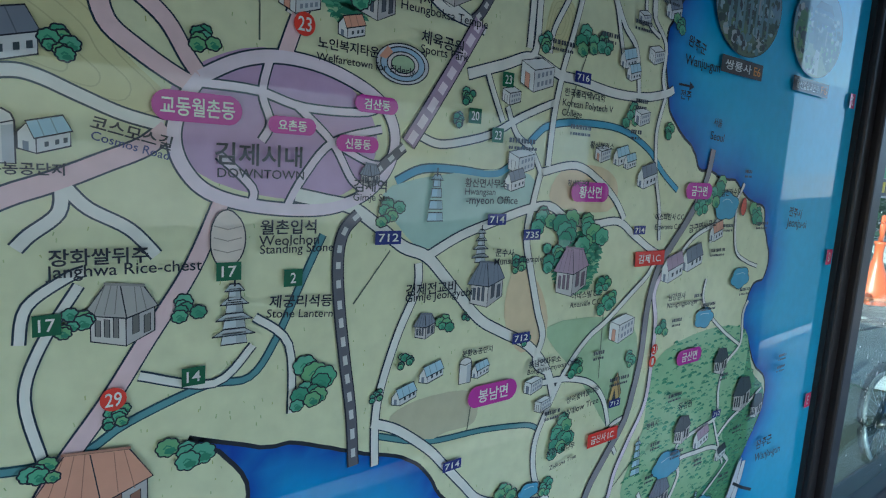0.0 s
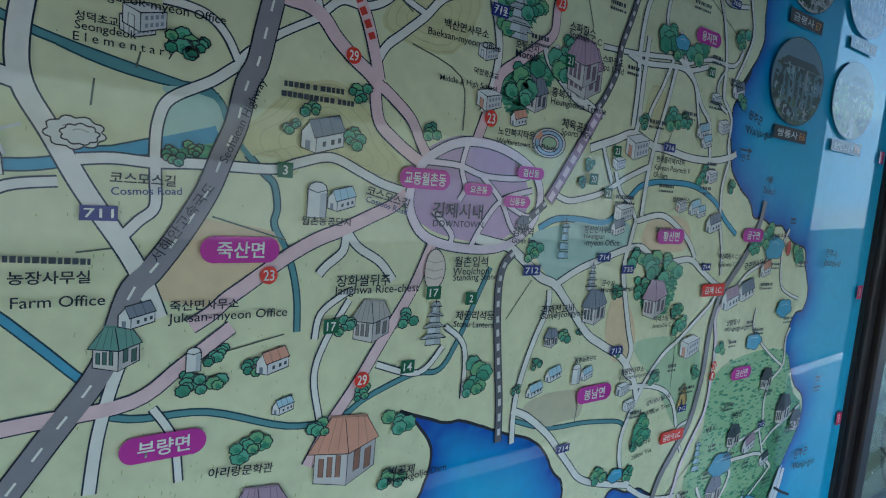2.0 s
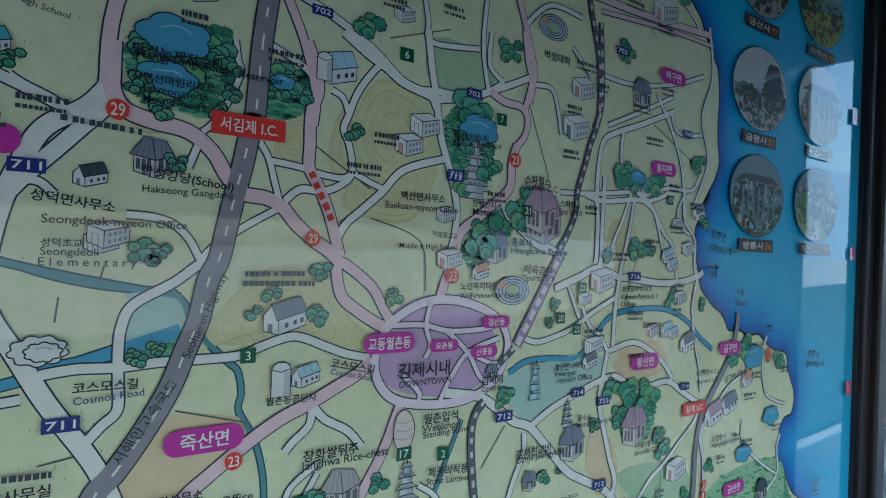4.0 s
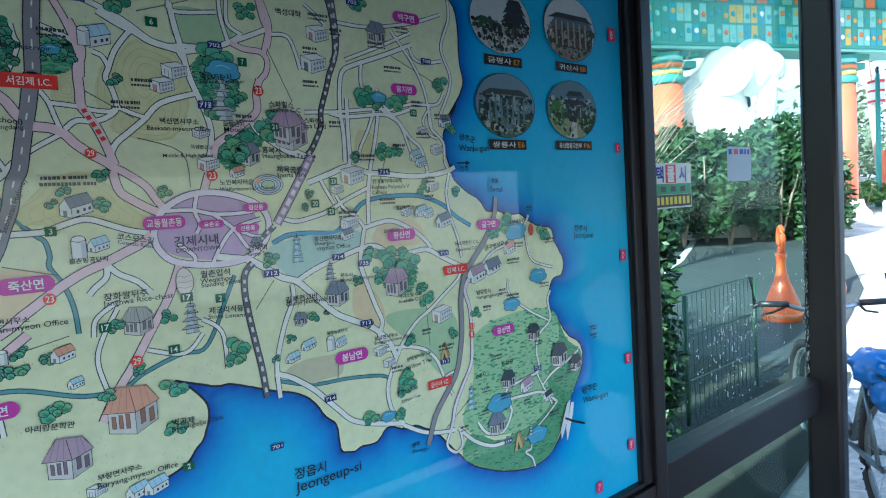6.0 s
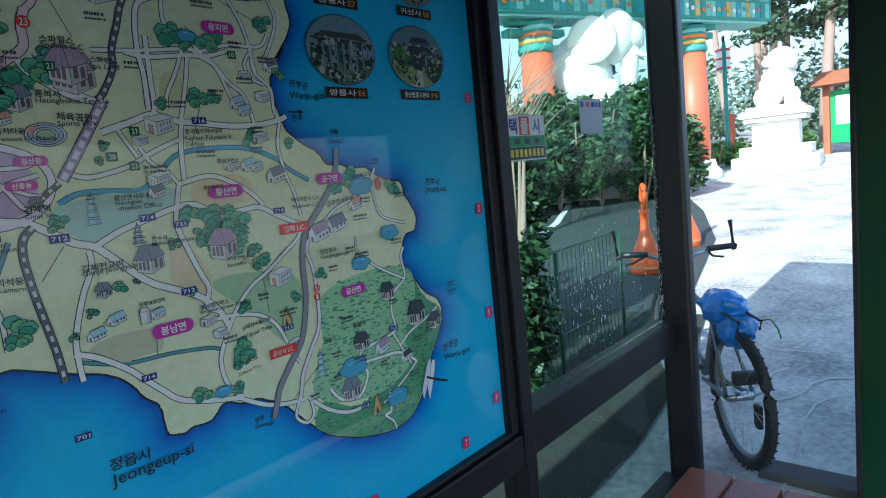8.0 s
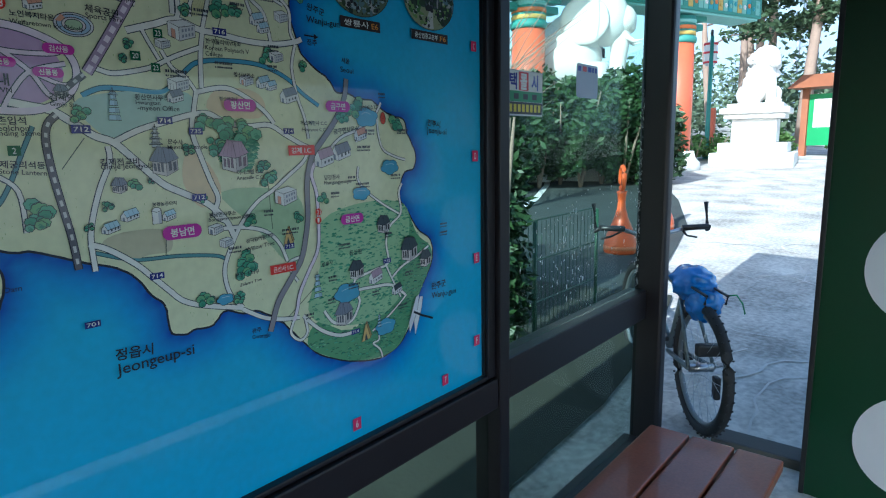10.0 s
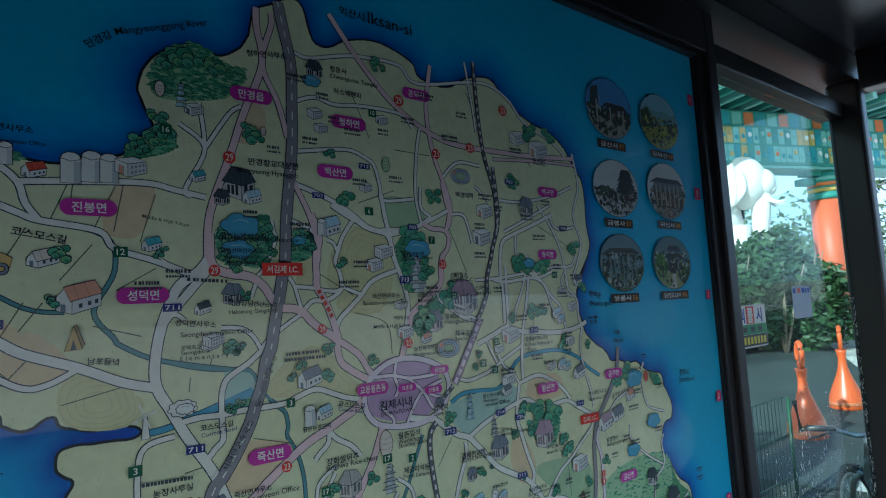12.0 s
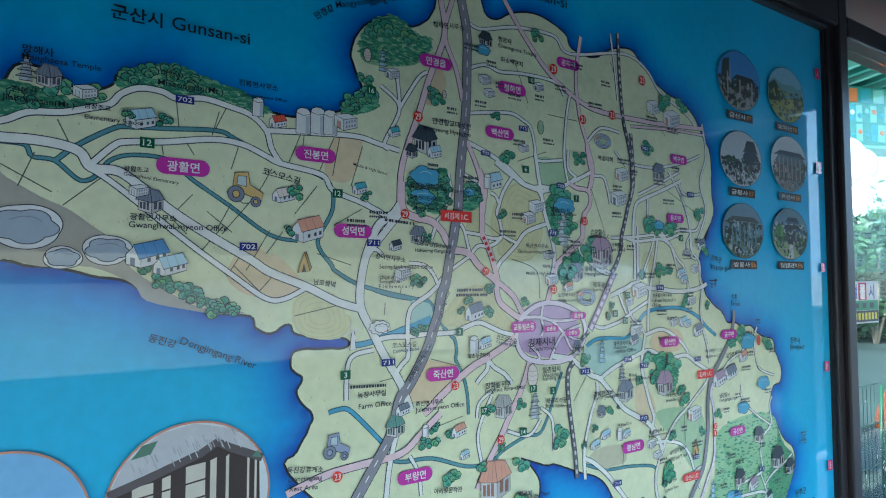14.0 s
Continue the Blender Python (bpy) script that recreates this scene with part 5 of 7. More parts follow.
dashes([(-1404, 2343), (-1396, 2301), (-1383, 2237), (-1383, 2170), (-1386, 2081), (-1399, 1969), (-1404, 1891), (-1407, 1883), (-1413, 1847), (-1421, 1810), (-1427, 1780), (-1433, 1750), (-1442, 1730), (-1449, 1695), (-1460, 1666), (-1470, 1638), (-1484, 1611), (-1500, 1585), (-1515, 1564), (-1530, 1545), (-1548, 1486), (-1586, 1429), (-1622, 1376)], 2, 9, 14, WHITE)
road([(-503, 1675), (-512, 1631), (-542, 1581), (-585, 1534), (-611, 1505), (-628, 1451), (-631, 1378), (-640, 1330), (-655, 1283), (-688, 1242), (-721, 1201), (-739, 1157), (-745, 1142)], 12, GREY)
road([(-909, 2103), (-904, 2050), (-901, 1996), (-908, 1960), (-923, 1926)], 9, RAIL)
dashes([(-909, 2103), (-904, 2050), (-901, 1996), (-908, 1960), (-923, 1926)], 4.6, 6, 8, (0.62, 0.62, 0.62))
road([(-923, 1926), (-932, 1897), (-946, 1857), (-949, 1826), (-969, 1787), (-982, 1773)], 9, RAIL)
dashes([(-923, 1926), (-932, 1897), (-946, 1857), (-949, 1826), (-969, 1787), (-982, 1773)], 4.6, 6, 8, (0.62, 0.62, 0.62))
road([(-1057, 1645), (-1075, 1630), (-1090, 1616)], 9, RAIL)
dashes([(-1057, 1645), (-1075, 1630), (-1090, 1616)], 4.6, 6, 8, (0.62, 0.62, 0.62))
road([(-1103, 1581), (-1117, 1566), (-1122, 1541), (-1119, 1498), (-1111, 1444), (-1102, 1389), (-1097, 1335)], 10, RAIL)
dashes([(-1103, 1581), (-1117, 1566), (-1122, 1541), (-1119, 1498), (-1111, 1444), (-1102, 1389), (-1097, 1335)], 4.6, 6, 8, (0.62, 0.62, 0.62))
road([(-949, 2334), (-945, 2231), (-934, 2130), (-910, 2049), (-906, 1976), (-915, 1949)], 9, RAIL)
dashes([(-949, 2334), (-945, 2231), (-934, 2130), (-910, 2049), (-906, 1976), (-915, 1949)], 4.6, 6, 8, (0.62, 0.62, 0.62))
road([(-973, 1773), (-988, 1748), (-1011, 1711), (-1034, 1675), (-1052, 1648)], 15, STATION)
dashes([(-973, 1773), (-988, 1748), (-1011, 1711), (-1034, 1675), (-1052, 1648)], 8, 11, 5, LILAC)

dashes([(-1345, 1841), (-1337, 1825), (-1328, 1809), (-1318, 1788)], 7, 6, 4, (0.62, 0.06, 0.04))

# drawn buildings, trees and ponds
icon("tree", -1974, 1802, 26)
icon("tree", -1956, 1785, 26)
icon("tree", -1939, 1770, 26)
icon("tree", -1920, 1755, 26)
icon("tree", -1903, 1744, 26)
icon("tree", -1883, 1730, 26)
icon("tree", -1864, 1721, 26)
icon("tree", -1843, 1716, 26)
icon("tree", -1822, 1711, 26)
icon("tree", -1506, 1900, 24)
icon("tree", -1489, 1881, 24)
icon("tree", -1429, 1928, 24)
icon("tree", -1430, 1905, 24)
icon("tree", -1442, 1886, 24)
icon("tree", -1461, 1915, 24)
icon("tree", -1382, 1914, 24)
icon("tree", -1354, 1914, 24)
icon("tree", -1497, 1757, 21)
icon("tree", -1485, 1755, 21)
icon("school", -1525, 1769, 32)
icon("tree", -1397, 1699, 19)
icon("house", -1367, 1697, 44, SLATE)
icon("tree", -1330, 1695, 27)
icon("tree", -1332, 1738, 27)
icon("tree", -1381, 1716, 21)
icon("silo", -1369, 1633, 25)
icon("house", -1343, 1636, 30, BLUEPALE)
icon("cloud", -1568, 1673, 25)
icon("tree", -1500, 1663, 21)
icon("tree", -1483, 1669, 17)
icon("hall", -1539, 1503, 40, GREENROOF)
icon("house", -1524, 1529, 28, SLATE)
icon("tree", -1458, 1487, 24)
icon("tree", -1478, 1464, 28)
icon("silo", -1477, 1485, 16)
icon("tree", -1421, 1471, 25)
icon("house", -1404, 1477, 32, CLAY)
icon("house", -1391, 1430, 22, BLUEPALE)
icon("tree", -1426, 1393, 31)
icon("tree", -1462, 1459, 28)
icon("stone", -1222, 1562, 31, CREAM)
icon("lantern", -1216, 1501, 37)
icon("hall", -1298, 1511, 49, THATCH)
icon("tree", -1327, 1505, 25)
icon("tree", -1250, 1507, 28)
icon("tree", -1149, 1432, 53)
icon("tree", -1303, 1430, 23)
icon("hall", -1410, 1322, 67, MAUVE)
icon("school", -1378, 1257, 28)
icon("house", -1322, 1239, 35, BLUEPALE)
icon("house", -1294, 1239, 37, BLUEPALE)
icon("tree", -1421, 1388, 38)
icon("tree", -1255, 1319, 39)
icon("hall", -1319, 1374, 82, CLAY)
icon("tree", -1255, 1386, 44)
icon("tree", -1354, 1397, 30)
icon("tree", -1238, 1712, 25)
icon("hall", -1095, 1777, 45, SLATE)
icon("tree", -1110, 1791, 53)
icon("tree", -1125, 1769, 43)
icon("hall", -1012, 1820, 72, MAUVE)
icon("tree", -1040, 1836, 39)
icon("house", -1118, 1744, 26, CLAY)
icon("school", -1166, 1757, 36)
icon("school", -1174, 1809, 28)
icon("pagoda", -1132, 1867, 51)
icon("tree", -1151, 1847, 41)
icon("tree", -1111, 1874, 44)
icon("oval", -1064, 1719, 58)
icon("tower", -1017, 1598, 34)
icon("tree", -1070, 1582, 32)
icon("stn", -1093, 1618, 22)
icon("pagoda", -952, 1547, 26)
icon("hall", -940, 1507, 53, SLATE)
icon("tree", -895, 1523, 26)
icon("hall", -1021, 1468, 28, SLATE)
icon("shed", -1042, 1400, 30, BLUEPALE)
icon("shed", -1009, 1418, 31, BLUEPALE)
icon("tree", -1042, 1433, 21)
icon("tree", -994, 1464, 27)
icon("tree", -966, 1470, 14)
icon("silo", -963, 1410, 21)
icon("house", -941, 1409, 25, BLUEPALE)
icon("tree", -1147, 1416, 36)
icon("tree", -1076, 1402, 16)
icon("school", -887, 1732, 51)
icon("tree", -807, 1778, 46)
icon("tree", -878, 1767, 31)
icon("tree", -778, 1781, 35)
icon("school", -924, 1706, 27)
icon("tree", -981, 1699, 20)
icon("tree", -992, 1675, 18)
icon("school", -902, 1638, 40)
icon("house", -910, 1619, 30, SLATE)
icon("tree", -858, 1572, 43)
icon("tree", -814, 1559, 57)
icon("tree", -767, 1556, 61)
icon("hall", -802, 1513, 64, MAUVE)
icon("tree", -835, 1528, 45)
icon("school", -762, 1654, 30)
icon("house", -725, 1655, 32, BLUEPALE)
icon("house", -706, 1649, 26, BLUEPALE)
icon("house", -665, 1632, 42, SLATE)
icon("tree", -713, 1705, 38)
icon("school", -690, 1705, 33)
icon("tree", -773, 1884, 59)
icon("tree", -823, 1881, 44)
icon("house", -731, 1774, 32, BLUEPALE)
icon("house", -718, 1759, 28, BLUEPALE)
icon("school", -707, 1825, 26)
icon("house", -646, 1849, 35, SLATE)
icon("tree", -634, 1828, 35)
icon("school", -672, 1785, 34)
icon("tree", -620, 1691, 29)
icon("pond", -446, 1591, 71)
icon("tree", -487, 1612, 59)
icon("tree", -522, 1593, 41)
icon("stone", -391, 1590, 19, REDC)
icon("house", -467, 1553, 39, CLAY)
icon("shed", -529, 1518, 57, SLATE)
icon("house", -579, 1503, 54, MAUVE)
icon("tree", -344, 1575, 49)
icon("pond", -373, 1472, 58)
icon("tree", -726, 1463, 39)
icon("school", -687, 1423, 55)
icon("tree", -736, 1487, 32)
icon("tree", -588, 1410, 34)
icon("pond", -471, 1414, 53)
icon("tree", -652, 1375, 31)
icon("hut", -688, 1339, 33, OCHRED)
icon("school", -852, 1372, 31)
icon("school", -832, 1344, 29)
icon("tree", -788, 1301, 55)
icon("tree", -796, 1280, 48)
icon("tree", -773, 1378, 37)
icon("hall", -401, 1335, 47, DARK)
icon("hall", -497, 1236, 49, DARK)
icon("hall", -310, 1261, 67, DARK)
icon("hall", -247, 1226, 49, DARK)
icon("house", -435, 1208, 46, MAUVE)
icon("pond", -528, 1182, 76)
icon("hall", -541, 1138, 58, SLATE)
icon("tower", -615, 1217, 39)
icon("house", -360, 1161, 36, DARK)
icon("pond", -405, 1070, 68)
icon("hut", -475, 1074, 40, OCHRED)
icon("tower", -427, 1091, 23)
icon("pond", -844, 1233, 35)
icon("tree", -883, 1240, 38)
icon("tree", -814, 1229, 30)
icon("tree", -873, 1432, 24)
icon("house", -1953, 1987, 39, BLUEPALE)
icon("tree", -1969, 1989, 18)
icon("tree", -1922, 1987, 23)
icon("tree", -1971, 2045, 29)
icon("tree", -1945, 2054, 33)
icon("tree", -1915, 2059, 34)
icon("tree", -1884, 2048, 32)
icon("tree", -2054, 2010, 38)
icon("tree", -2091, 1989, 36)
icon("tree", -2008, 2014, 27)
icon("pagoda", -2089, 2033, 24)
icon("hall", -2064, 2028, 32, SLATE)
icon("school", -2022, 2012, 29)
icon("silo", -1713, 2017, 31)
icon("silo", -1688, 2021, 32)
icon("silo", -1666, 2021, 30)
icon("school", -1638, 2025, 42)
icon("house", -1755, 2011, 28, REDC)
icon("silo", -1787, 2029, 22)
icon("tree", -1627, 2059, 42)
icon("tree", -1601, 2078, 38)
icon("tractor", -1803, 1898, 52)
icon("shed", -1744, 1896, 37, CREAM)
icon("tree", -1726, 1898, 29)
icon("house", -1703, 1841, 53, CLAY)
icon("tree", -1734, 1835, 23)
icon("hut", -1710, 1785, 28, OCHRED)
icon("hall", -1938, 1871, 37, SLATE)
icon("school", -1953, 1882, 25)
icon("shed", -1940, 1798, 55, BLUED)
icon("shed", -1910, 1782, 45, BLUEPALE)
icon("tree", -1954, 1786, 28)
icon("tree", -1917, 1750, 37)
icon("tree", -1878, 1737, 40)
icon("tree", -1846, 1715, 41)
icon("rock", -2085, 1826, 84)
icon("rock", -1990, 1798, 60)
icon("rock", -2042, 1786, 44)
icon("mill", -1622, 1662, 26)
icon("cloud", -1571, 1674, 39)
icon("tractor", -1648, 1482, 45)
icon("tree", -1581, 2201, 50)
icon("tree", -1548, 2203, 52)
icon("tree", -1519, 2199, 40)
icon("stone", -1598, 2150, 16, CREAM)
icon("school", -1548, 2126, 29)
icon("tower", -1567, 2146, 27)
icon("tree", -1602, 2103, 31)
icon("house", -1544, 2022, 24, TEALR)
icon("tree", -1610, 2070, 35)
icon("tree", -1593, 2082, 35)
icon("tree", -1627, 2055, 29)
icon("hall", -1479, 2018, 55, DARK)
icon("hall", -1508, 1992, 27, DARK)
icon("house", -1459, 1996, 31, BLUEPALE)
icon("tree", -1463, 2104, 31)
icon("stone", -1437, 2107, 10, CREAM)
icon("tree", -1453, 2095, 36)
icon("pond", -1479, 1947, 60)
icon("tree", -1503, 1927, 44)
icon("tree", -1443, 1939, 36)
icon("tree", -1474, 1900, 60)
icon("pond", -1484, 1909, 49)
icon("house", -1611, 1915, 27, TEALR)
icon("tree", -1598, 1902, 22)
icon("house", -1321, 1954, 45, BLUEPALE)
icon("silo", -1335, 1951, 21)
icon("tree", -1373, 1931, 34)
icon("pond", -1379, 1926, 25)
icon("tree", -1298, 1887, 26)
icon("hall", -1339, 2236, 35, DARK)
icon("pond", -1345, 2212, 34)
icon("tree", -1201, 2269, 39)
icon("school", -1340, 2153, 30)
icon("school", -1329, 2128, 27)
icon("school", -1198, 2163, 28)
icon("tree", -1314, 2083, 24)
icon("tree", -1283, 2003, 37)
icon("school", -1241, 2028, 27)
icon("stone", -1194, 2077, 19, SAGE)
icon("school", -1208, 1909, 40)
icon("school", -1229, 1884, 37)
icon("tree", -1137, 1939, 58)
icon("pond", -1128, 1916, 58)
icon("pagoda", -1133, 1871, 46)
icon("tree", -1154, 1893, 43)
icon("hall", -1019, 1829, 64, MAUVE)
icon("tree", -1054, 1813, 54)
icon("oval", -1005, 2072, 54)
icon("tree", -1080, 2023, 38)
icon("school", -942, 2001, 46)
icon("hall", -810, 2022, 47, SLATE)
icon("tree", -844, 2073, 43)
icon("school", -825, 2177, 50)
icon("school", -756, 2158, 63)
icon("tree", -783, 2197, 52)
icon("tree", -710, 2192, 54)
icon("tree", -852, 1889, 56)
icon("pond", -814, 1890, 35)
icon("tree", -654, 1925, 40)
icon("school", -955, 1944, 52)
icon("house", -1540, 1819, 25, DARK)
icon("hall", -1493, 1840, 36, SLATE)
icon("tree", -1474, 1835, 20)
icon("school", -1530, 1762, 26)
icon("tree", -1498, 1755, 28)
icon("hut", -1710, 1786, 21, OCHRED)
icon("house", -1703, 1841, 43, CLAY)

# name plates and route shields
plate("oval", -1440, 1584, 72, "죽산면")
plate("oval", -1499, 1409, 72, "부량면")
plate("oval", -1245, 1662, 66, "교동월촌동")
plate("oval", -1170, 1655, 42, "요촌동")
plate("oval", -1090, 1680, 45, "검산동")
plate("oval", -1108, 1644, 43, "신풍동")
plate("oval", -781, 1607, 71, "황산면")
plate("oval", -919, 1376, 75, "봉남면")
plate("oval", -533, 1613, 71, "금구면")
plate("oval", -504, 1357, 71, "금산면")
plate("oval", -1691, 1963, 70, "진봉면")
plate("oval", -1623, 1840, 70, "성덕면")
plate("oval", -1895, 1922, 74, "광활면")
plate("oval", -1456, 2165, 72, "만경읍")
plate("oval", -1272, 2146, 73, "청하면")
plate("oval", -1304, 2051, 72, "백산면")
plate("oval", -1113, 2229, 68, "공덕면")
plate("oval", -733, 2059, 68, "백구면")
plate("oval", -750, 1910, 66, "용지면")
plate("blue", -1554, 1613, 27, "711")
plate("blue", -1505, 1247, 26, "711")
plate("blue", -1071, 1559, 29, "712")
plate("blue", -1163, 1855, 25, "712")
plate("blue", -881, 1436, 28, "712")
plate("blue", -973, 1303, 26, "714")
plate("blue", -1087, 1241, 25, "701")
plate("blue", -933, 1575, 27, "714")
plate("blue", -877, 1557, 27, "735")
plate("blue", -814, 1739, 28, "716")
plate("blue", -671, 1558, 26, "714")
plate("blue", -686, 1317, 25, "712")
plate("blue", -394, 1239, 27, "712")
plate("blue", -509, 1083, 26, "714")
plate("blue", -1799, 1808, 27, "702")
plate("blue", -1895, 2022, 26, "702")
plate("blue", -1584, 1821, 26, "711")
plate("blue", -1340, 2006, 23, "702")
plate("blue", -1243, 2068, 24, "712")
plate("blue", -1139, 1958, 24, "702")
plate("blue", -1162, 1858, 24, "712")
plate("blue", -862, 2072, 27, "702")
plate("blue", -688, 1974, 27, "708")
plate("green", -1403, 1659, 15, "3")
plate("green", -1345, 1506, 17, "17")
plate("green", -1248, 1453, 18, "14")
plate("green", -1221, 1536, 20, "17")
plate("green", -1166, 1527, 17, "2")
plate("green", -974, 1681, 17, "20")
plate("green", -1043, 1823, 16, "21")
plate("green", -932, 1722, 16, "23")
plate("green", -941, 1664, 16, "23")
plate("green", -730, 1862, 17, "10")
plate("green", -1944, 1952, 19, "12")
plate("green", -1652, 1902, 18, "12")
plate("green", -1635, 1598, 18, "3")
plate("green", -1590, 2088, 17, "16")
plate("green", -1220, 2173, 17, "10")
plate("green", -1237, 1984, 18, "6")
plate("green", -1093, 1934, 16, "7")
plate("green", -1242, 1253, 18, "2")
plate("green", -1514, 1325, 16, "2")
plate("circle", -1413, 1560, 17, "23")
plate("circle", -1305, 1445, 18, "29")
plate("circle", -1341, 1774, 16, "29")
plate("circle", -1162, 1737, 19, "23")
plate("circle", -1495, 2056, 20, "29")
plate("circle", -1522, 1875, 18, "29")
plate("circle", -1157, 2209, 23, "29")
plate("circle", -975, 2136, 22, "23")
plate("circle", -1070, 2112, 21, "21")
plate("circle", -868, 2236, 24, "23")
plate("circle", -1648, 1433, 18, "23")
plate("circle", -603, 1382, 16, "21")
plate("circle", -605, 1364, 17, "1")
plate("circle", -1068, 1886, 19, "23")
plate("red", -1410, 1877, 71, "서김제 I.C.")
plate("red", -640, 1518, 69, "김제 I.C.")
plate("red", -705, 1272, 65, "금산사 I.C.")
plate("row", -21, 1796, 24, "C")
plate("row", -18, 1490, 27, "D")
plate("row", -15, 1188, 27, "E")
plate("row", -17, 931, 28, "F")
plate("row", -172, 853, 27, "7")
plate("row", -517, 848, 27, "6")
plate("row", -29, 2109, 32, "B")
plate("row", -19, 2411, 30, "A")

# captions
caption(-1233, 1630, -1161, 1629, "김제시내")
caption(-1231, 1615, -1159, 1614, "DOWNTOWN")
caption(-1343, 1554, -1280, 1551, "장화쌀뒤주")
caption(-1345, 1542, -1242, 1541, "Janghwa Rice-chest")
caption(-1196, 1572, -1146, 1570, "월촌입석")
caption(-1197, 1561, -1143, 1559, "Weolchon")
caption(-1196, 1553, -1129, 1550, "Standing Stone")
caption(-1187, 1508, -1128, 1504, "제궁리석등")
caption(-1189, 1498, -1127, 1492, "Stone Lantern")
caption(-1499, 1536, -1440, 1534, "죽산면사무소")
caption(-1500, 1524, -1393, 1522, "Juksan-myeon Office")
caption(-1547, 1641, -1498, 1643, "코스모스길")
caption(-1546, 1631, -1493, 1634, "Cosmos Road")
caption(-1316, 1646, -1264, 1634, "코스모스길")
caption(-1316, 1637, -1266, 1625, "Cosmos Road")
caption(-1409, 1737, -1349, 1738, "###")
caption(-1411, 1728, -1336, 1728, "###")
caption(-1573, 1761, -1544, 1761, "성덕초교")
caption(-1573, 1753, -1531, 1753, "Seongdeok")
caption(-1574, 1744, -1503, 1745, "E l e m e n t a r y")
caption(-1573, 1777, -1463, 1781, "Seongdeok-myeon Office")
caption(-1384, 1613, -1332, 1612, "월촌농공단지")
caption(-1262, 1333, -1227, 1329, "벽골제")
caption(-1263, 1321, -1180, 1319, "Byeokgolje Dam")
caption(-1460, 1375, -1398, 1368, "아리랑문학관")
caption(-1238, 1828, -1177, 1826, "백산면사무소")
caption(-1258, 1813, -1158, 1815, "Baeksan-myeon Office")
caption(-1136, 1826, -1099, 1825, "모텔단지")
caption(-1135, 1816, -1099, 1816, "Motels")
caption(-1193, 1786, -1157, 1784, "덕암중고교")
caption(-1238, 1770, -1158, 1770, "Middle & High School")
caption(-1070, 1782, -1034, 1780, "흥복사")
caption(-1070, 1771, -966, 1768, "Heungboksa Temple")
caption(-1150, 1724, -1091, 1726, "노인복지타운")
caption(-1151, 1713, -1051, 1712, "Welfaretown for Elderly")
caption(-1046, 1747, -995, 1744, "체육공원")
caption(-1046, 1735, -988, 1734, "Sports Park")
caption(-1111, 1607, -1076, 1608, "김제역")
caption(-1111, 1596, -1070, 1596, "Gimje Stn.")
caption(-1051, 1864, -1003, 1864, "스파힐스")
caption(-1050, 1853, -990, 1854, "Spahills C.C")
caption(-984, 1838, -942, 1836, "스파랜드")
caption(-986, 1826, -940, 1825, "Spa Land")
caption(-1048, 1506, -985, 1506, "김제전교비")
caption(-1048, 1495, -962, 1499, "Gimje Jeongyobi")
caption(-932, 1539, -904, 1537, "문수사")
caption(-933, 1527, -857, 1528, "Munsusa Temple")
caption(-982, 1613, -923, 1614, "황산면사무소")
caption(-981, 1604, -939, 1603, "Hwangsan")
caption(-979, 1595, -905, 1594, "-myeon Office")
caption(-844, 1720, -771, 1720, "한국폴리텍V대학")
caption(-846, 1707, -754, 1707, "Korean Polytech V")
caption(-846, 1696, -811, 1696, "College")
caption(-970, 1431, -926, 1429, "봉황농공단지")
caption(-865, 1401, -808, 1400, "봉남면사무소")
caption(-866, 1392, -770, 1389, "Bongnam-myeon Office")
caption(-799, 1479, -740, 1478, "아네스빌 C.C")
caption(-801, 1467, -741, 1467, "Anesville C.C")
caption(-639, 1575, -568, 1576, "에스페란사 C.C")
caption(-637, 1561, -573, 1560, "Esperansa C.C")
caption(-607, 1816, -561, 1808, "완주군")
caption(-610, 1789, -519, 1787, "Wanju-gun")
caption(-518, 1715, -494, 1713, "서울")
caption(-522, 1695, -483, 1693, "Seoul")
caption(-228, 1583, -176, 1577, "전주시")
caption(-232, 1561, -150, 1556, "Jeonju-si")
caption(-226, 1141, -164, 1140, "완주군")
caption(-226, 1112, -118, 1106, "Wanju-gun")
caption(-1058, 1179, -993, 1174, "정읍시")
caption(-1059, 1147, -917, 1152, "Jeongeup-si")
caption(-791, 1154, -769, 1155, "광주")
caption(-792, 1141, -749, 1136, "Gwangju")
caption(-612, 1744, -585, 1743, "전주")
caption(-583, 1457, -538, 1457, "남강정사")
caption(-584, 1444, -503, 1444, "Namgangjeongsa")
caption(-819, 1276, -765, 1276, "동령느티나무")
caption(-811, 1255, -760, 1259, "Zelkova Tree")
caption(-790, 1341, -725, 1346, "성덕왕버들나무")
caption(-792, 1324, -724, 1330, "Willow Tree")
caption(-602, 1262, -570, 1264, "쌍룡사")
caption(-519, 1277, -480, 1276, "동심원")
caption(-470, 1611, -413, 1615, "금천저수지")
caption(-550, 1557, -474, 1566, "금구면사무소")
caption(-791, 1663, -745, 1665, "황산보건소")
caption(-825, 1618, -787, 1617, "황산지구대")
caption(-1376, 1277, -1313, 1275, "부량면사무소")
caption(-1377, 1264, -1259, 1259, "Buryang-myeon Office")
caption(-1994, 2133, -1928, 2132, "군산시")
caption(-1915, 2134, -1802, 2133, "Gunsan-si")
caption(-2094, 2058, -2059, 2058, "망해사")
caption(-2094, 2046, -2004, 2047, "Manghaesa Temple")
caption(-1928, 2057, -1898, 2054, "미성산")
caption(-1932, 2042, -1841, 2040, "Miseongsan(Mt.)")
caption(-1818, 2062, -1756, 2063, "진봉면사무소")
caption(-1813, 2045, -1742, 2043, "Jinbong-myeon Office")
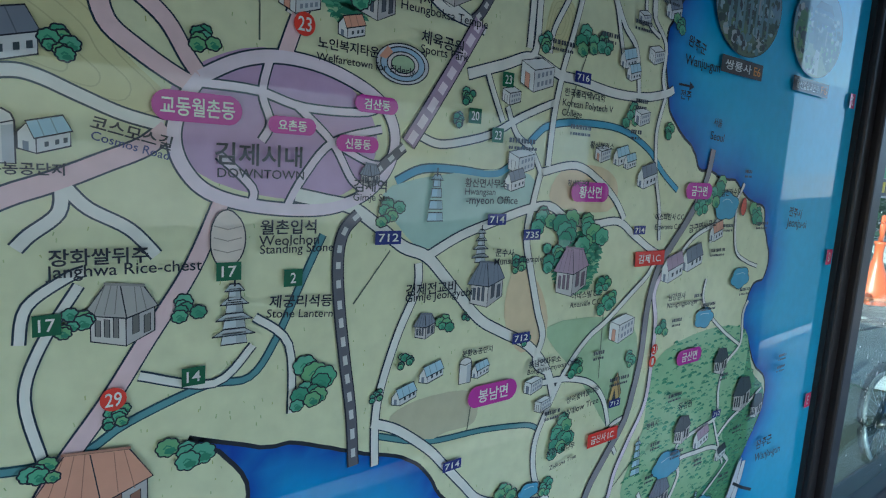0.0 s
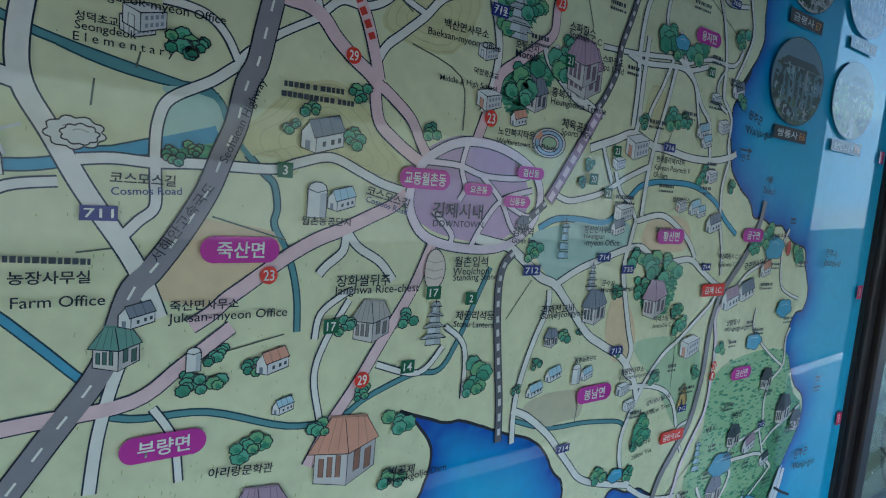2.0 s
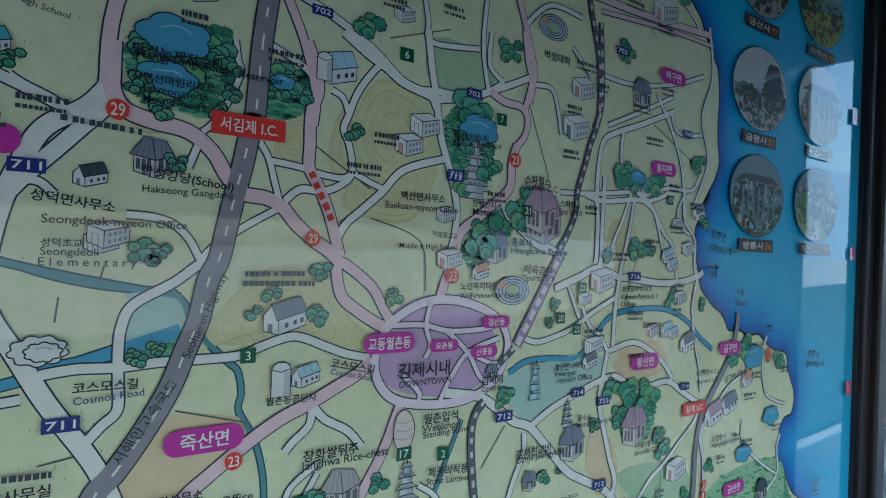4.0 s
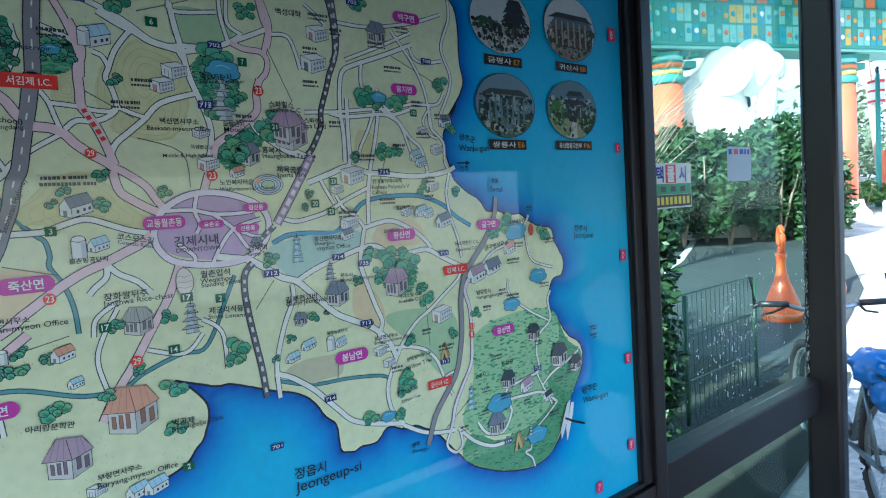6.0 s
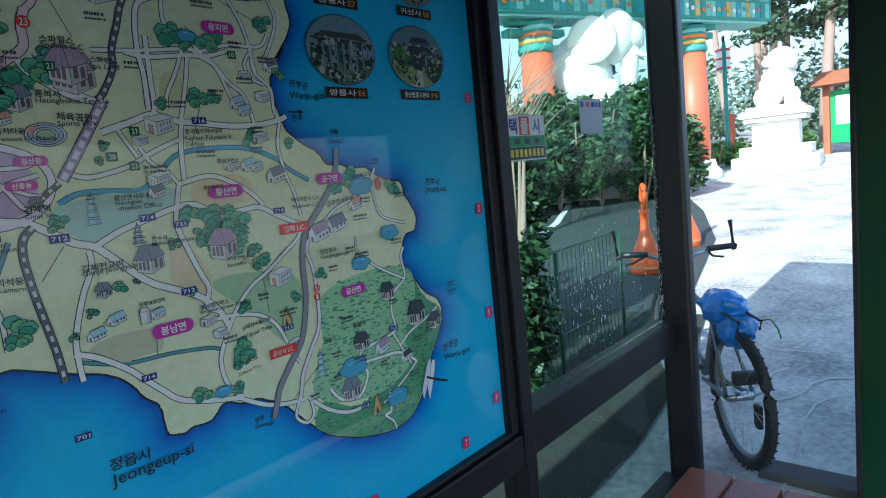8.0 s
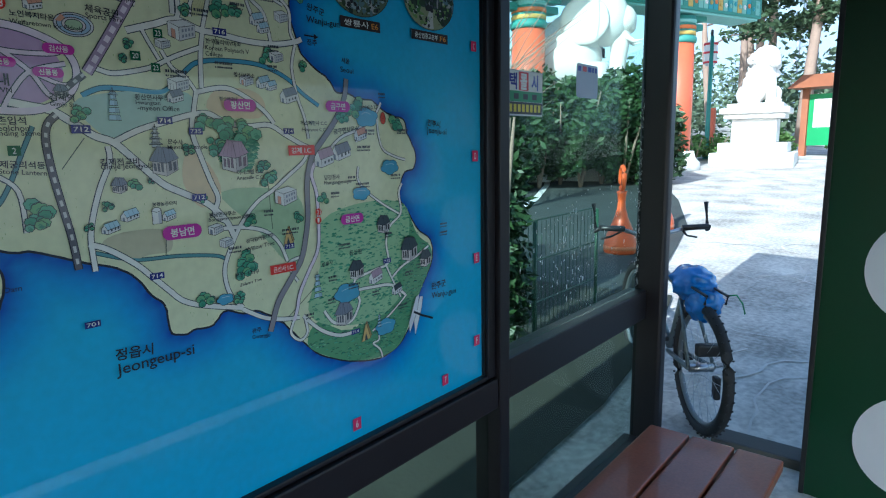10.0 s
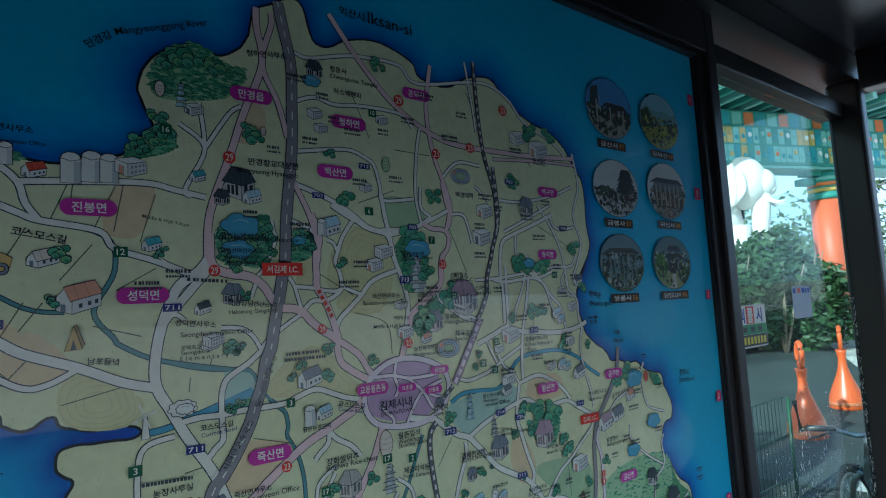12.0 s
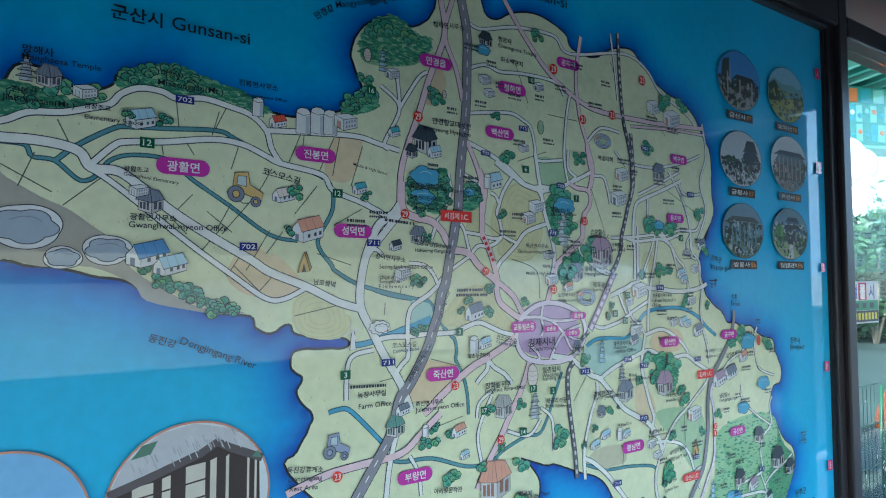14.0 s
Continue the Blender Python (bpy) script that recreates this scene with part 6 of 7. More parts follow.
caption(-1964, 1845, -1903, 1846, "광활면사무소")
caption(-1965, 1833, -1831, 1833, "Gwanghwal-myeon Office")
caption(-1973, 1912, -1941, 1913, "광활초교")
caption(-1973, 1904, -1901, 1897, "Gwanghwal Elementary")
caption(-2023, 1994, -1991, 1993, "심창초교")
caption(-2022, 1978, -1951, 1977, "Elementary School")
caption(-1779, 1928, -1718, 1917, "코스모스길")
caption(-1936, 1676, -1900, 1664, "동진강")
caption(-1894, 1668, -1785, 1623, "Dongjingang River")
caption(-1627, 1577, -1559, 1574, "구) ###")
caption(-1613, 1562, -1559, 1562, "농장사무실")
caption(-1611, 1543, -1548, 1543, "Farm Office")
caption(-1734, 1458, -1673, 1450, "동진강휴게소")
caption(-1731, 1442, -1675, 1436, "Dongjingang")
caption(-1729, 1428, -1682, 1424, "Rest Area")
caption(-2104, 2002, -2076, 2003, "진봉산")
caption(-2114, 1989, -2034, 1991, "Jinbong-san(Mt.)")
caption(-1283, 2359, -1229, 2361, "익산시")
caption(-1221, 2363, -1116, 2362, "Iksan-si")
caption(-1696, 2195, -1664, 2219, "만경강")
caption(-1658, 2222, -1525, 2271, "Mangyeonggang River")
caption(-1464, 2051, -1377, 2055, "만경향교대성전")
caption(-1484, 2034, -1377, 2038, "Mangyeong Hyanggyo")
caption(-1308, 2242, -1273, 2243, "청운사")
caption(-1308, 2227, -1206, 2229, "Cheongunsa Temple")
caption(-1302, 2201, -1244, 2202, "하소백련지")
caption(-1581, 1799, -1521, 1792, "성덕면사무소")
caption(-1513, 1930, -1438, 1929, "만경능제저수지")
caption(-1513, 1908, -1443, 1905, "지평선마린리조트")
caption(-1563, 1862, -1503, 1858, "###")
caption(-1503, 1825, -1423, 1818, "학성강당(School)")
caption(-1624, 1954, -1559, 1943, "Middle & High School")
caption(-1463, 2236, -1392, 2246, "청하면사무소")
caption(-1693, 1754, -1655, 1749, "남포들녘")
caption(-1024, 2033, -974, 2031, "벽성대학")

caption(-1510, 1924, -1379, 1925, 'Mangyeongneungje Reservoir')
caption(-1504, 1897, -1450, 1896, 'Jipyeongseon')
caption(-1503, 1889, -1451, 1888, 'Marine Resort')
caption(-1501, 1810, -1423, 1809, 'Hakseong Gangdang')
caption(-1168, 1903, -1115, 1906, '백산저수지')
caption(-1169, 1895, -1092, 1900, 'Baeksan Reservoir')

# vertical lettering
slanted(-1459, 1661, -1428, 1737, 'Seohaean Highway')
slanted(-1513, 1575, -1469, 1641, '서해안고속국도')

# photographs
photo(-457, 2309, 102, 83, 0, "금산사 F7")
photo(-211, 2310, 102, 83, 1, "모악산 F8")
photo(-455, 2091, 100, 77, 2, "금평사 E7")
photo(-205, 2103, 101, 83, 3, "귀신사 E8")
photo(-454, 1892, 98, 76, 4, "쌍룡사 E6")
photo(-210, 1893, 99, 76, 5, "증산법종교본부 F6")

# field boundaries
boundary([(-1907, 2029), (-1902, 1982)])
boundary([(-1834, 2022), (-1850, 1986)])
boundary([(-2053, 1971), (-2036, 1935)])
boundary([(-1890, 1958), (-1880, 1942)])
boundary([(-1925, 1955), (-1922, 1938)])
boundary([(-1816, 1961), (-1826, 1926)])
boundary([(-1881, 1883), (-1904, 1856)])
boundary([(-1798, 1876), (-1838, 1826)])
boundary([(-1763, 1933), (-1798, 1876), (-1832, 1891)])
boundary([(-1687, 1912), (-1725, 1863)])
boundary([(-1605, 1879), (-1657, 1848)])
boundary([(-1658, 1996), (-1687, 1929)])
boundary([(-1717, 1993), (-1736, 1945)])
boundary([(-1605, 1988), (-1626, 1917)])
boundary([(-1744, 1834), (-1770, 1798)])
boundary([(-1797, 1815), (-1830, 1762)])
boundary([(-1836, 1839), (-1871, 1795)])
boundary([(-1752, 1771), (-1787, 1731)])
boundary([(-1911, 1848), (-1888, 1824)])
boundary([(-1985, 1911), (-2044, 1856)])
boundary([(-2077, 1924), (-2094, 1878)])
boundary([(-2113, 1905), (-2057, 1873)])
boundary([(-1645, 1715), (-1723, 1699)])
boundary([(-1625, 1782), (-1686, 1800)])
boundary([(-1527, 1743), (-1530, 1730)])
boundary([(-1559, 1717), (-1561, 1696)])
boundary([(-1397, 1593), (-1466, 1613)])
boundary([(-1458, 1487), (-1393, 1501)])
boundary([(-1569, 1581), (-1540, 1585)])
boundary([(-1273, 1799), (-1207, 1776), (-1198, 1719)])
boundary([(-833, 1695), (-802, 1779)])
boundary([(-1066, 1546), (-1104, 1497)])
boundary([(-947, 1382), (-952, 1337)])
boundary([(-727, 1451), (-723, 1358)])
boundary([(-623, 1213), (-702, 1159)])
boundary([(-1257, 1999), (-1176, 2028)])
boundary([(-1172, 2109), (-1083, 2107)])
boundary([(-1264, 2210), (-1227, 2125)])
boundary([(-1346, 1872), (-1275, 1830)])
boundary([(-975, 2262), (-944, 2201)])
boundary([(-835, 2176), (-781, 2113)])
boundary([(-1045, 1965), (-1003, 1871)])
boundary([(-775, 1977), (-654, 1925)])
boundary([(-1845, 2013), (-1855, 1975)])
boundary([(-1646, 2008), (-1660, 1931)])
boundary([(-1709, 2007), (-1714, 1961)])
boundary([(-1825, 1873), (-1847, 1830)])
boundary([(-1765, 1835), (-1801, 1771)])
boundary([(-1820, 1779), (-1781, 1740)])
boundary([(-1860, 1859), (-1823, 1829)])

# small captions that cannot be read
tiny(-1375, 2212, 34)
tiny(-1266, 2131, 34)
tiny(-1353, 2103, 28)
tiny(-1199, 2140, 22)
tiny(-1033, 2150, 40)
tiny(-996, 2206, 28)
tiny(-837, 2148, 40)
tiny(-759, 2129, 40)
tiny(-1256, 2038, 28)
tiny(-1175, 2050, 28)
tiny(-940, 2033, 40)
tiny(-962, 1969, 28)
tiny(-906, 2010, 22)
tiny(-813, 1995, 40)
tiny(-749, 2033, 28)
tiny(-724, 1883, 22)
tiny(-778, 1950, 40)
tiny(-1261, 1887, 28)
tiny(-1287, 1851, 40)
tiny(-1099, 1837, 28)
tiny(-967, 1907, 28)
tiny(-921, 1833, 22)
tiny(-1378, 1951, 34)
tiny(-1464, 1967, 22)
tiny(-1576, 1872, 34)
tiny(-1618, 1855, 34)
tiny(-854, 1769, 34)
tiny(-775, 1791, 28)
tiny(-710, 1816, 34)
tiny(-658, 1858, 34)
tiny(-720, 1882, 28)
tiny(-699, 1722, 22)
tiny(-703, 1683, 22)
tiny(-812, 1680, 34)
tiny(-905, 1658, 40)
tiny(-502, 1451, 22)
tiny(-440, 1558, 28)
tiny(-325, 1560, 40)
tiny(-355, 1449, 34)
tiny(-469, 1434, 40)
tiny(-555, 1418, 22)
tiny(-683, 1350, 40)
tiny(-733, 1394, 22)
tiny(-815, 1329, 28)
tiny(-574, 1227, 22)
tiny(-509, 1197, 34)
tiny(-439, 1166, 22)
tiny(-316, 1195, 28)
tiny(-271, 1208, 28)
tiny(-170, 1306, 28)
tiny(-172, 1283, 28)
tiny(-344, 1112, 34)
tiny(-579, 1175, 22)
tiny(-534, 1297, 34)
tiny(-388, 1305, 22)
tiny(-644, 1154, 22)
tiny(-395, 1644, 22)
tiny(-461, 1520, 40)
tiny(-1421, 2079, 22)
tiny(-1327, 2188, 22)
tiny(-1304, 2148, 22)
tiny(-1140, 2172, 28)
tiny(-1092, 2229, 40)
speckle()
photo(-1874, 1440, 112, 110, 6, "")
photo(-2098, 1440, 96, 100, 7, "")
# title, dragonfly and arrow
for off, c, bld in ((0.0, (0.75, 0.80, 0.86), 0.07), (-0.0004, (0.015, 0.03, 0.20), 0.015)):
    glyphs("김제!", "title_lettering", c, board, (-1.705, -0.0182 + off, 2.385), width=0.235 + bld * 0.2, height=0.115 + bld * 0.12, bold=bld)
p = Print(depth("plate"))
p.shape([(-296, 1020), (-268, 1090), (-262, 1120), (-274, 1122), (-300, 1060)], (0.78, 0.80, 0.84))
p.shape([(-318, 1030), (-286, 1085), (-276, 1130), (-290, 1124), (-320, 1060)], (0.70, 0.74, 0.80), 0.00002)
p.stroke([(-300, 1085), (-262, 1066), (-222, 1050)], 6, INK, 0.00004)
p.done("printed_dragonfly")
p = Print(depth("plate"))
p.stroke([(-618, 1756), (-590, 1756)], 3, INK)
p.face([(-592, 1750), (-592, 1762), (-580, 1756)], INK)
p.done("printed_arrow")
# clear edging round the print
frame_part = thing("map_frame", "narrow dark frame with a worn inner lip round the map", "frame", kind="structure")
part("frame_side", boxed((MAP_R, -0.034, MAP_B - 0.012), (0.06, 0.03, MAP_T + 0.012), 0.004), alu, frame_part)
part("frame_bottom", boxed((MAP_L, -0.034, MAP_B - 0.014), (MAP_R - 0.001, 0.03, MAP_B), 0.004), alu, frame_part)
part("frame_top", boxed((MAP_L, -0.034, MAP_T), (MAP_R - 0.001, 0.03, MAP_T + 0.014), 0.004), alu, frame_part)
part("gasket", boxed((MAP_R - 0.006, -0.0225, MAP_B + 0.001), (MAP_R - 0.001, -0.012, MAP_T - 0.001)), black_rubber, frame_part)

# ---------------------------------------------------------------- notices on the window
def flat(name, pts, y, material, parent, label=""):
    b = bmesh.new()
    b.faces.new([b.verts.new((x, y, z)) for x, z in pts])
    bmesh.ops.recalc_face_normals(b, faces=b.faces)
    for f in b.faces:
        if f.normal.y > 0:
            f.normal_flip()
    return part(name, b, material, parent, label)


def rect(x0, z0, x1, z1):
    return [(x0, z0), (x1, z0), (x1, z1), (x0, z1)]


flat_blue = mat("blue_print", (0.03, 0.06, 0.40), 0.5, 0, 0.1, 5, 50, 0)
flat_red = mat("red_print", (0.62, 0.05, 0.06), 0.5, 0, 0.1, 5, 50, 0)
flat_yellow = mat("yellow_print", (0.72, 0.62, 0.06), 0.5, 0, 0.1, 5, 50, 0)
placard_grey = mat("pale_grey_card", (0.45, 0.50, 0.60), 0.5, 0, 0.1, 5, 50, 0)

sign = thing("taxi_sign", "white, green and black taxi notice stuck on the window", "sign")
part("sheet", boxed((0.135, -0.0085, 1.611), (0.377, -0.0055, 1.753), 0.001), white_film, sign)
flat("green_band", rect(0.14, 1.655, 0.373, 1.688), -0.0091, green_paint, sign)
flat("black_band", rect(0.14, 1.616, 0.373, 1.654), -0.0091, black_plastic, sign)
flat("white_band", rect(0.14, 1.689, 0.373, 1.749), -0.0089, white_paint, sign)
flat("red_patch", rect(0.229, 1.690, 0.287, 1.748), -0.0093, flat_red, sign)
for ch, x, c in (("택", 0.197, (0.03, 0.04, 0.35)), ("콜", 0.258, WHITE), ("시", 0.325, (0.03, 0.04, 0.35))):
    glyphs(ch, "lettering", c, sign, (x, -0.0097, 1.718), width=0.042, height=0.05, bold=0.03)
for i in range(3):
    flat("bar", rect(0.20 + 0.055 * i, 1.663, 0.228 + 0.055 * i, 1.680), -0.0095, black_plastic, sign)
for i in range(9):
    flat("bar", rect(0.15 + 0.0245 * i, 1.623, 0.166 + 0.0245 * i, 1.647), -0.0095, flat_yellow, sign)

card = thing("paper_notice", "pale grey-blue rounded notice stuck on the window", "notice")
pts = [(0.709 + sx * (0.074 + 0.014 * math.cos(a)), 1.748 + sz * (0.047 + 0.014 * math.sin(a))) for sx, sz, rng in ((1, 1, (0, 0.5, 1, 1.57)), (-1, 1, (1.57, 1, 0.5, 0)), (-1, -1, (0, 0.5, 1, 1.57)), (1, -1, (1.57, 1, 0.5, 0))) for a in rng]
flat("sheet", pts, -0.0062, placard_grey, card)
for i, (x0, x1, m_) in enumerate(((0.632, 0.655, flat_blue), (0.67, 0.70, flat_red), (0.712, 0.74, flat_blue), (0.746, 0.76, flat_blue), (0.768, 0.785, flat_blue))):
    flat("bar", rect(x0, 1.782, x1, 1.800), -0.0070, m_, card)

# ---------------------------------------------------------------- foliage
def leaves(bm, centre, spread, count, size, rnd, flatten=1.0):
    """Many small leaf blades round a centre."""
    for _ in range(count):
        d = Vector((rnd.gauss(0, 1), rnd.gauss(0, 1), rnd.gauss(0, 1) * flatten))
        d = d.normalized() * (rnd.random() ** 0.45)
        c = Vector(centre) + Vector((d.x * spread[0], d.y * spread[1], d.z * spread[2]))
        u = Vector((rnd.gauss(0, 1), rnd.gauss(0, 1), rnd.gauss(0, 0.6))).normalized()
        v = u.cross(Vector((rnd.gauss(0, 1), rnd.gauss(0, 1), rnd.gauss(0, 1)))).normalized()
        s = size * rnd.uniform(0.6, 1.4)
        bm.faces.new([bm.verts.new(c + q) for q in (-u * s, v * s * 0.42, u * s, -v * s * 0.42)])
    return bm


def pine(x, y, height, lean, r, seed, crown_from=0.32):
    rnd = random.Random(seed)
    z = slope(x, y)
    t = thing("pine_tree", "tall pine with a bare reddish trunk and a thin dark crown", "tree", group="pines behind the statue", at=(x, y, z))
    pts = [(lean[0] * k + 0.18 * math.sin(k * 5 + seed), lean[1] * k + 0.18 * math.cos(k * 4 + seed), height * k) for k in [i / 8 for i in range(9)]]
    part("trunk", tube(bmesh.new(), pts, [r * (1 - 0.6 * i / 8) for i in range(9)], 9), bark, t)
    b, c = bmesh.new(), bmesh.new()
    for i in range(9):
        k = rnd.uniform(crown_from, 0.98)
        p = Vector((lean[0] * k, lean[1] * k, height * k))
        a = rnd.uniform(0, 6.28)
        q = p + Vector((math.cos(a), math.sin(a), rnd.uniform(-0.1, 0.4))) * rnd.uniform(0.9, 2.2) * (1.3 - k * 0.6)
        tube(b, [p, (p + q) / 2 + Vector((0, 0, 0.15)), q], [r * 0.3, r * 0.2, r * 0.08], 5)
        leaves(c, q, (0.75, 0.75, 0.4), 170, 0.13, rnd)
        leaves(c, (p + q) / 2 + Vector((0, 0, 0.2)), (0.5, 0.5, 0.3), 70, 0.12, rnd)
    part("limbs", b, bark, t)
    part("crown", c, leaf_dark, t)


for i, (x, y, h, ln, r) in enumerate(((24.5, 5.6, 12, (0.3, -0.4), 0.16), (26.5, 5.3, 13, (0.4, -0.2), 0.18), (29, 5.1, 14, (0.2, 0.5), 0.2), (25.5, 3.3, 12, (0.2, -0.3), 0.22),
                                      (27.5, 3.6, 13, (0.1, 0.2), 0.2), (27, 2.2, 13, (0.3, -2.6), 0.22), (31, 6.6, 13, (0.2, 0.8), 0.2), (22.5, 6.0, 11, (0.3, 0.5), 0.13))):
    pine(x, y, h, ln, r, i + 3)


def shrub(name, label, x, y, size, count, leaf, seed, group="", material=None):
    rnd = random.Random(seed)
    t = thing(name, label, "shrub", group=group, at=(x, y, slope(x, y)))
    b = bmesh.new()
    for i in range(5):
        a = rnd.uniform(0, 6.28)
        tube(b, [(0, 0, -0.02), (0.3 * size[0] * math.cos(a), 0.3 * size[1] * math.sin(a), size[2] * 0.5), (0.6 * size[0] * math.cos(a), 0.6 * size[1] * math.sin(a), size[2] * 0.9)], [0.035, 0.025, 0.008], 5)
    part("stems", b, bark, t)
    c = bmesh.new()
    for i in range(9):
        o = Vector((rnd.uniform(-0.7, 0.7) * size[0], rnd.uniform(-0.7, 0.7) * size[1], size[2] * rnd.uniform(0.2, 0.85)))
        leaves(c, o, (size[0] * 0.45, size[1] * 0.45, size[2] * 0.24), count // 9, leaf, rnd)
    part("crown", c, material or leaf_green, t)


for i in range(8):
    a = radians(34.5 - 13.0 * i / 7)
    d = 12.4 + 0.5 * (i % 2) + 0.12 * i
    shrub("roadside_shrub", "dense dark green evergreen shrub beyond the road", -1.4 + d * math.cos(a), -1.1 + d * math.sin(a), (0.95, 0.8, 1.85 + 0.25 * (i % 3)), 5200, 0.085, 20 + i, "evergreens along the road")
# bushes hidden by the map, added to throw shade over road and marker
for i in range(5):
    shrub("shade_hedge_shrub", "tall evergreen bush added unseen behind the shelter to shade the road", -3.6 + 0.85 * i, 1.55 + 0.3 * (i % 2), (0.6, 0.5, 3.7), 2200, 0.08, 70 + i, "hedge behind the shelter")
shrub("shrub", "leafy dark shrub close behind the shelter glass", 1.5, 0.98, (0.24, 0.2, 1.75), 2600, 0.035, 40)
shrub("shrub", "leafy dark shrub close behind the shelter glass", 2.25, 1.5, (0.26, 0.26, 1.7), 2600, 0.04, 41)
for i, (x, y) in enumerate(((17.2, 4.75), (17.6, 5.2), (18.4, 4.5), (21.5, 1.6), (22.0, 3.6))):
    shrub("low_shrub", "low clipped green shrub beside the stone base", x, y, (0.6, 0.6, 0.75), 900, 0.07, 50 + i, "low shrubs by the statue", mat("bright_leaves", (0.11, 0.22, 0.05), 0.6))

# bare tree beside the gate
rnd = random.Random(5)
bare = thing("bare_tree", "slender leafless tree with many fine twigs", "tree", at=(6.2, 4.2, slope(6.2, 4.2)))
b = bmesh.new()
tube(b, [(0, 0, 0), (0.05, 0.02, 1.2), (0.1, 0.0, 2.2)], [0.05, 0.04, 0.03], 7)
part("trunk", b, bark, bare)
b = bmesh.new()
for i in range(46):
    z0 = rnd.uniform(1.0, 2.3)
    a, up, ln = rnd.uniform(0, 6.28), rnd.uniform(0.7, 1.5), rnd.uniform(0.7, 1.7)
    p0 = Vector((0.05, 0, z0))
    d = Vector((math.cos(a), math.sin(a), up)).normalized() * ln
    tube(b, [p0, p0 + d * 0.5 + Vector((0, 0, 0.05)), p0 + d], [0.012, 0.008, 0.003], 4)
part("twigs", b, bark, bare)

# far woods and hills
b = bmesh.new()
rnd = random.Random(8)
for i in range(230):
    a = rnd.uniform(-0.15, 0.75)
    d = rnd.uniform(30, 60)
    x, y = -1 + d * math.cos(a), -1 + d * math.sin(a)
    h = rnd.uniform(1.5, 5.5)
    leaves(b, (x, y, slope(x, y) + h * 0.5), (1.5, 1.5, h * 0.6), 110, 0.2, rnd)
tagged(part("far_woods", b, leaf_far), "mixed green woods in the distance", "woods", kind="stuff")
# ridge backdrop; its haze comes from the material colour alone
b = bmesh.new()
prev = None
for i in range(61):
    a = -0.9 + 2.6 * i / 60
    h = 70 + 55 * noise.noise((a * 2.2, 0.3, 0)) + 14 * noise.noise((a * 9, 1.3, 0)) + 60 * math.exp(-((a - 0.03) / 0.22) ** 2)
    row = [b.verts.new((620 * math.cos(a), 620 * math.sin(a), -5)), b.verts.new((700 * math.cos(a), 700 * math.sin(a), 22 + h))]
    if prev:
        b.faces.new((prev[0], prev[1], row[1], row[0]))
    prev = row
tagged(part("backdrop", b, hill_mat), "mountain ridge on the horizon, distance haze put into its blue-grey colour", "mountain", kind="structure")

# ---------------------------------------------------------------- statues and gate
GZ = slope(16.9, 3.0)
base = thing("stone_pedestal", "stepped white granite base of the lion statue", "pedestal", at=(17.4, 3.2, GZ), rz=7)
for nm, w, z0, z1 in (("step", 1.02, -0.1, 0.33), ("step", 0.84, 0.33, 0.60), ("block", 0.55, 0.60, 1.24), ("cornice", 0.74, 1.24, 1.37), ("cornice", 0.84, 1.37, 1.52), ("slab", 0.68, 1.52, 1.64)):
    part(nm, boxed((-w, -w, z0), (w, w, z1), 0.03), stone_white, base)
b = bmesh.new()
L = lambda c, r, sq=(1, 1, 1), rough=0.08, f=3: blob(b, c, r, sq, 3, rough, f)
L((0.1, 0.05, 0.55), 0.52, (0.9, 0.8, 1.0))
L((-0.05, -0.1, 0.95), 0.46, (0.85, 0.85, 0.9), 0.12, 6)
L((-0.12, -0.14, 1.38), 0.42, (0.95, 0.95, 0.95), 0.22, 9)
L((-0.42, -0.26, 1.30), 0.24, (0.9, 0.9, 0.85), 0.1)
L((-0.55, -0.3, 1.22), 0.14)
for y in (-0.3, 0.22):
    tube(b, [(-0.28, y, 0.0), (-0.3, y, 0.45), (-0.18, y * 0.8, 0.9)], [0.17, 0.14, 0.2], 12)
    L((-0.38, y, 0.08), 0.19, (1.2, 0.9, 0.6))
    L((0.2, y * 1.7, 0.3), 0.32, (1.1, 0.7, 0.95))
    L((-0.1, y * 1.75, 0.09), 0.17, (1.4, 0.8, 0.6))
for k in range(16):
    a = k * 0.42
    L((-0.02 + 0.32 * math.cos(a), -0.1 + 0.38 * math.sin(a), 1.2 + 0.3 * math.sin(k * 1.7)), 0.13, (1, 1, 1), 0.1)
lion = tagged(part("lion_statue", b, stone_white), "white stone seated lion statue on its base", "statue")
lion.matrix_world = pose(17.4, 3.2, GZ + 1.635, 0, 0, 28) @ Matrix.Scale(0.86, 4)

# the elephant faces along its own x
b = bmesh.new()
L((-1.45, 0.1, 2.0), 1.15, (1.15, 0.85, 0.95), 0.05)
L((-0.95, 0.0, 2.55), 0.85, (0.9, 0.85, 0.9), 0.05)
L((-0.05, 0.0, 3.05), 0.74, (0.85, 0.85, 1.02), 0.05)
L((0.42, 0.0, 2.98), 0.36, (1.0, 1.1, 1.15), 0.04)
L((0.60, 0.0, 2.82), 0.19, (0.9, 1.2, 1.0), 0.04)
for y in (-1, 1):
    L((-0.62, 0.66 * y, 2.92), 0.70, (0.95, 0.16, 0.92), 0.10, 2)
    L((-0.30, 0.72 * y, 2.98), 0.52, (0.20, 0.14, 1.05), 0.06, 2)
    tube(b, [(0.48, 0.22 * y, 2.55), (0.72, 0.26 * y, 2.38), (0.95, 0.26 * y, 2.42)], [0.07, 0.055, 0.02], 10)
tube(b, [(0.34, 0, 2.75), (0.33, 0, 2.2), (0.26, 0, 1.5), (0.22, 0, 0.8), (0.34, 0, 0.45), (0.52, 0, 0.5)], [0.30, 0.25, 0.20, 0.15, 0.11, 0.08], 14)
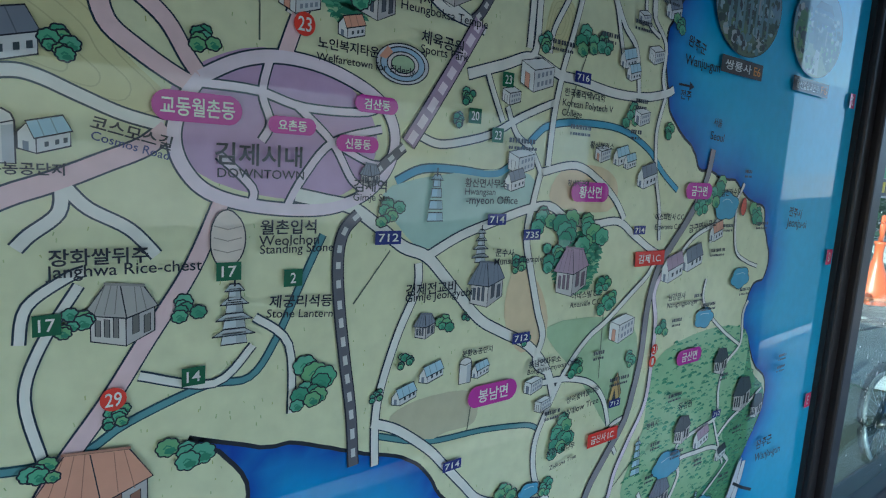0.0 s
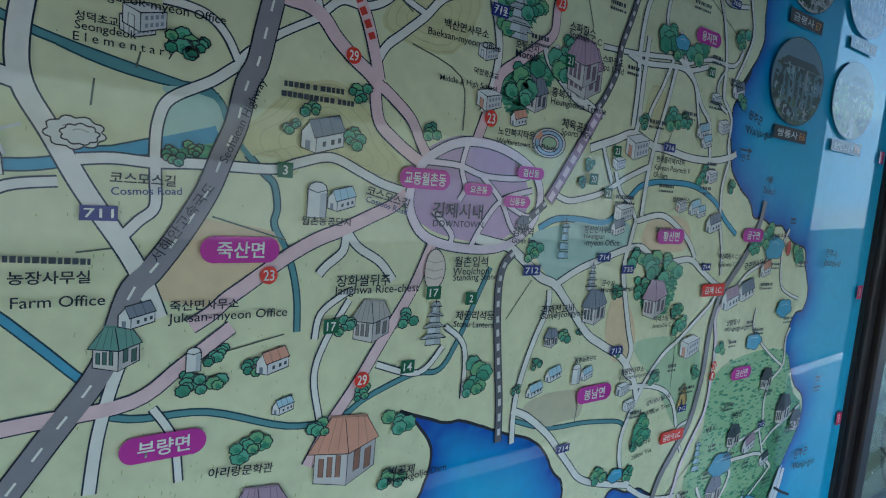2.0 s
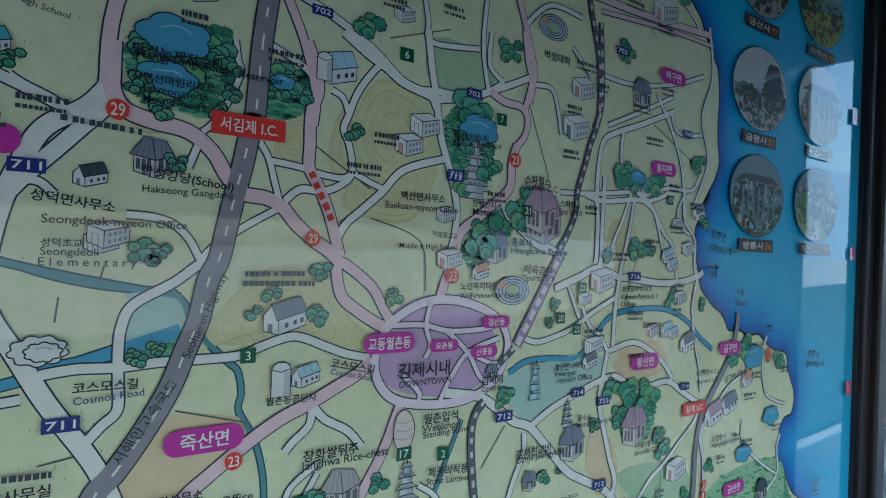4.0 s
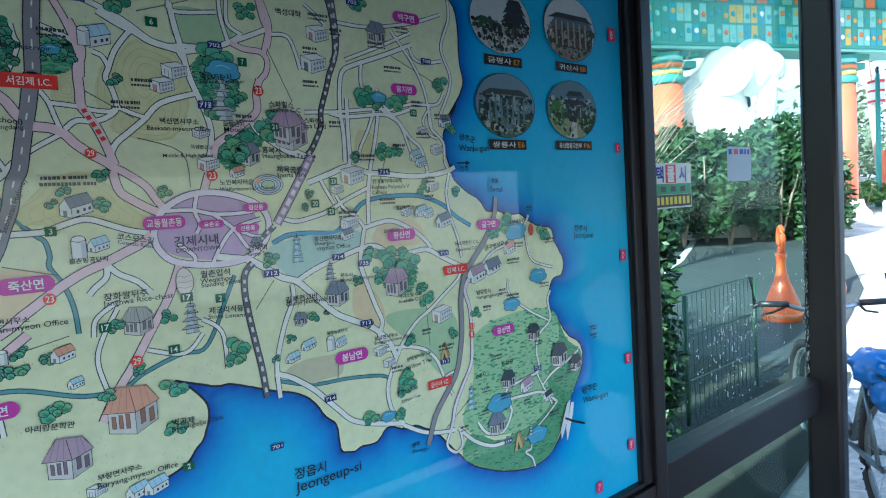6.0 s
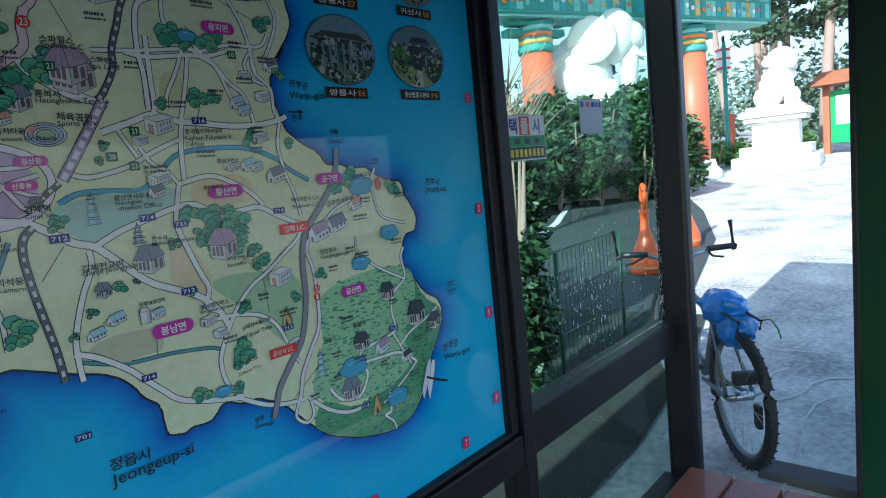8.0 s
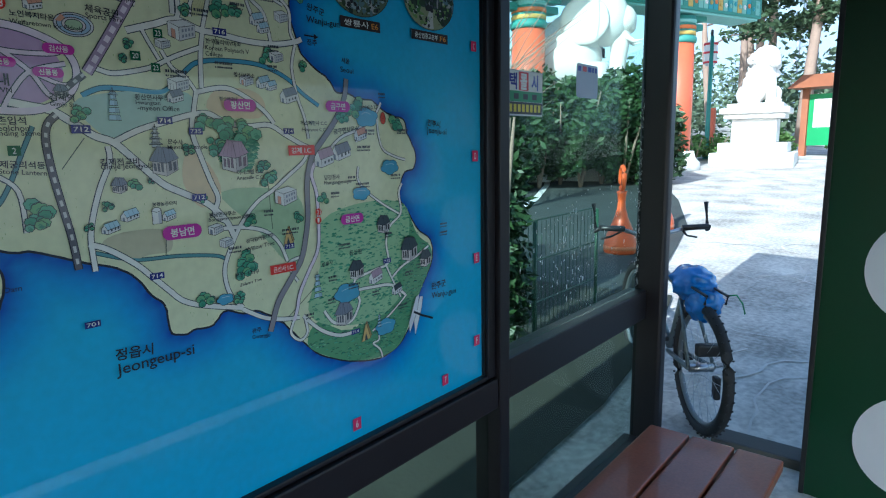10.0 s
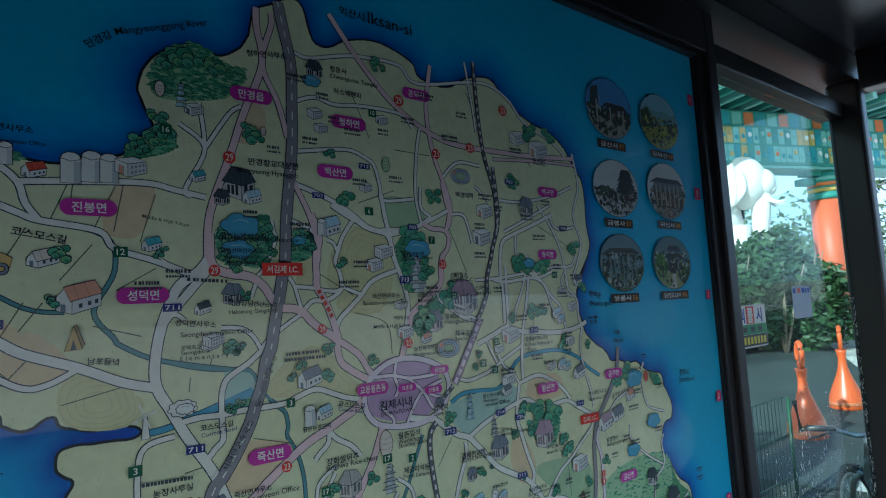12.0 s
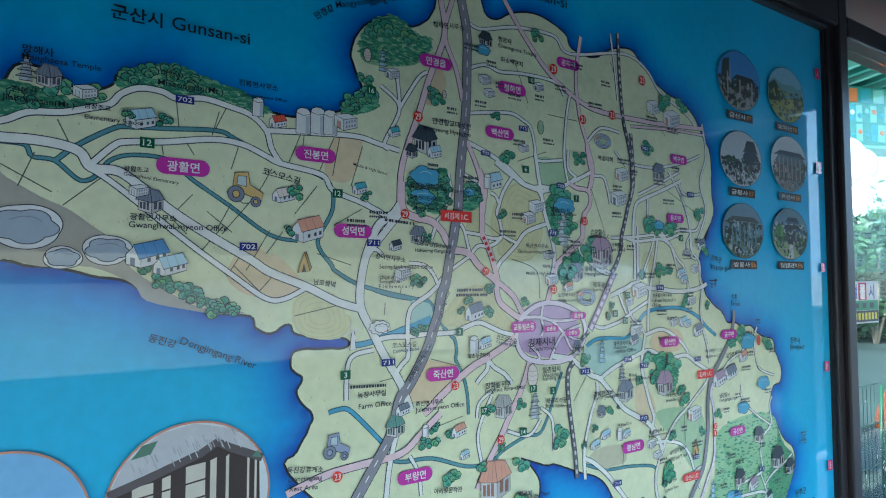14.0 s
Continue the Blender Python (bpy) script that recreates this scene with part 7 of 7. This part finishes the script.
for x in (-0.35, -2.2):
    for y in (-0.5, 0.5):
        tube(b, [(x, y, 0.0), (x, y, 0.9), (x, y * 0.9, 1.8)], [0.34, 0.30, 0.40], 12)
EZ = slope(12.0, 5.15)
ele = tagged(part("elephant_statue", b, stone_white), "large white stone elephant statue on a plinth", "statue")
ele.matrix_world = pose(12.0, 5.15, EZ + 1.08, 0, 0, -65) @ Matrix.Scale(0.8, 4)
plinth = tagged(part("statue_plinth", boxed((-2.3, -0.85, -0.15), (0.7, 0.85, 1.085), 0.05), stone_white), "white granite plinth under the elephant statue", "pedestal")
plinth.matrix_world = pose(12.0, 5.15, EZ, 0, 0, -65)

gate = thing("temple_gate", "tall painted timber gate with red columns and teal beams", "gate", at=(14.8, 4.5, slope(14.8, 4.5)), rz=159)
gold, orange_p = mat("ochre_trim_paint", (0.55, 0.38, 0.10), 0.6), mat("orange_trim_paint", (0.65, 0.18, 0.05), 0.6)
blue_teal = mat("blue_green_paint", (0.05, 0.30, 0.36), 0.6)
pale_teal = mat("pale_teal_paint", (0.22, 0.48, 0.44), 0.6)
for x in (0.0, 4.75):
    part("plinth", lathe(bmesh.new(), [(0.62, -0.1), (0.62, 0.16), (0.50, 0.30), (0.46, 0.46)], (x, 0, 0), 20), stone_white, gate)
    part("column", lathe(bmesh.new(), [(0.36, 0.46), (0.37, 1.6), (0.35, 3.12)], (x, 0, 0), 24), red_paint, gate)
    part("column_head", lathe(bmesh.new(), [(0.37, 3.12), (0.40, 3.16), (0.40, 3.24), (0.36, 3.28), (0.36, 3.75)], (x, 0, 0), 24), teal_paint, gate)
    for k in range(3):
        part("painted_ring", lathe(bmesh.new(), [(0.372, 3.3 + 0.14 * k), (0.376, 3.36 + 0.14 * k), (0.372, 3.39 + 0.14 * k)], (x, 0, 0), 24), (gold, orange_p, pale_teal)[k], gate)
    for s in (-1, 1):
        part("bracket", boxed((x - 0.75, -0.14 + 0.05 * s, 3.58 + 0.1 * s), (x + 0.75, 0.14 + 0.05 * s, 3.74 + 0.1 * s), 0.03), teal_paint, gate)
part("beam", boxed((-2.6, -0.42, 3.86), (7.2, 0.42, 4.75), 0.03), teal_paint, gate)
part("beam_soffit", boxed((-2.5, -0.38, 3.80), (7.1, 0.38, 3.86), 0.01), pale_teal, gate)
rnd = random.Random(17)
for row in range(2):
    for i in range(52):
        x, z = -2.5 + i * 0.186, 3.93 + 0.41 * row
        c = rnd.choice((pale_teal, blue_teal, teal_paint, teal_paint, pale_teal, blue_teal, gold))
        part("painted_panel", boxed((x, 0.42, z), (x + 0.165, 0.432, z + 0.36), 0.008), c, gate)
        b = bmesh.new()
        lathe(b, [(0.02, 0), (0.055, 0.004), (0.06, 0.010), (0.03, 0.016)], (0, 0, 0), 8)
        ob = part("rosette", b, rnd.choice((white_paint, gold, blue_teal, pale_teal, orange_p)), gate)
        ob.matrix_local = pose(x + 0.08, 0.434, z + rnd.uniform(0.12, 0.24), -90, 0, 0)
for i in range(26):
    x = -2.15 + i * 0.344
    part("painted_panel", boxed((x, 0.30, 4.80), (x + 0.27, 0.312, 5.10), 0.008), (blue_teal, orange_p, pale_teal)[i % 3], gate)
part("beam_end", boxed((-2.63, -0.36, 3.92), (-2.6, 0.36, 4.69), 0.01), pale_teal, gate)
for k in range(3):
    part("painted_panel", boxed((-2.645, -0.3 + 0.22 * k, 4.0), (-2.63, -0.14 + 0.22 * k, 4.6), 0.01), (gold, teal_paint, gold)[k], gate)
part("upper_beam", boxed((-2.2, -0.30, 4.75), (6.8, 0.30, 5.15), 0.02), teal_paint, gate)
for i in range(26):
    x = -3.0 + i * 0.42
    part("rafter", boxed((x, -1.5, 5.16), (x + 0.13, 1.5, 5.32), 0.02), (teal_paint, pale_teal)[i % 2], gate)
part("roof", boxed((-3.4, -1.7, 5.33), (8.0, 1.7, 5.6), 0.06), mat("grey_roof_tile", (0.10, 0.105, 0.11), 0.8, 0, 0.3, 3, 30, 0.5), gate)

# lamp posts
def lamp_post(x, y, h, arm, material, lantern):
    t = thing("street_lamp", "tall street lamp with a bracket arm" if not lantern else "teal street lamp with a red and white lantern", "street lamp", at=(x, y, slope(x, y)), rz=200)
    part("pole", tube(bmesh.new(), [(0, 0, 0), (0, 0, 0.4), (0, 0, h)], [0.10, 0.07, 0.05], 10), material, t)
    b = tube(bmesh.new(), [(0, 0, h - 0.1), (0.05, 0, h + 0.15), (arm * 0.5, 0, h + 0.2), (arm, 0, h + 0.15), (arm, 0, h - 0.05)], 0.03, 8)
    part("arm", b, black_plastic, t)
    if lantern:
        c = part("lantern", lathe(bmesh.new(), [(0.14, -0.75), (0.19, -0.6), (0.20, -0.2), (0.15, -0.1), (0.03, 0.02)], (arm, 0, h - 0.05), 14), white_paint, t)
        for z in (-0.68, -0.4, -0.14):
            part("lantern_ring", lathe(bmesh.new(), [(0.205, z), (0.215, z + 0.03), (0.205, z + 0.06)], (arm, 0, h - 0.05), 14), flat_red, c)
    else:
        part("lamp_head", boxed((arm - 0.08, -0.08, h - 0.28), (arm + 0.08, 0.08, h - 0.05), 0.03), black_plastic, t)


lamp_post(18.3, 4.75, 3.6, -0.5, teal_paint, True)
lamp_post(12.9, 5.75, 3.1, -0.45, mat("galvanised_pole", (0.35, 0.36, 0.36), 0.5, 0.4), False)

# banner on two posts
ban = thing("banner_sign", "narrow white upright banner with blue lettering on posts", "sign", at=(12.0, 6.3, slope(12, 6.3)), rz=-48)
part("sheet", boxed((-0.23, -0.012, 0.5), (0.23, 0.012, 2.35), 0.004), white_film, ban)
for x in (-0.26, 0.26):
    part("post", tube(bmesh.new(), [(x, 0, 0), (x, 0, 2.4)], 0.025, 8), mat("yellow_post", (0.45, 0.34, 0.10), 0.6), ban)
part("yellow_base", boxed((-0.23, -0.016, 0.5), (0.23, 0.016, 0.82), 0.004), flat_yellow, ban)
for i in range(5):
    flat("bar", rect(-0.12, 0.98 + 0.26 * i, 0.12, 1.16 + 0.26 * i), -0.018, flat_blue, ban)

# notice board with a little roof
kio = thing("notice_board", "green notice board under a small brown shingled roof", "notice board", at=(20.6, 1.75, slope(20.6, 1.75)), rz=80)
for x in (-0.85, 0.85):
    part("post", boxed((x - 0.09, -0.09, 0), (x + 0.09, 0.09, 2.1), 0.01), brown_wood, kio)
part("panel", boxed((-0.75, -0.03, 0.35), (0.75, 0.03, 1.9), 0.01), green_paint, kio)
part("paper", boxed((-0.6, 0.03, 0.9), (0.6, 0.045, 1.75), 0.003), white_film, kio)
part("paper", boxed((-0.6, -0.045, 0.9), (0.6, -0.03, 1.75), 0.003), white_film, kio)
b = bmesh.new()
v = [b.verts.new(q) for q in ((-1.2, -0.6, 2.08), (1.2, -0.6, 2.08), (1.2, 0.6, 2.08), (-1.2, 0.6, 2.08), (-1.0, 0, 2.5), (1.0, 0, 2.5))]
for f in ((0, 1, 5, 4), (2, 3, 4, 5), (1, 2, 5), (3, 0, 4), (3, 2, 1, 0)):
    b.faces.new([v[k] for k in f])
part("roof", b, brown_wood, kio)

# red marker post by the woods, power mast far away
t = thing("marker_post", "square red-brown marker post", "post", at=(20.5, 5.3, slope(20.5, 5.3)))
part("shaft", boxed((-0.12, -0.12, 0), (0.12, 0.12, 1.5), 0.02), red_paint, t)
mast = thing("power_mast", "distant steel lattice power mast", "mast", at=(70, 11.0, slope(70, 11)))
b = bmesh.new()
for i in range(9):
    z0, z1 = i * 1.6, (i + 1) * 1.6
    w0, w1 = 1.3 - i * 0.12, 1.3 - (i + 1) * 0.12
    for sx, sy in ((1, 1), (1, -1), (-1, 1), (-1, -1)):
        tube(b, [(sx * w0, sy * w0, z0), (sx * w1, sy * w1, z1)], 0.06, 4)
    tube(b, [(-w0, -w0, z0), (w1, -w1, z1)], 0.04, 4)
    tube(b, [(w0, w0, z0), (-w1, w1, z1)], 0.04, 4)
    tube(b, [(-w0, w0, z0), (-w1, -w1, z1)], 0.04, 4)
part("lattice", b, steel, mast)

# green mesh fence behind the glass
fence_green = mat("dark_green_wire", (0.02, 0.075, 0.035), 0.4)
fence = thing("wire_fence", "green welded wire fence behind the shelter", "fence", at=(0.2, 1.05, 0.0))
for i in range(4):
    part("post", tube(bmesh.new(), [(0.95 * i, 0, 0.0), (0.95 * i, 0, 1.0)], 0.014, 8), fence_green, fence)
for z in (0.12, 0.4, 0.7, 0.98):
    part("rail_wire", tube(bmesh.new(), [(0, 0.02, z), (2.85, 0.02, z + 0.03)], 0.005, 5), fence_green, fence)
for i in range(48):
    part("wire", tube(bmesh.new(), [(0.03 + i * 0.059, 0.026, 0.06), (0.03 + i * 0.059, 0.026, 1.01)], 0.0025, 4), fence_green, fence)

# orange skittle-shaped road markers
def skittle(x, y, rz):
    t = thing("road_marker", "orange plastic skittle-shaped road marker with a ring handle", "road marker", group="orange markers", at=(x, y, slope(x, y)), rz=rz)
    part("body", lathe(bmesh.new(), [(0.175, 0.0), (0.185, 0.015), (0.185, 0.09), (0.178, 0.14), (0.155, 0.21), (0.115, 0.31), (0.075, 0.41), (0.05, 0.50), (0.043, 0.58), (0.05, 0.66), (0.06, 0.70)], (0, 0, 0), 24), orange_plastic, t)
    part("band", lathe(bmesh.new(), [(0.186, 0.045), (0.189, 0.055), (0.189, 0.080), (0.186, 0.090)], (0, 0, 0), 24), mat("worn_reflective_band", (0.52, 0.16, 0.07), 0.3), t)
    ring = [(0.075 * math.sin(a), 0, 0.835 + 0.135 * -math.cos(a)) for a in [k * 2 * math.pi / 16 for k in range(17)]]
    part("ring_handle", tube(bmesh.new(), ring, 0.024, 10, False), orange_plastic, t)


skittle(5.1, 1.73, 40)
skittle(6.6, 1.84, 20)

# ---------------------------------------------------------------- bicycle
bike = thing("bicycle", "old mountain bicycle with a blue plastic bag over its saddle", "bicycle", at=(1.62, -0.21, slope(1.62, -0.21)), rz=39)


dull_steel = mat("dull_alloy", (0.22, 0.24, 0.25), 0.45, 0.6, 0.3, 10, 80, 0.05)


def wheel(x, name):
    z, r = 0.33, 0.31
    w = new(name)
    w.parent = bike
    ring = [(x + r * math.cos(a), 0, z + r * math.sin(a)) for a in [k * 2 * math.pi / 40 for k in range(41)]]
    part("tyre", tube(bmesh.new(), ring, 0.026, 10, False), rubber, w)
    b = bmesh.new()
    for k in range(44):
        a = k * 2 * math.pi / 44
        for s in (-0.016, 0.016):
            c = Vector((x + (r + 0.024) * math.cos(a + s), s, z + (r + 0.024) * math.sin(a + s)))
            blob(b, c, 0.0055, (1, 1.4, 1), 1, 0)
    part("tread", b, rubber, w)
    ring = [(x + 0.278 * math.cos(a), 0, z + 0.278 * math.sin(a)) for a in [k * 2 * math.pi / 40 for k in range(41)]]
    part("rim", tube(bmesh.new(), ring, 0.013, 8, False), dull_steel, w)
    part("hub", tube(bmesh.new(), [(x, -0.06, z), (x, 0.06, z)], 0.022, 10), steel, w)
    for k in range(28):
        a = k * 2 * math.pi / 28
        part("spoke", tube(bmesh.new(), [(x + 0.02 * math.cos(a + 1), 0.03 * (-1) ** k, z + 0.02 * math.sin(a + 1)), (x + 0.275 * math.cos(a), 0, z + 0.275 * math.sin(a))], 0.0012, 4), steel, w)


wheel(0.0, "rear_wheel")
wheel(1.04, "front_wheel")
frame_paint = mat("silver_frame_paint", (0.16, 0.20, 0.21), 0.35, 0.4, 0.3, 8, 60, 0.05)
bb, seat_t, head_b, head_t = (0.43, 0, 0.30), (0.27, 0, 0.66), (0.90, 0, 0.62), (0.87, 0, 0.76)
for a, c, r in ((bb, seat_t, 0.018), (bb, head_b, 0.022), (seat_t, head_t, 0.019), (head_b, head_t, 0.02)):
    part("frame_tube", tube(bmesh.new(), [a, c], r, 10), frame_paint, bike)
for s in (-1, 1):
    part("chain_stay", tube(bmesh.new(), [(0, 0.065 * s, 0.33), (0.36, 0.04 * s, 0.30)], 0.012, 8), frame_paint, bike)
    part("seat_stay", tube(bmesh.new(), [(0, 0.065 * s, 0.33), (0.26, 0.03 * s, 0.70)], 0.010, 8), frame_paint, bike)
    part("fork_leg", tube(bmesh.new(), [(1.04, 0.06 * s, 0.33), (0.94, 0.06 * s, 0.60), (0.905, 0.03 * s, 0.66)], 0.016, 8), frame_paint, bike)
    part("crank", tube(bmesh.new(), [(0.43, 0.06 * s, 0.30), (0.43 - 0.12 * s, 0.08 * s, 0.30 + 0.10 * s)], 0.011, 8), steel, bike)
    part("pedal", boxed((0.38 - 0.12 * s, 0.12 * s - 0.05, 0.385 + 0.10 * s - 0.1), (0.48 - 0.12 * s, 0.12 * s + 0.05, 0.41 + 0.10 * s - 0.1), 0.006), black_plastic, bike)
    part("grip", tube(bmesh.new(), [(0.80, 0.18 * s, 0.93), (0.78, 0.33 * s, 0.94)], 0.018, 10), black_plastic, bike)
    part("bar_end", tube(bmesh.new(), [(0.78, 0.33 * s, 0.94), (0.83, 0.345 * s, 0.91), (0.88, 0.35 * s, 1.08)], 0.015, 8), black_plastic, bike)
    part("brake_lever", tube(bmesh.new(), [(0.82, 0.19 * s, 0.91), (0.88, 0.24 * s, 0.87), (0.87, 0.30 * s, 0.86)], 0.007, 6), black_plastic, bike)
part("handlebar", tube(bmesh.new(), [(0.80, -0.20, 0.93), (0.85, -0.06, 0.88), (0.85, 0.06, 0.88), (0.80, 0.20, 0.93)], 0.013, 10), steel, bike)
part("stem", tube(bmesh.new(), [(0.87, 0, 0.76), (0.85, 0, 0.83), (0.85, 0, 0.88)], 0.017, 8), steel, bike)
part("seat_post", tube(bmesh.new(), [(0.27, 0, 0.64), (0.25, 0, 0.76)], 0.014, 8), steel, bike)
part("chainring", lathe(bmesh.new(), [(0.085, -0.003), (0.09, 0), (0.085, 0.003)], (0, 0, 0), 24), black_plastic, bike).matrix_local = pose(0.43, -0.055, 0.30, 90, 0, 0)
part("axle_rod", tube(bmesh.new(), [(0, -0.07, 0.33), (-0.01, -0.13, 0.35)], 0.006, 6), steel, bike)
part("rear_carrier", tube(bmesh.new(), [(-0.12, -0.05, 0.69), (-0.14, -0.05, 0.735), (0.20, -0.05, 0.74), (0.20, 0.05, 0.74), (-0.14, 0.05, 0.735), (-0.12, 0.05, 0.69)], 0.007, 6), black_plastic, bike)
part("reflector_box", boxed((-0.10, -0.06, 0.42), (-0.05, 0.06, 0.48), 0.01), black_plastic, bike)
part("derailleur", boxed((-0.02, -0.10, 0.16), (0.03, -0.07, 0.28), 0.01), black_plastic, bike)
part("twine", tube(bmesh.new(), [(-0.13, -0.05, 0.735), (-0.16, -0.08, 0.745), (-0.18, -0.10, 0.71), (-0.19, -0.11, 0.66)], 0.004, 5), green_paint, bike)
b = bmesh.new()
blob(b, (0.16, 0, 0.735), 0.15, (1.05, 0.68, 0.60), 4, 0.20, 3.2)
blob(b, (0.06, -0.02, 0.655), 0.115, (0.95, 0.75, 0.85), 4, 0.2, 3.2)
blob(b, (0.20, -0.05, 0.65), 0.10, (1.1, 0.6, 0.85), 4, 0.2, 3.4)
for v in b.verts:
    v.co += 0.008 * Vector((noise.noise(v.co * 23), noise.noise(v.co * 23 + Vector((5, 0, 0))), noise.noise(v.co * 23 + Vector((0, 7, 0)))))
bag = part("plastic_bag", b, blue_bag_mat, bike, "crumpled translucent blue plastic bag")
